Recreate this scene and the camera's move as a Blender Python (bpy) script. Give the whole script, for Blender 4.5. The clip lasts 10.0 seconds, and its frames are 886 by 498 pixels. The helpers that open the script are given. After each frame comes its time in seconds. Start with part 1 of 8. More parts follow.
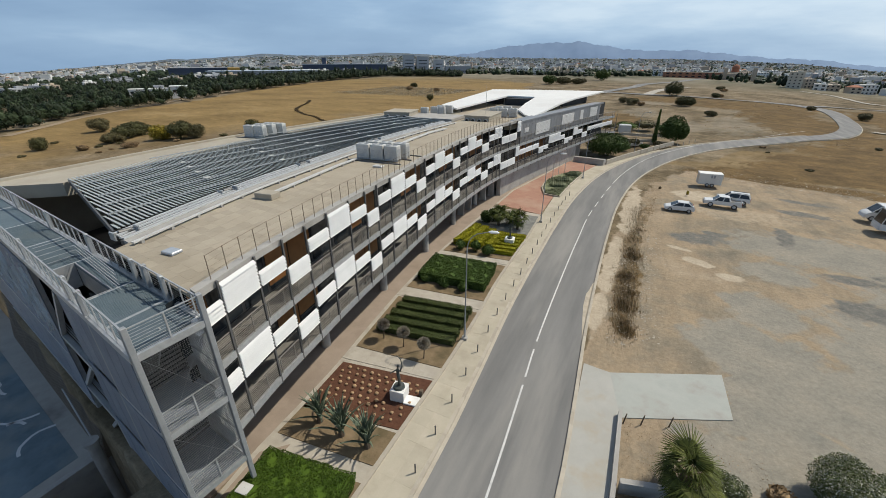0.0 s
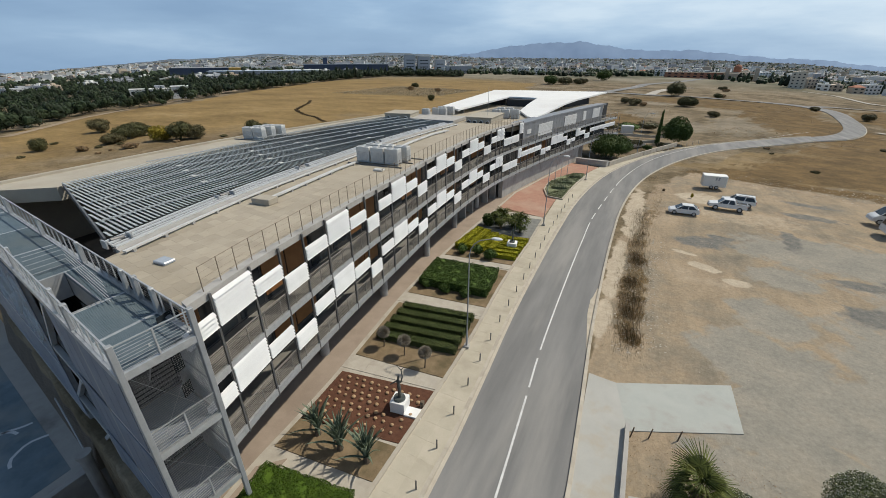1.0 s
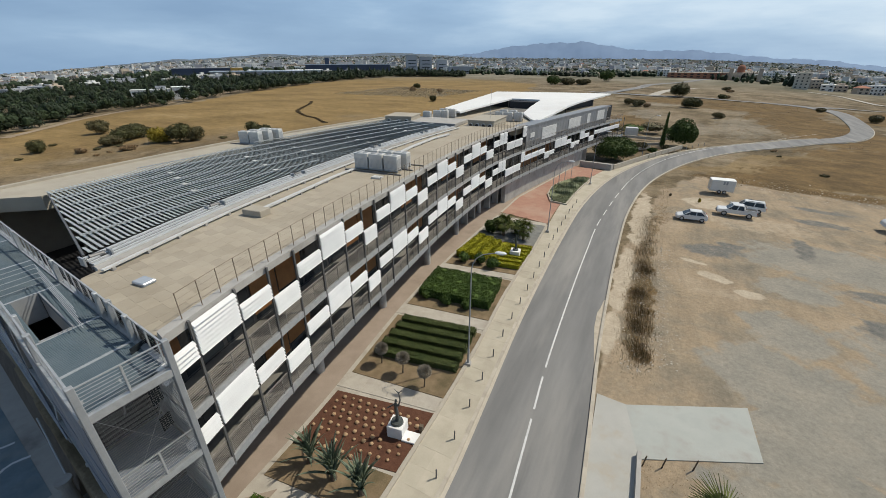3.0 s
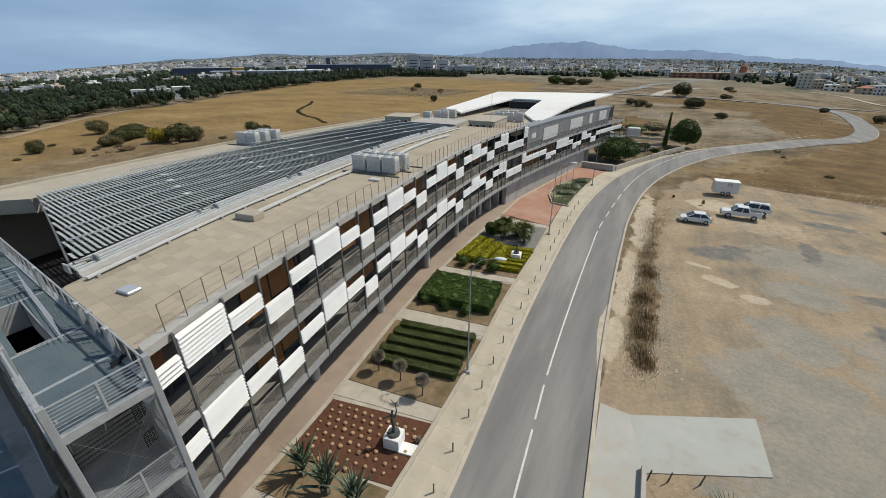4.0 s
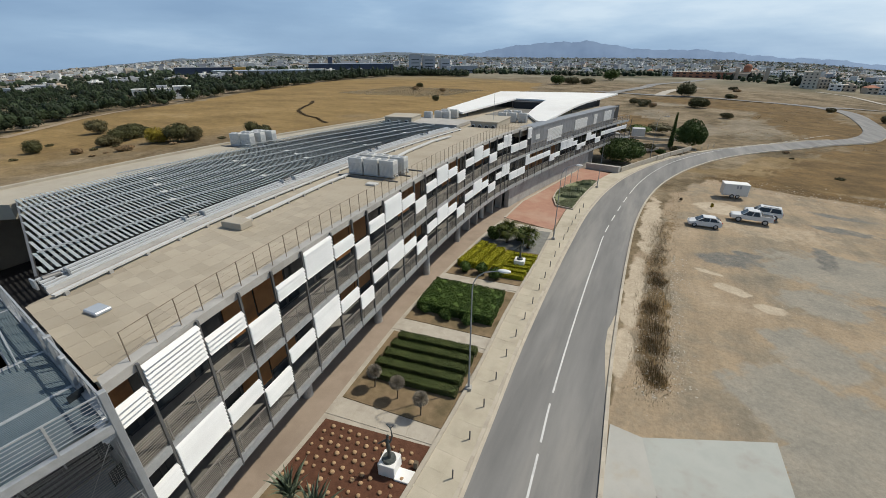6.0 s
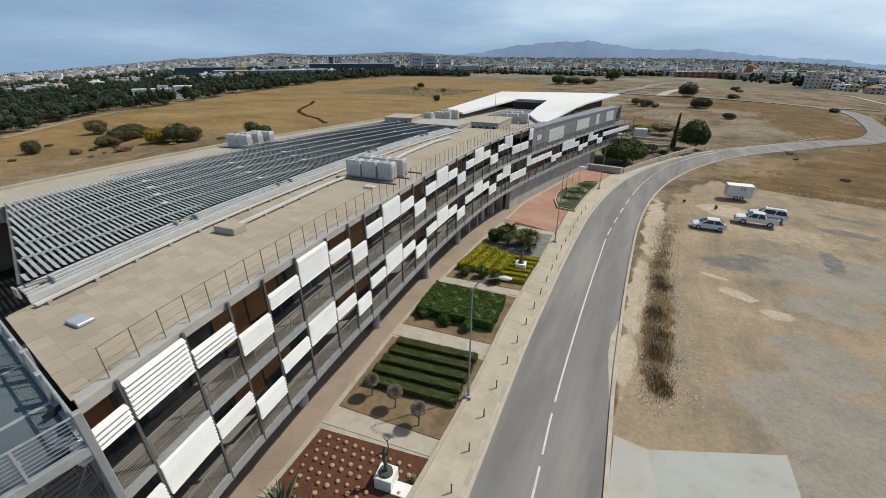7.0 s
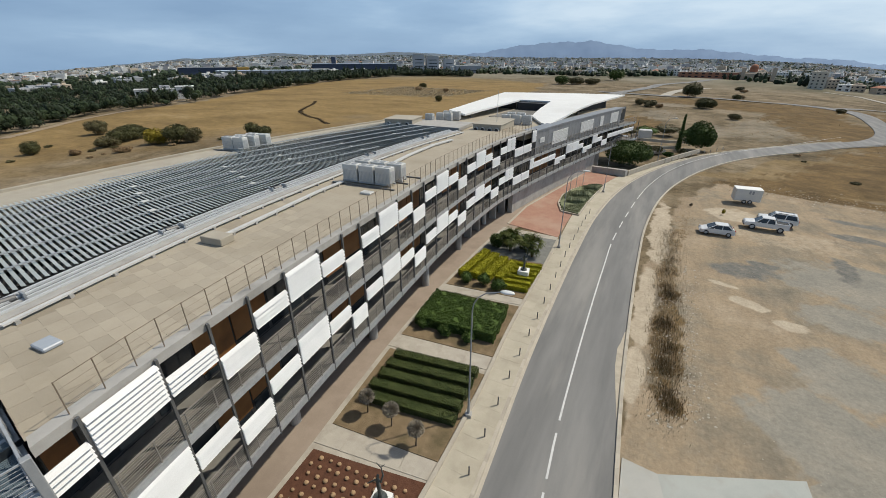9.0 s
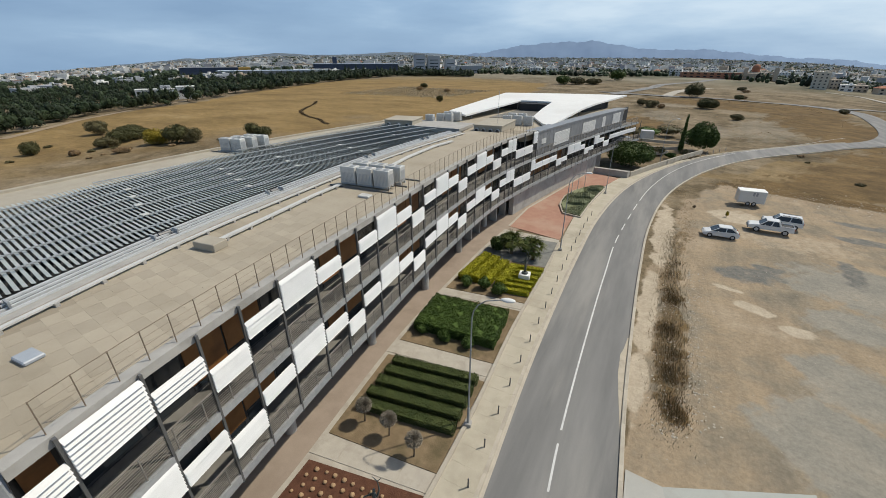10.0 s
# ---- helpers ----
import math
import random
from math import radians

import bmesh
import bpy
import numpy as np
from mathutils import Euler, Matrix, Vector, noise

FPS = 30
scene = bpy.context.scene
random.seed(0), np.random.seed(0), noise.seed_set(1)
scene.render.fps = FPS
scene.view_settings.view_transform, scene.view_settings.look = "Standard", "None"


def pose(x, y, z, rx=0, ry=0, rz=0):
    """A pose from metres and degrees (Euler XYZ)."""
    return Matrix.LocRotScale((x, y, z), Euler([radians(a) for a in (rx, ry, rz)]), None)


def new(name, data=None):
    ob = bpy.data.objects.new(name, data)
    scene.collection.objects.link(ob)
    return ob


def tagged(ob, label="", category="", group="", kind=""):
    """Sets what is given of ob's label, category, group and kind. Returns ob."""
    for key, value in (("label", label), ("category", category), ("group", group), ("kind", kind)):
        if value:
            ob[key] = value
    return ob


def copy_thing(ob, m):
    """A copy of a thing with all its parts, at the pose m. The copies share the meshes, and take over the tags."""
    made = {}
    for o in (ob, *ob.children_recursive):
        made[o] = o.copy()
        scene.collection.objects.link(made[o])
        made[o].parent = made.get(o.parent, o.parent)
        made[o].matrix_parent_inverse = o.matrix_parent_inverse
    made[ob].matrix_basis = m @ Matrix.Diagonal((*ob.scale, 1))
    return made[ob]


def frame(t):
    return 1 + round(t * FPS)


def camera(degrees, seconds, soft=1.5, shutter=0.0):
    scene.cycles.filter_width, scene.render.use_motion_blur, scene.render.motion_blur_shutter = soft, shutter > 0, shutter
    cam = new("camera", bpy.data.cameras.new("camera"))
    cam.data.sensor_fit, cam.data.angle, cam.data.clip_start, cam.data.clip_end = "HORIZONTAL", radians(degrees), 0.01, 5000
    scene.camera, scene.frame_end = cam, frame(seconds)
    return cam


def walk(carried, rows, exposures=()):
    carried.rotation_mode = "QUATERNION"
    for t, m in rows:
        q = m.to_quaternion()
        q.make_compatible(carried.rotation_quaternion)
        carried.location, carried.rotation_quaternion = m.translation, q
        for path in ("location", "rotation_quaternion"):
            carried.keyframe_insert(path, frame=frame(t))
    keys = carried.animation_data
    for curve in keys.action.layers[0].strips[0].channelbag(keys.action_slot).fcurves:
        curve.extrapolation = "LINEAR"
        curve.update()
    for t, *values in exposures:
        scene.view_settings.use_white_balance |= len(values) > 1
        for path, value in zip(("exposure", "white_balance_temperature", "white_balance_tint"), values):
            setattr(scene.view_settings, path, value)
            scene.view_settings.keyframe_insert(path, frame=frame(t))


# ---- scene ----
cam = camera(96.02, 10.0, soft=0.8)
PATH = [
    (0.0, pose(0.000, 0.000, 19.680, 64.52, 0, 27.00)),
    (0.5, pose(-0.200, 0.338, 19.722, 64.51, 0, 27.07)),
    (1.0, pose(-0.420, 0.710, 19.804, 64.51, 0, 27.15)),
    (1.5, pose(-0.623, 1.079, 19.882, 64.54, 0, 27.20)),
    (2.0, pose(-0.806, 1.470, 19.965, 64.54, 0, 27.27)),
    (2.5, pose(-0.968, 1.800, 20.025, 64.53, 0, 27.34)),
    (3.2, pose(-1.135, 2.330, 20.030, 64.52, 0, 27.45)),
    (4.0, pose(-1.320, 2.961, 20.005, 64.51, 0, 27.59)),
    (4.5, pose(-1.493, 3.344, 20.002, 64.48, 0, 27.67)),
    (5.0, pose(-1.679, 3.737, 19.995, 64.46, 0, 27.75)),
    (5.5, pose(-1.861, 4.143, 19.955, 64.45, 0, 27.81)),
    (6.2, pose(-2.050, 4.660, 19.935, 64.44, 0, 27.90)),
    (7.0, pose(-2.256, 5.245, 19.930, 64.44, 0, 28.03)),
    (7.5, pose(-2.424, 5.609, 19.948, 64.44, 0, 28.13)),
    (8.0, pose(-2.568, 5.945, 19.957, 64.44, 0, 28.22)),
    (8.5, pose(-2.670, 6.245, 19.965, 64.44, 0, 28.29)),
    (9.0, pose(-2.738, 6.530, 19.990, 64.44, 0, 28.37)),
    (9.5, pose(-2.820, 6.835, 20.008, 64.43, 0, 28.46)),
    (10.0, pose(-2.949, 7.158, 20.027, 64.44, 0, 28.53)),
]
walk(cam, PATH)

# ---- light: a hazy bright day, thin cloud, sun high to the right ----
SUN_EL, SUN_AZ = radians(53), math.atan2(0.67, 0.74)   # azimuth from north (y) towards east (x)
sun_dir = Vector((math.sin(SUN_AZ) * math.cos(SUN_EL), math.cos(SUN_AZ) * math.cos(SUN_EL), math.sin(SUN_EL)))
sun = new("sun", bpy.data.lights.new("sun", "SUN"))
sun.data.energy, sun.data.angle, sun.data.color = 3.75, radians(1.0), (1.0, 0.937, 0.80)
sun.matrix_world = Matrix.Translation((0, 0, 60)) @ sun_dir.to_track_quat("Z", "Y").to_matrix().to_4x4()

world = bpy.data.worlds.new("sky")
scene.world = world
world.use_nodes = True
wn, wl = world.node_tree.nodes, world.node_tree.links
wn.clear()
w_out, w_bg, w_sky = wn.new("ShaderNodeOutputWorld"), wn.new("ShaderNodeBackground"), wn.new("ShaderNodeTexSky")
w_sky.sky_type, w_sky.sun_disc = "NISHITA", False
w_sky.sun_elevation, w_sky.sun_rotation = SUN_EL, SUN_AZ
w_sky.air_density, w_sky.dust_density, w_sky.ozone_density = 1.0, 2.0, 2.0
w_co, w_map, w_noise, w_noise2, w_ramp, w_mix, w_sum = (wn.new("ShaderNodeTexCoord"), wn.new("ShaderNodeMapping"), wn.new("ShaderNodeTexNoise"), wn.new("ShaderNodeTexNoise"),
    wn.new("ShaderNodeValToRGB"), wn.new("ShaderNodeMix"), wn.new("ShaderNodeMath"))
w_map.inputs["Scale"].default_value = (1.0, 1.0, 5.0)
w_map.inputs["Rotation"].default_value = (0.05, -0.08, 0)
w_noise.inputs["Scale"].default_value, w_noise.inputs["Detail"].default_value, w_noise.inputs["Roughness"].default_value = 2.2, 7, 0.55
w_noise2.inputs["Scale"].default_value, w_noise2.inputs["Detail"].default_value = 0.9, 3
w_dot, w_lift = wn.new("ShaderNodeVectorMath"), wn.new("ShaderNodeMath")
w_dot.operation, w_lift.operation = "DOT_PRODUCT", "MULTIPLY_ADD"
w_dot.inputs[1].default_value = tuple(sun_dir)           # cloud is brighter towards the sun
w_lift.inputs[1].default_value, w_lift.inputs[2].default_value = 0.42, -0.14
w_sum2 = wn.new("ShaderNodeMath")
w_sum.operation = w_sum2.operation = "ADD"
els = w_ramp.color_ramp.elements
els[0].position, els[1].position = 0.0, 1.0
els[0].color, els[1].color = (0.355, 0.52, 0.74, 1), (0.92, 1.05, 1.16, 1)
els.new(0.45).color = (0.475, 0.66, 0.88, 1)
els.new(0.72).color = (0.65, 0.83, 1.02, 1)
w_gain = wn.new("ShaderNodeMix")
w_gain.data_type, w_gain.blend_type = "RGBA", "MULTIPLY"
w_gain.inputs[0].default_value = 1.0
w_gain.inputs[7].default_value = (10.2, 11.0, 11.7, 1)    # into the sky texture's own units
w_mix.data_type = "RGBA"
w_sep, w_high = wn.new("ShaderNodeSeparateXYZ"), wn.new("ShaderNodeMapRange")    # thin cloud low down, clearer sky overhead
w_high.inputs["From Min"].default_value, w_high.inputs["From Max"].default_value = 0.2, 0.65
w_high.inputs["To Min"].default_value, w_high.inputs["To Max"].default_value = 0.85, 0.2
wl.new(w_co.outputs["Generated"], w_sep.inputs[0])
wl.new(w_sep.outputs[2], w_high.inputs["Value"])
wl.new(w_high.outputs["Result"], w_mix.inputs[0])
wl.new(w_co.outputs["Generated"], w_map.inputs["Vector"])
wl.new(w_co.outputs["Generated"], w_dot.inputs[0])
wl.new(w_dot.outputs["Value"], w_lift.inputs[0])
wl.new(w_map.outputs["Vector"], w_noise.inputs["Vector"])
wl.new(w_map.outputs["Vector"], w_noise2.inputs["Vector"])
wl.new(w_noise.outputs["Fac"], w_sum.inputs[0])
wl.new(w_noise2.outputs["Fac"], w_sum.inputs[1])
wl.new(w_sum.outputs[0], w_sum2.inputs[0])
wl.new(w_lift.outputs[0], w_sum2.inputs[1])
w_span = wn.new("ShaderNodeMapRange")
w_span.inputs["From Min"].default_value, w_span.inputs["From Max"].default_value = 0.72, 1.30
wl.new(w_sum2.outputs[0], w_span.inputs["Value"])
wl.new(w_span.outputs["Result"], w_ramp.inputs["Fac"])
wl.new(w_ramp.outputs["Color"], w_gain.inputs[6])
wl.new(w_gain.outputs[2], w_mix.inputs[7])
wl.new(w_sky.outputs["Color"], w_mix.inputs[6])
wl.new(w_mix.outputs[2], w_bg.inputs["Color"])
w_bg.inputs["Strength"].default_value = 0.075
wl.new(w_bg.outputs[0], w_out.inputs["Surface"])
scene.view_settings.exposure = -0.08


# ---- materials ----
def mat(name, a, b, scale=3.0, rough=0.8, bump=0.2, metal=0.0, fine=40.0, c=None, big=0.15, vary=0.0, trans=0.0, dist=0.02, stretch=None):
    """A surface between colours a and b at a fine and a coarse scale; c: a third colour in large stains; vary: change from piece to piece."""
    m = bpy.data.materials.new(name)
    m.use_nodes = True
    n, l = m.node_tree.nodes, m.node_tree.links
    p = n["Principled BSDF"]
    geo = n.new("ShaderNodeNewGeometry")
    place = geo.outputs["Position"]
    if stretch:
        mp = n.new("ShaderNodeMapping")
        mp.inputs["Scale"].default_value = stretch
        l.new(place, mp.inputs["Vector"])
        place = mp.outputs["Vector"]

    def noise_at(s, detail=4, rough_=0.6):
        t = n.new("ShaderNodeTexNoise")
        t.inputs["Scale"].default_value, t.inputs["Detail"].default_value, t.inputs["Roughness"].default_value = s, detail, rough_
        l.new(place, t.inputs["Vector"])
        return t.outputs["Fac"]

    def contrast(sock, lo, hi):
        r = n.new("ShaderNodeMapRange")
        r.inputs["From Min"].default_value, r.inputs["From Max"].default_value = lo, hi
        l.new(sock, r.inputs["Value"])
        return r.outputs["Result"]

    def mix(f, x, y):
        k = n.new("ShaderNodeMix")
        k.data_type = "RGBA"
        l.new(f, k.inputs[0])
        for s, v in ((6, x), (7, y)):
            if isinstance(v, tuple):
                k.inputs[s].default_value = (*v, 1)
            else:
                l.new(v, k.inputs[s])
        return k.outputs[2]

    col = mix(contrast(noise_at(scale), 0.3, 0.7), a, b)
    if c:
        col = mix(contrast(noise_at(big, 5), 0.5, 0.68), col, c)
    speck = contrast(noise_at(fine, 3, 0.7), 0.2, 0.8)
    dark = n.new("ShaderNodeMix")
    dark.data_type, dark.blend_type = "RGBA", "MULTIPLY"
    dark.inputs[0].default_value = 1.0
    grey = mix(speck, (0.82, 0.82, 0.82), (1.0, 1.0, 1.0))
    l.new(col, dark.inputs[6])
    l.new(grey, dark.inputs[7])
    col = dark.outputs[2]
    if vary:
        info, hsv, mr = n.new("ShaderNodeObjectInfo"), n.new("ShaderNodeHueSaturation"), n.new("ShaderNodeMapRange")
        mr.inputs["To Min"].default_value, mr.inputs["To Max"].default_value = 1 - vary, 1 + vary
        l.new(info.outputs["Random"], mr.inputs["Value"])
        l.new(mr.outputs["Result"], hsv.inputs["Value"])
        l.new(col, hsv.inputs["Color"])
        col = hsv.outputs["Color"]
    l.new(col, p.inputs["Base Color"])
    p.inputs["Roughness"].default_value, p.inputs["Metallic"].default_value = rough, metal
    if trans:
        p.inputs["Transmission Weight"].default_value = trans
    if bump:
        bn = n.new("ShaderNodeBump")
        bn.inputs["Strength"].default_value, bn.inputs["Distance"].default_value = bump, dist
        l.new(speck, bn.inputs["Height"])
        l.new(bn.outputs["Normal"], p.inputs["Normal"])
    return m


def leafy(name, a, b, vary=0.25, scale=1.2):
    """Foliage: each clump of its own tone."""
    m = mat(name, a, b, scale, 0.65, 0.0, fine=25)
    n, l = m.node_tree.nodes, m.node_tree.links
    p = n["Principled BSDF"]
    src = p.inputs["Base Color"].links[0].from_socket
    geo, mr, hsv = n.new("ShaderNodeNewGeometry"), n.new("ShaderNodeMapRange"), n.new("ShaderNodeHueSaturation")
    mr.inputs["To Min"].default_value, mr.inputs["To Max"].default_value = 1 - vary * 1.6, 1 + vary
    l.new(geo.outputs["Random Per Island"], mr.inputs["Value"])
    l.new(mr.outputs["Result"], hsv.inputs["Value"])
    l.new(src, hsv.inputs["Color"])
    l.new(hsv.outputs["Color"], p.inputs["Base Color"])
    p.inputs["Specular IOR Level"].default_value = 0.25
    return m


M = {}
M["asphalt"] = mat("asphalt", (0.158, 0.156, 0.152), (0.248, 0.242, 0.232), 0.62, 0.9, 0.15, fine=60, c=(0.288, 0.276, 0.256), big=0.35, stretch=(1.0, 0.11, 1.0))
M["kerb"] = mat("kerb_stone", (0.42, 0.37, 0.30), (0.50, 0.45, 0.37), 1.5, 0.9, 0.2, vary=0.09)
M["sand"] = mat("drifted_sand", (0.46, 0.40, 0.31), (0.54, 0.475, 0.375), 1.2, 0.95, 0.3, c=(0.38, 0.33, 0.26), big=0.8)
M["dusty_slab"] = mat("dusty_concrete", (0.40, 0.392, 0.358), (0.46, 0.448, 0.41), 0.6, 0.9, 0.15, c=(0.42, 0.375, 0.30), big=0.5)
M["paving"] = mat("pavement_slabs", (0.44, 0.395, 0.305), (0.51, 0.455, 0.36), 0.8, 0.9, 0.15, c=(0.385, 0.34, 0.26), big=0.3, vary=0.05)
M["walk"] = mat("walkway_paving", (0.315, 0.25, 0.195), (0.37, 0.295, 0.235), 0.7, 0.9, 0.15, c=(0.275, 0.215, 0.168), big=0.25)
M["red_paving"] = mat("red_paving", (0.36, 0.19, 0.135), (0.43, 0.24, 0.17), 0.9, 0.9, 0.15, c=(0.45, 0.30, 0.22), big=0.2)
M["path"] = mat("concrete_path", (0.41, 0.37, 0.31), (0.49, 0.445, 0.375), 1.0, 0.9, 0.2, c=(0.36, 0.32, 0.265), big=0.7)
M["concrete"] = mat("concrete", (0.36, 0.345, 0.32), (0.45, 0.43, 0.40), 1.1, 0.85, 0.25, c=(0.31, 0.295, 0.27), big=0.5)
M["slab"] = mat("concrete_slab", (0.385, 0.40, 0.37), (0.445, 0.455, 0.42), 0.8, 0.9, 0.1, c=(0.34, 0.325, 0.29), big=0.4)
M["roof"] = mat("roof_paver", (0.375, 0.322, 0.245), (0.43, 0.375, 0.29), 0.6, 0.9, 0.2, c=(0.34, 0.29, 0.215), big=0.3, vary=0.085)
M["roof_light"] = mat("roof_render", (0.385, 0.345, 0.275), (0.45, 0.405, 0.327), 0.5, 0.9, 0.2, c=(0.37, 0.325, 0.26), big=0.3)
M["steel"] = mat("painted_steel", (0.30, 0.312, 0.32), (0.37, 0.38, 0.388), 2.0, 0.55, 0.05, 0.15)
M["galv"] = mat("galvanised_steel", (0.40, 0.412, 0.42), (0.51, 0.522, 0.53), 4.0, 0.45, 0.05, 0.35)
M["bright_steel"] = mat("bright_steel_tube", (0.56, 0.575, 0.58), (0.66, 0.67, 0.675), 2.0, 0.45, 0.05, 0.2)
M["dark_steel"] = mat("dark_steel", (0.13, 0.13, 0.13), (0.19, 0.185, 0.18), 2.0, 0.55, 0.05, 0.4)
M["rail"] = mat("rail_steel", (0.25, 0.23, 0.205), (0.33, 0.305, 0.275), 2.0, 0.6, 0.05, 0.3)
M["track_dust"] = mat("dusty_track", (0.31, 0.235, 0.155), (0.38, 0.295, 0.205), 0.4, 1.0, 0.2, c=(0.26, 0.19, 0.12), big=0.1)
M["rail_brown"] = mat("weathered_brown_rail", (0.17, 0.13, 0.09), (0.25, 0.19, 0.135), 3.0, 0.7, 0.1)
M["roof_joint"] = mat("roof_joint", (0.28, 0.238, 0.178), (0.33, 0.282, 0.213), 0.8, 0.95, 0.2)
M["gravel"] = mat("grey_gravel", (0.17, 0.172, 0.16), (0.25, 0.248, 0.228), 2.0, 1.0, 0.5, fine=18)
M["white"] = mat("white_louvre", (0.67, 0.67, 0.66), (0.74, 0.74, 0.73), 1.0, 0.45, 0.03, vary=0.03)
M["white_roof"] = mat("white_membrane", (0.80, 0.79, 0.76), (0.86, 0.85, 0.82), 0.3, 0.6, 0.05, c=(0.77, 0.75, 0.71), big=0.1)
M["wood"] = mat("brown_board", (0.22, 0.092, 0.024), (0.29, 0.125, 0.035), 1.5, 0.6, 0.1, c=(0.16, 0.065, 0.018), big=0.5)
M["deck"] = mat("gallery_concrete", (0.165, 0.157, 0.14), (0.235, 0.222, 0.197), 0.9, 0.85, 0.2, c=(0.12, 0.113, 0.10), big=0.4)
M["court"] = mat("court_paving", (0.37, 0.36, 0.33), (0.47, 0.45, 0.41), 0.6, 0.9, 0.2, c=(0.25, 0.24, 0.22), big=0.3)
# near-black; puts the shade of recesses and pits into the colour
M["dark"] = mat("dark_and_shade", (0.02, 0.02, 0.022), (0.036, 0.036, 0.038), 1.0, 0.7, 0.1)
M["glass"] = mat("dark_glazing", (0.02, 0.025, 0.03), (0.035, 0.04, 0.045), 0.6, 0.08, 0.0)
M["blue_glass"] = mat("blue_glazing", (0.025, 0.04, 0.085), (0.04, 0.06, 0.12), 0.6, 0.12, 0.0)
M["clad"] = mat("metal_cladding", (0.235, 0.245, 0.26), (0.29, 0.30, 0.315), 0.8, 0.5, 0.05, 0.35, vary=0.07)
M["mesh_deck"] = mat("deck_grating", (0.105, 0.148, 0.175), (0.145, 0.19, 0.217), 1.2, 0.6, 0.4, 0.1, fine=90, c=(0.15, 0.185, 0.20), big=0.4)
M["mesh_sheet"] = mat("perforated_sheet", (0.175, 0.205, 0.255), (0.24, 0.27, 0.32), 0.8, 0.6, 0.25, 0.1, fine=70, vary=0.10)
M["siding"] = mat("brown_siding", (0.17, 0.135, 0.10), (0.23, 0.185, 0.14), 1.0, 0.85, 0.2)
M["blade"] = mat("roof_blade", (0.36, 0.395, 0.38), (0.45, 0.485, 0.465), 0.6, 0.45, 0.02, 0.15, vary=0.10)
M["hvac"] = mat("hvac_casing", (0.55, 0.545, 0.52), (0.64, 0.635, 0.61), 2.0, 0.5, 0.05, c=(0.50, 0.49, 0.46), big=1.0)
M["soil"] = mat("red_soil", (0.085, 0.034, 0.018), (0.13, 0.055, 0.03), 3.0, 1.0, 0.6, fine=12, dist=0.05)
M["earth"] = mat("brown_earth", (0.17, 0.122, 0.068), (0.27, 0.195, 0.115), 1.1, 1.0, 0.5, fine=12, c=(0.125, 0.098, 0.05), big=0.5, dist=0.05)
M["marking"] = mat("road_paint", (0.58, 0.58, 0.57), (0.70, 0.70, 0.68), 5.0, 0.7, 0.1, c=(0.5, 0.5, 0.49), big=1.5)
M["hedge"] = leafy("hedge_leaves", (0.050, 0.088, 0.016), (0.088, 0.138, 0.028))
M["hedge_olive"] = leafy("olive_hedge_leaves", (0.054, 0.074, 0.020), (0.094, 0.112, 0.036), 0.18)
M["hedge_lime"] = leafy("lime_hedge_leaves", (0.30, 0.29, 0.010), (0.41, 0.38, 0.022))
M["hedge_bright"] = leafy("bright_hedge_leaves", (0.046, 0.088, 0.007), (0.080, 0.132, 0.012))
M["hedge_grey"] = leafy("grey_green_leaves", (0.185, 0.205, 0.11), (0.235, 0.255, 0.145), 0.10)
M["tree"] = leafy("tree_leaves", (0.046, 0.078, 0.016), (0.080, 0.118, 0.026), 0.15)
M["olive"] = leafy("olive_leaves", (0.064, 0.066, 0.024), (0.100, 0.096, 0.036), 0.15)
M["woods"] = leafy("wood_leaves", (0.014, 0.027, 0.012), (0.050, 0.070, 0.030), 0.4, 0.10)
M["scrub"] = leafy("scrub_leaves", (0.098, 0.088, 0.038), (0.14, 0.118, 0.055), 0.15)
M["pale_dry"] = leafy("pale_dry_scrub", (0.36, 0.30, 0.20), (0.46, 0.39, 0.27))
M["dry"] = leafy("dry_weeds", (0.27, 0.18, 0.092), (0.37, 0.26, 0.145))
M["dry_dark"] = leafy("dark_dry_scrub", (0.085, 0.06, 0.032), (0.13, 0.092, 0.05), 0.15)
M["yellow"] = leafy("yellow_flowers", (0.26, 0.20, 0.02), (0.32, 0.25, 0.03))
M["twig"] = leafy("grey_twigs", (0.27, 0.23, 0.175), (0.36, 0.32, 0.255))
M["agave"] = leafy("agave_leaf", (0.14, 0.182, 0.115), (0.225, 0.268, 0.19), 0.2, 4.0)
M["oleander"] = leafy("oleander_leaves", (0.10, 0.12, 0.042), (0.18, 0.20, 0.085), 0.25, 3.0)
M["palm"] = leafy("palm_leaf", (0.048, 0.066, 0.012), (0.14, 0.155, 0.032), 0.35, 1.4)
M["bark"] = mat("bark", (0.10, 0.075, 0.05), (0.17, 0.13, 0.09), 4.0, 0.95, 0.6, fine=20)
M["flower"] = leafy("white_blossom", (0.56, 0.56, 0.44), (0.68, 0.67, 0.55))
M["tuft"] = mat("clipped_dry_tuft", (0.36, 0.23, 0.125), (0.46, 0.31, 0.18), 6.0, 1.0, 0.8, fine=30, vary=0.12)
M["bronze"] = mat("weathered_bronze", (0.075, 0.085, 0.08), (0.14, 0.155, 0.15), 5.0, 0.5, 0.2, 0.5)
M["car_white"] = mat("white_car_paint", (0.70, 0.70, 0.69), (0.75, 0.75, 0.74), 0.5, 0.25, 0.0)
M["tyre"] = mat("tyre_rubber", (0.018, 0.018, 0.018), (0.03, 0.03, 0.03), 5.0, 0.85, 0.1)
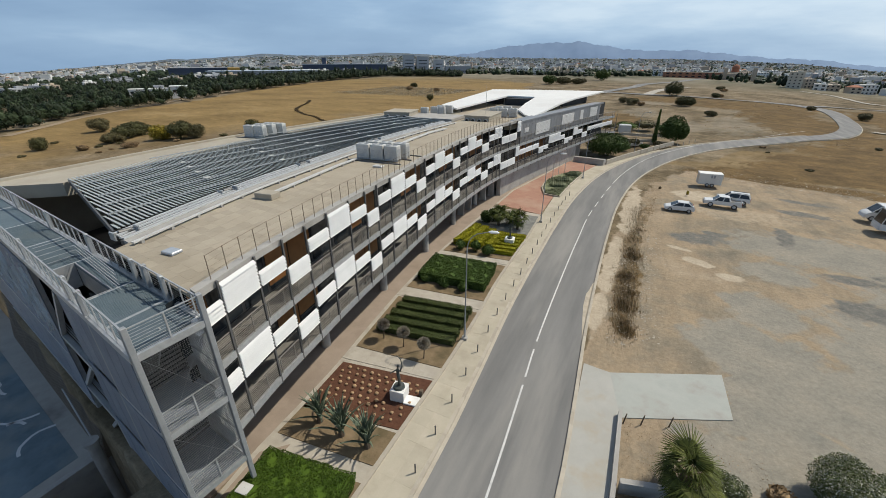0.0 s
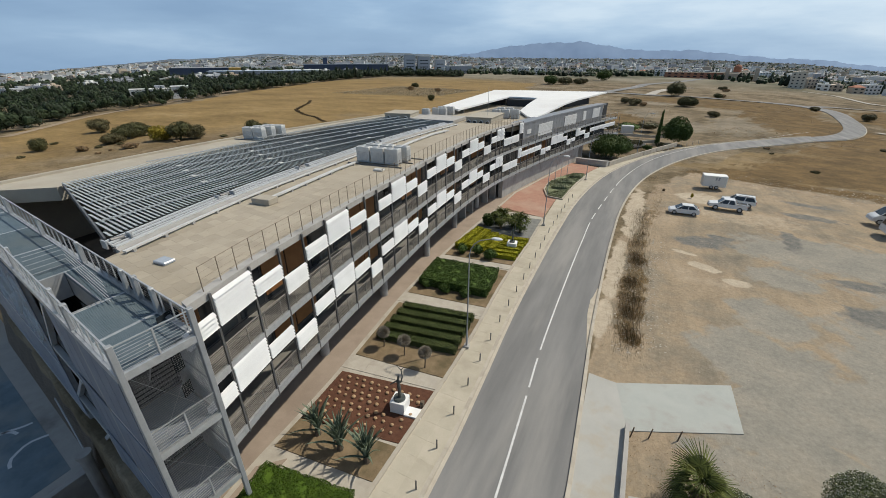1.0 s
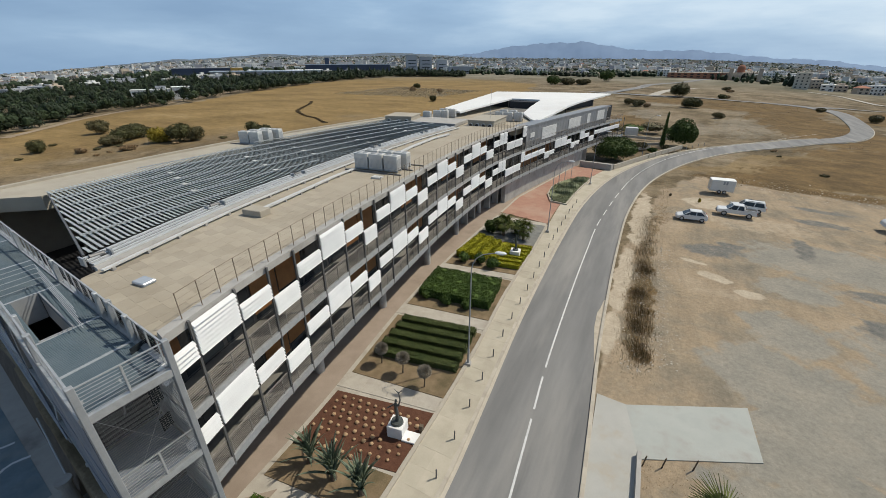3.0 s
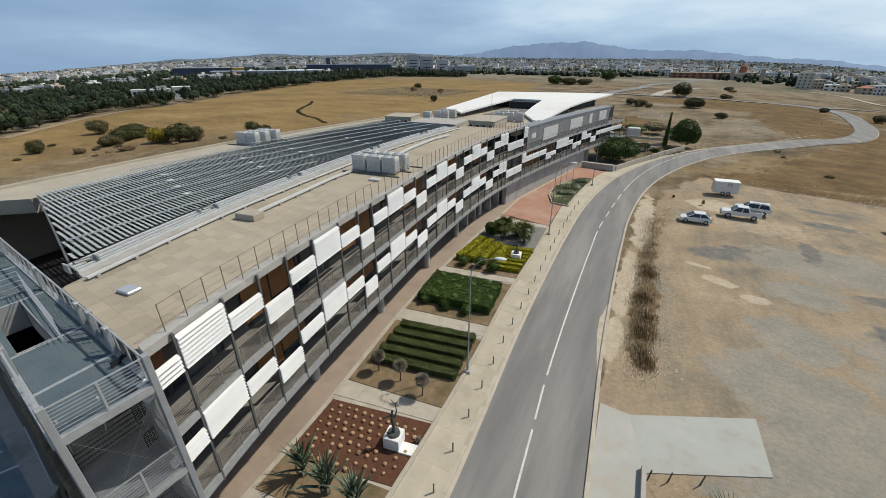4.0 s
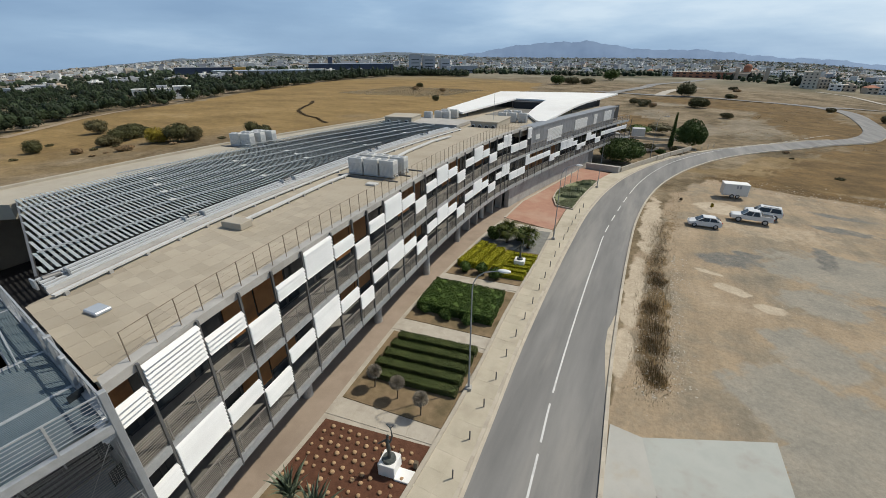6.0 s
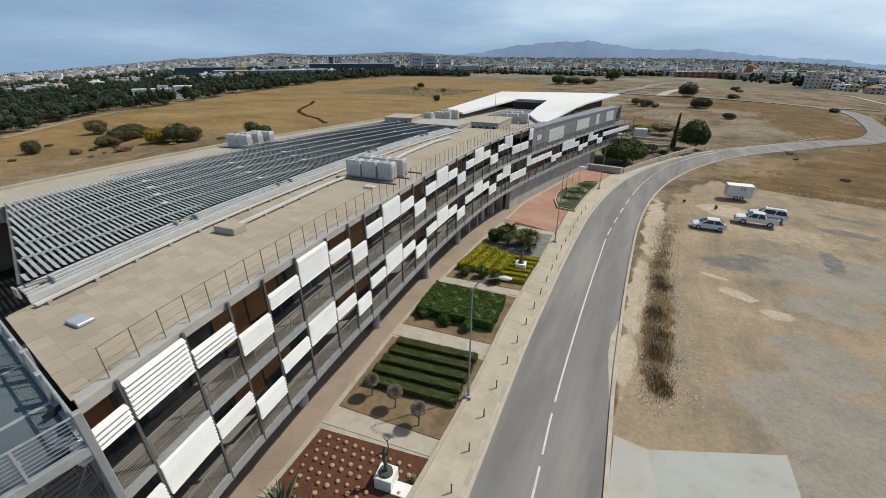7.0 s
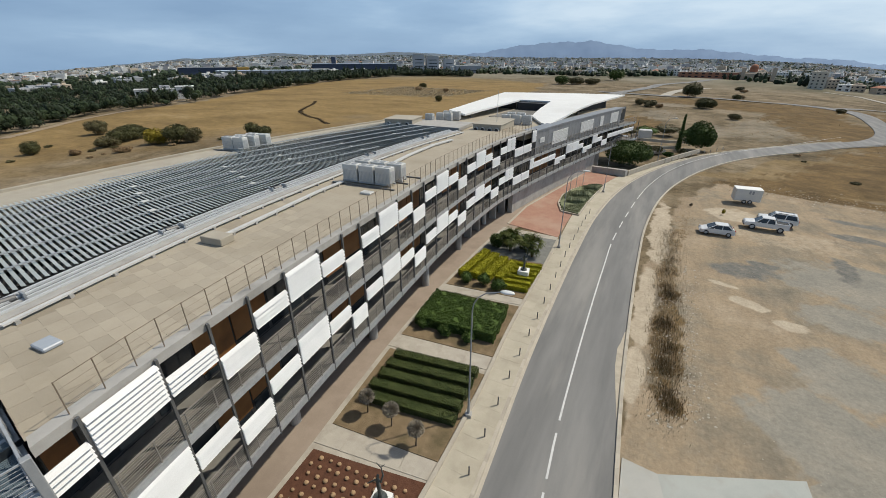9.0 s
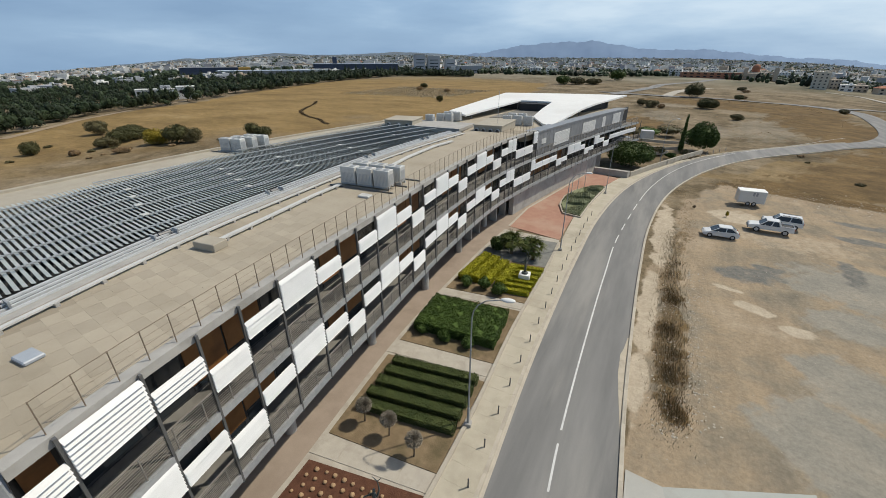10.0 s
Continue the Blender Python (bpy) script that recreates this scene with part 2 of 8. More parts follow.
M["trailer"] = mat("trailer_skin", (0.66, 0.65, 0.61), (0.73, 0.72, 0.68), 0.8, 0.5, 0.03)
M["lamp_glass"] = mat("lamp_cover", (0.75, 0.75, 0.73), (0.82, 0.82, 0.8), 1.0, 0.3, 0.0)
M["mural"] = mat("blue_painted_floor", (0.105, 0.155, 0.19), (0.18, 0.245, 0.28), 0.7, 0.8, 0.1, c=(0.24, 0.27, 0.265), big=0.22)
M["mural_line"] = mat("pale_painted_line", (0.55, 0.59, 0.61), (0.65, 0.68, 0.69), 1.0, 0.8, 0.1)
M["red_tile"] = mat("terracotta_roof", (0.36, 0.15, 0.09), (0.44, 0.20, 0.12), 0.05, 0.9, 0.0, vary=0.2)


# ---- building helpers ----
def box(bm, c, s, rz=0.0, bevel=0.0):
    """A box of size s centred on c, turned rz degrees."""
    m = Matrix.LocRotScale(Vector(c), Euler((0, 0, radians(rz))), Vector(s))
    v = bmesh.ops.create_cube(bm, size=1.0, matrix=m)["verts"]
    if bevel:
        bmesh.ops.bevel(bm, geom=list({e for w in v for e in w.link_edges}), offset=bevel, segments=1, affect="EDGES")
    return bm


def rod(bm, p, q, r, r2=None, seg=8):
    """A round bar from p to q."""
    p, q = Vector(p), Vector(q)
    d = q - p
    m = Matrix.Translation((p + q) / 2) @ d.to_track_quat("Z", "Y").to_matrix().to_4x4()
    bmesh.ops.create_cone(bm, cap_ends=True, segments=seg, radius1=r, radius2=r if r2 is None else r2, depth=d.length, matrix=m)
    return bm


def beam(bm, p, q, w, h):
    """A square bar from p to q, w wide and h high."""
    p, q = Vector(p), Vector(q)
    d = q - p
    x = d.normalized()
    side = Vector((0, 0, 1)).cross(x)
    side = side.normalized() if side.length > 1e-4 else Vector((1, 0, 0))
    up = x.cross(side)
    vs = []
    for e in (p, q):
        for a, b in ((-1, -1), (1, -1), (1, 1), (-1, 1)):
            vs.append(bm.verts.new(e + side * a * w / 2 + up * b * h / 2))
    for f in ((0, 1, 2, 3), (7, 6, 5, 4), (0, 4, 5, 1), (1, 5, 6, 2), (2, 6, 7, 3), (3, 7, 4, 0)):
        bm.faces.new([vs[i] for i in f])
    return bm


def tube(bm, pts, w, h):
    """One square bar bent along many points."""
    pts = [Vector(p) for p in pts]
    rings = []
    for i, p in enumerate(pts):
        x = (pts[min(i + 1, len(pts) - 1)] - pts[max(i - 1, 0)]).normalized()
        side = Vector((0, 0, 1)).cross(x)
        side = side.normalized() if side.length > 1e-4 else Vector((1, 0, 0))
        up = x.cross(side)
        rings.append([bm.verts.new(p + side * a * w / 2 + up * b * h / 2) for a, b in ((-1, -1), (1, -1), (1, 1), (-1, 1))])
    for r, s in zip(rings, rings[1:]):
        for i in range(4):
            j = (i + 1) % 4
            bm.faces.new((r[i], s[i], s[j], r[j]))
    bm.faces.new(rings[0])
    bm.faces.new(rings[-1][::-1])
    return bm


def prism(bm, poly, z0, z1):
    """An upright prism over a polygon. z0, z1: numbers, or a height for each corner."""
    k = len(poly)
    lo = z0 if isinstance(z0, (list, tuple)) else [z0] * k
    hi = z1 if isinstance(z1, (list, tuple)) else [z1] * k
    b = [bm.verts.new((x, y, z)) for (x, y), z in zip(poly, lo)]
    t = [bm.verts.new((x, y, z)) for (x, y), z in zip(poly, hi)]
    bm.faces.new(t)
    bm.faces.new(b[::-1])
    for i in range(k):
        j = (i + 1) % k
        bm.faces.new((b[i], b[j], t[j], t[i]))
    return bm


def strip(bm, left, right, z0, z1):
    """A solid band between two lines of as many points, from height z0 to z1 (numbers or one for each pair)."""
    k = len(left)
    lo = z0 if isinstance(z0, (list, tuple)) else [z0] * k
    hi = z1 if isinstance(z1, (list, tuple)) else [z1] * k
    ring = []
    for (a, b), (c, d), l, h in zip(left, right, lo, hi):
        ring.append([bm.verts.new(p) for p in ((a, b, h), (c, d, h), (c, d, l), (a, b, l))])
    for r, s in zip(ring, ring[1:]):
        for i in range(4):
            j = (i + 1) % 4
            bm.faces.new((r[i], s[i], s[j], r[j]))
    bm.faces.new(ring[0])
    bm.faces.new(ring[-1][::-1])
    return bm


def sheet(bm, left, right, t):
    """A slab t thick between two lines of points in space."""
    ring = []
    for a, b in zip(left, right):
        ring.append([bm.verts.new(p) for p in (a, b, (b[0], b[1], b[2] - t), (a[0], a[1], a[2] - t))])
    for r, s in zip(ring, ring[1:]):
        for i in range(4):
            j = (i + 1) % 4
            bm.faces.new((r[i], s[i], s[j], r[j]))
    bm.faces.new(ring[0])
    bm.faces.new(ring[-1][::-1])
    return bm


def finish(name, bm, material, smooth=False):
    bmesh.ops.recalc_face_normals(bm, faces=bm.faces)
    me = bpy.data.meshes.new(name)
    bm.to_mesh(me)
    bm.free()
    if smooth:
        me.polygons.foreach_set("use_smooth", [True] * len(me.polygons))
    me.materials.append(material)
    return me


def thing(name, at, label, category, group="", kind=""):
    """A thing's Empty at its base."""
    ob = new(name)
    ob.location = at
    ob.empty_display_size = 0.3
    return tagged(ob, label, category, group, kind)


def part(name, bm, material, parent, label="", smooth=False):
    """One mesh, built in the parent's own coordinates (world coordinates where the parent stands at the origin)."""
    ob = new(name, bm if isinstance(bm, bpy.types.Mesh) else finish(name, bm, material, smooth))
    ob.parent = parent
    return tagged(ob, label)


def single(name, bm, material, label, category, group="", kind="", smooth=False):
    """A thing of one mesh, in world coordinates."""
    return tagged(new(name, finish(name, bm, material, smooth)), label, category, group, kind)


def world_part(name, bm, material, parent, label="", smooth=False):
    """One mesh built in world coordinates, under a parent that stands away from the origin."""
    ob = part(name, bm, material, parent, label, smooth)
    ob.matrix_parent_inverse = Matrix.Translation(-parent.location)
    return ob


def curve_line(keys):
    """A smooth line x(y) through keys (y, x)."""
    ys, xs = np.array([k[0] for k in keys], float), np.array([k[1] for k in keys], float)
    g = np.gradient(xs, ys)

    def at(y):
        i = int(np.clip(np.searchsorted(ys, y) - 1, 0, len(ys) - 2))
        h = ys[i + 1] - ys[i]
        t = (y - ys[i]) / h
        return float((2 * t**3 - 3 * t**2 + 1) * xs[i] + (t**3 - 2 * t**2 + t) * h * g[i] + (-2 * t**3 + 3 * t**2) * xs[i + 1] + (t**3 - t**2) * h * g[i + 1])
    return at


def smooth_path(pts, step=1.5):
    """Points at even steps on a smooth line through pts (Catmull-Rom)."""
    p = [Vector(q).to_2d() if len(q) > 2 else Vector(q) for q in pts]
    p = [2 * p[0] - p[1]] + p + [2 * p[-1] - p[-2]]
    out = []
    for i in range(1, len(p) - 2):
        n = max(2, int((p[i + 1] - p[i]).length / step))
        for k in range(n):
            t = k / n
            out.append(0.5 * (2 * p[i] + (p[i + 1] - p[i - 1]) * t + (2 * p[i - 1] - 5 * p[i] + 4 * p[i + 1] - p[i + 2]) * t * t + (3 * p[i] - p[i - 1] - 3 * p[i + 1] + p[i + 2]) * t**3))
    return out + [p[-2]]


def shifted(path, d):
    """The line d metres to the right of a path."""
    out = []
    for i, q in enumerate(path):
        t = (path[min(i + 1, len(path) - 1)] - path[max(i - 1, 0)]).normalized()
        out.append((q.x + t.y * d, q.y - t.x * d))
    return out


# ---- the lie of the land: level round the building, falling gently away to both sides ----
LAND_AZ = [-180, -60, -46, -38, -28, -15, 0, 13, 26, 32, 37, 41.5, 45.5, 60, 180]
LAND_EL = [-1.2, -1.6, -1.35, -0.75, -0.4, -0.2, -0.1, 0.05, -0.1, -0.4, -0.75, -1.15, -1.4, -1.6, -1.2]


def wobble(px, py, s, seed=0.0):
    """A cheap smooth unevenness, about -1 to 1."""
    return (np.sin(px / s + seed) * np.cos(py / s * 1.3 + 2 * seed) + np.sin(px / s * 2.3 + py / s * 1.7 + seed) * 0.6 + np.cos(px / s * 4.1 - py / s * 3.7 + seed) * 0.35) / 1.6


FAR_AZ = [-180, -60, -46, -40, -34, -28, -15, -6, 0, 6.8, 13, 21, 27, 33, 38, 46, 60, 180]
FAR_EL = [-1.2, -1.4, -1.1, -0.5, -0.2, 0.0, 0.05, 0.12, 0.3, 0.42, 0.2, 0.28, -0.08, -0.4, -0.85, -1.4, -1.65, -1.2]


def land(x, y):
    dx, dy = x + 1.7, y - 3.7
    r = np.hypot(dx, dy)
    az = (np.degrees(np.arctan2(-dx, dy)) - 27.76 + 180) % 360 - 180
    z = np.tan(np.radians(np.interp(az, LAND_AZ, LAND_EL))) * np.maximum(0, r - 60)
    # the far town climbs towards the hills
    far = np.clip((r - 800) / 2800, 0, 1)
    z = z + far * np.maximum(0, 18 + r * np.tan(np.radians(np.interp(az, FAR_AZ, FAR_EL))) - z)
    wild = np.clip((r - 80) / 90, 0, 1)
    return z + wild * (wobble(x, y, 27) * 0.3 + wobble(x, y, 90, 1.0) * np.clip((r - 120) / 200, 0, 1) * 1.0)


# ---- ground: one sheet to the horizon ----
def inside(px, py, poly):
    """Which of many points lie in a polygon."""
    res = np.zeros(px.shape, bool)
    j = len(poly) - 1
    for i in range(len(poly)):
        (xi, yi), (xj, yj) = poly[i], poly[j]
        res ^= ((yi > py) != (yj > py)) & (px < (xj - xi) * (py - yi) / (yj - yi + 1e-12) + xi)
        j = i
    return res


FIELD = [(-62, 8), (-101, 20), (-181, 48), (-204, 64), (-222, 100), (-228, 150), (-282, 254), (-300, 345), (-290, 440), (-255, 500), (-108, 406), (-88, 290), (-60, 140), (-52, 60)]
LOT = [(-1.2, 16), (-1.2, 52), (2, 78), (8, 92), (18, 90), (34, 87), (46, 74), (60, 40), (60, -20), (2, -20)]


COURT = [(-75, -16), (-20.4, -16), (-19.6, 4.9), (-46, 8.7), (-75, 12)]
WASTE = [(4, 97), (18, 94), (36, 89), (62, 78), (120, 120), (90, 190), (56, 152), (40, 139), (20, 119)]


def ground():
    r = np.concatenate([[0.5], np.geomspace(3.0, 14, 24), np.linspace(14.3, 78, 230), np.geomspace(79.5, 4700, 200)])
    front = np.radians(27.76)
    a = np.concatenate([np.linspace(-60, 84, 430), np.linspace(87, 297, 55)])
    ang = front + np.radians(a)
    R, A = np.meshgrid(r, ang, indexing="ij")
    X, Y = -1.7 - R * np.sin(A), 3.7 + R * np.cos(A)
    Z = land(X, Y)
    # the ground passes just under roads, beds and paving
    Z = Z - 0.03
    # a sunken court beside the footbridge
    Z = np.where(inside(X.ravel(), Y.ravel(), COURT).reshape(X.shape), -9.8, Z)
    n, k = R.shape
    ids = np.arange(n * k).reshape(n, k)
    q = np.stack([ids[:-1, :], ids[1:, :], np.roll(ids, -1, 1)[1:, :], np.roll(ids, -1, 1)[:-1, :]], -1).reshape(-1, 4)
    me = bpy.data.meshes.new("ground")
    me.from_pydata(np.stack([X, Y, Z], -1).reshape(-1, 3).tolist(), [], q[:, ::-1].tolist())
    x, y = X.ravel(), Y.ravel()
    jx, jy = x + 4 * wobble(x, y, 9), y + 4 * wobble(y, x, 8, 2.0)
    gold = inside(jx, jy, FIELD).astype(float) * np.clip((R.ravel() - 112 + 22 * wobble(x, y, 14)) / 45, 0.08, 1)
    gold = np.maximum(gold, 0.5 * inside(jx, jy, WASTE))
    lot = inside(x + 0.8 * wobble(x, y, 3), y + 0.8 * wobble(y, x, 3), LOT).astype(float)
    town = np.clip((R.ravel() - 420) / 200, 0, 1)
    col = np.stack([gold, lot, town, np.ones_like(gold)], -1).astype(np.float32)
    attr = me.color_attributes.new("cover", "FLOAT_COLOR", "POINT")
    attr.data.foreach_set("color", col.ravel())
    def blot(cx, cy, rx, ry, turn=0.0):
        c_, s_ = math.cos(radians(turn)), math.sin(radians(turn))
        u, v = ((x - cx) * c_ + (y - cy) * s_) / rx, (-(x - cx) * s_ + (y - cy) * c_) / ry
        d = np.hypot(u, v) + 0.22 * wobble(x, y, 1.1) + 0.15 * wobble(x, y, 0.45, 1.0)
        return np.clip((1.25 - d) / 0.5, 0, 1)

    tar = np.maximum.reduce([blot(*b) for b in ((7.6, 53.6, 3.0, 1.9, 12), (16.9, 58.7, 1.0, 3.6, -4), (20.6, 48.6, 2.6, 1.1), (19.6, 42.0, 2.6, 1.9), (23.5, 77.5, 4.2, 1.2, -4), (9.6, 56.0, 1.6, 0.8), (26, 50, 3, 1.6), (21.5, 70.5, 3.6, 1.4, -10))])
    tar = tar * 0.8
    clay = np.maximum.reduce([blot(*b) for b in ((9.9, 43.9, 1.15, 0.8), (7.0, 46.4, 1.5, 0.8, -20), (5.4, 49.4, 1.4, 0.4, -15), (-1.2, 32.3, 0.7, 4.0), (-1.2, 42, 0.8, 8.0), (-0.6, 62, 1.2, 12), (8, 73, 3, 3))] + [0.45 * blot(13, 66, 8, 4)])
    apron = inside(x + 0.25 * wobble(x, y, 0.9), y + 0.25 * wobble(y, x, 0.8), [(7.6, 27.4), (12.4, 30.2), (15.2, 28.8), (16.8, 26.2), (13.2, 25.6), (7.8, 23.2)])
    grey = np.maximum.reduce([blot(*b) for b in ((10, 31.5, 4.5, 4), (17, 25, 6, 4), (11.5, 38, 3, 3.4), (23, 36, 8, 8), (20, 55, 10, 5), (11, 20.5, 6, 2.4), (28, 46, 8, 6), (14, 47, 3.4, 2.4, 20), (10.5, 23.2, 5, 1.8), (16, 29.6, 3.4, 2.6), (18, 33, 3, 4))] + [1.0 * apron])
    grey = np.maximum(grey, 0.42 * np.maximum.reduce([blot(*b) for b in ((27, 182, 11, 36, -12), (12, 165, 7, 16), (-6, 200, 8, 22), (36, 228, 10, 8), (-2, 250, 10, 14), (30, 118, 6, 5), (50, 118, 9, 5))]))
    brush = np.maximum.reduce([k_ * blot(*b) for k_, b in ((0.95, (1.1, 30.0, 0.75, 0.9)), (0.9, (0.85, 33.4, 0.75, 0.9)), (0.85, (0.95, 36.1, 0.7, 0.8)), (0.95, (0.5, 39.4, 0.8, 0.9)), (0.9, (0.7, 44.6, 0.8, 1.2)), (0.62, (0.8, 37, 1.3, 9)), (0.55, (0.5, 49, 1.1, 5)), (0.5, (1.3, 60, 1.1, 6, -5)))] + [0.72 * blot(*b) for b in ((38, 106, 20, 6, 10), (60, 112, 20, 9, 20), (45, 135, 14, 12), (75, 130, 20, 14), (78, 240, 10, 20))] + [0.45 * blot(*b) for b in ((-128, 56, 26, 14, 20), (-150, 62, 18, 10), (-112, 74, 16, 9), (-100, 50, 14, 8))] + [0.7 * blot(*b) for b in ((50, 195, 20, 62, 5), (30, 275, 60, 22), (100, 140, 48, 42), (112, 230, 34, 70), (70, 100, 26, 16))] + [blot(*b) for b in ((22, 90.5, 16, 2.2, -6), (44, 85, 14, 2.6, -12), (26, 97, 16, 3), (54, 212, 9, 30, 10), (34, 250, 22, 10), (-14, 165, 10, 26), (58, 272, 25, 10), (40, 112, 22, 5, 20), (70, 128, 22, 6, 30), (34, 118, 9, 7), (52, 140, 12, 9), (62, 165, 8, 16), (56, 250, 9, 18), (47, 205, 6, 14), (88, 215, 10, 28), (92, 260, 8, 22))])
    waste = [(10, 95), (36, 89), (62, 76), (150, 60), (230, 200), (150, 330), (84, 280), (76, 215), (62, 165), (40, 139), (22, 119)]
    soft = sum(inside(jx + 5.0 * math.cos(k_) + 3.0 * wobble(x, y, 0.09, k_), jy + 4.0 * math.sin(k_) + 3.0 * wobble(y, x, 0.08, k_), waste) for k_ in range(6)) / 6.0
    brush = np.maximum(brush, 0.66 * soft)
    attr2 = me.color_attributes.new("patches", "FLOAT_COLOR", "POINT")
    attr2.data.foreach_set("color", np.stack([tar, clay, grey, brush], -1).astype(np.float32).ravel())
    me.polygons.foreach_set("use_smooth", [True] * len(me.polygons))
    m = bpy.data.materials.new("open_ground")
    m.use_nodes = True
    nd, l = m.node_tree.nodes, m.node_tree.links
    p = nd["Principled BSDF"]
    p.inputs["Roughness"].default_value = 1.0
    p.inputs["Specular IOR Level"].default_value = 0.1
    geo, cov, sep = nd.new("ShaderNodeNewGeometry"), nd.new("ShaderNodeVertexColor"), nd.new("ShaderNodeSeparateColor")
    cov.layer_name = "cover"
    l.new(cov.outputs["Color"], sep.inputs["Color"])

    def tone(stops, scale, detail=6, rough=0.6, stretch=None):
        t, ramp = nd.new("ShaderNodeTexNoise"), nd.new("ShaderNodeValToRGB")
        t.inputs["Scale"].default_value, t.inputs["Detail"].default_value, t.inputs["Roughness"].default_value = scale, detail, rough
        src = geo.outputs["Position"]
        if stretch:
            mp = nd.new("ShaderNodeMapping")
            mp.inputs["Scale"].default_value = stretch
            mp.inputs["Rotation"].default_value = (0, 0, radians(28))
            l.new(src, mp.inputs["Vector"])
            src = mp.outputs["Vector"]
        l.new(src, t.inputs["Vector"])
        els = ramp.color_ramp.elements
        els[0].position, els[0].color = stops[0][0], (*stops[0][1], 1)
        els[1].position, els[1].color = stops[-1][0], (*stops[-1][1], 1)
        for s, c in stops[1:-1]:
            els.new(s).color = (*c, 1)
        l.new(t.outputs["Fac"], ramp.inputs["Fac"])
        return ramp.outputs["Color"], t.outputs["Fac"]

    def mixed(f, a_, b_, kind="MIX"):
        k_ = nd.new("ShaderNodeMix")
        k_.data_type, k_.blend_type = "RGBA", kind
        for s, v in ((0, f), (6, a_), (7, b_)):
            if isinstance(v, (int, float)):
                k_.inputs[s].default_value = v
            else:
                l.new(v, k_.inputs[s])
        return k_.outputs[2]

    rough_land, _ = tone([(0.34, (0.085, 0.068, 0.041)), (0.44, (0.155, 0.12, 0.074)), (0.53, (0.24, 0.188, 0.122)), (0.66, (0.33, 0.27, 0.19))], 0.05, 12, 0.76)
    mottle, _ = tone([(0.32, (0.55, 0.56, 0.55)), (0.5, (0.95, 0.95, 0.95)), (0.66, (1.2, 1.17, 1.12))], 0.42, 8, 0.8)
    rough_land = mixed(1.0, rough_land, mottle, "MULTIPLY")
    straw, _ = tone([(0.30, (0.165, 0.112, 0.052)), (0.47, (0.25, 0.17, 0.074)), (0.58, (0.30, 0.205, 0.09)), (0.72, (0.35, 0.255, 0.13))], 0.03, 9, 0.68, (1, 2.5, 1))
    dust, _ = tone([(0.32, (0.205, 0.18, 0.142)), (0.43, (0.28, 0.235, 0.174)), (0.53, (0.35, 0.273, 0.187)), (0.60, (0.375, 0.298, 0.212)), (0.68, (0.45, 0.368, 0.265))], 0.13, 10, 0.68)
    straw = mixed(0.65, straw, mixed(1.0, straw, mottle, "MULTIPLY"))
    tracks, _ = tone([(0.35, (0.86, 0.86, 0.86)), (0.62, (1.08, 1.07, 1.05))], 0.6, 6, 0.7, (1.0, 0.22, 1))
    dust = mixed(1.0, dust, tracks, "MULTIPLY")
    built, _ = tone([(0.35, (0.10, 0.105, 0.075)), (0.5, (0.19, 0.17, 0.12)), (0.65, (0.30, 0.27, 0.21))], 0.012, 5)
    grain, gf = tone([(0.25, (0.72, 0.72, 0.72)), (0.75, (1.12, 1.12, 1.12))], 3.0, 6, 0.75)
    c = mixed(sep.outputs[0], rough_land, straw)
    c = mixed(sep.outputs[1], c, dust)
    c = mixed(sep.outputs[2], c, built)
    pat, sep2 = nd.new("ShaderNodeVertexColor"), nd.new("ShaderNodeSeparateColor")
    pat.layer_name = "patches"
    l.new(pat.outputs["Color"], sep2.inputs["Color"])
    _, ragged = tone([(0, (0, 0, 0)), (1, (1, 1, 1))], 1.3, 8, 0.75)
    tar_c, _ = tone([(0.3, (0.135, 0.134, 0.125)), (0.55, (0.195, 0.186, 0.165)), (0.7, (0.28, 0.243, 0.193))], 0.9, 8, 0.7)
    clay_c, _ = tone([(0.3, (0.42, 0.35, 0.26)), (0.7, (0.52, 0.44, 0.335))], 0.8, 5)
    grey_c, _ = tone([(0.3, (0.25, 0.235, 0.20)), (0.5, (0.295, 0.272, 0.226)), (0.7, (0.345, 0.305, 0.245))], 0.35, 7)
    brush_c, _ = tone([(0.3, (0.075, 0.053, 0.028)), (0.48, (0.15, 0.102, 0.05)), (0.6, (0.205, 0.135, 0.062)), (0.75, (0.26, 0.19, 0.11))], 0.16, 11, 0.78)
    for sock, cc, hard in ((sep2.outputs[2], grey_c, 1.0), (sep2.outputs[0], tar_c, 1.1), (sep2.outputs[1], clay_c, 1.3), (pat.outputs["Alpha"], brush_c, 2.2)):
        add, cut = nd.new("ShaderNodeMath"), nd.new("ShaderNodeMapRange")
        add.operation = "ADD"
        l.new(sock, add.inputs[0])
        l.new(ragged, add.inputs[1])
        cut.inputs["From Min"].default_value, cut.inputs["From Max"].default_value = 1.0 - 0.25 / hard, 1.0 + 0.3 / hard
        l.new(add.outputs[0], cut.inputs["Value"])
        c = mixed(cut.outputs["Result"], c, cc)
    c = mixed(1.0, c, grain, "MULTIPLY")
    l.new(c, p.inputs["Base Color"])
    b = nd.new("ShaderNodeBump")
    b.inputs["Strength"].default_value, b.inputs["Distance"].default_value = 0.5, 0.12
    l.new(gf, b.inputs["Height"])
    l.new(b.outputs["Normal"], p.inputs["Normal"])
    me.materials.append(m)
    tagged(new("ground", me), "dry open ground of straw-coloured grass, scrub and dusty gravel", "ground", kind="structure")


ground()


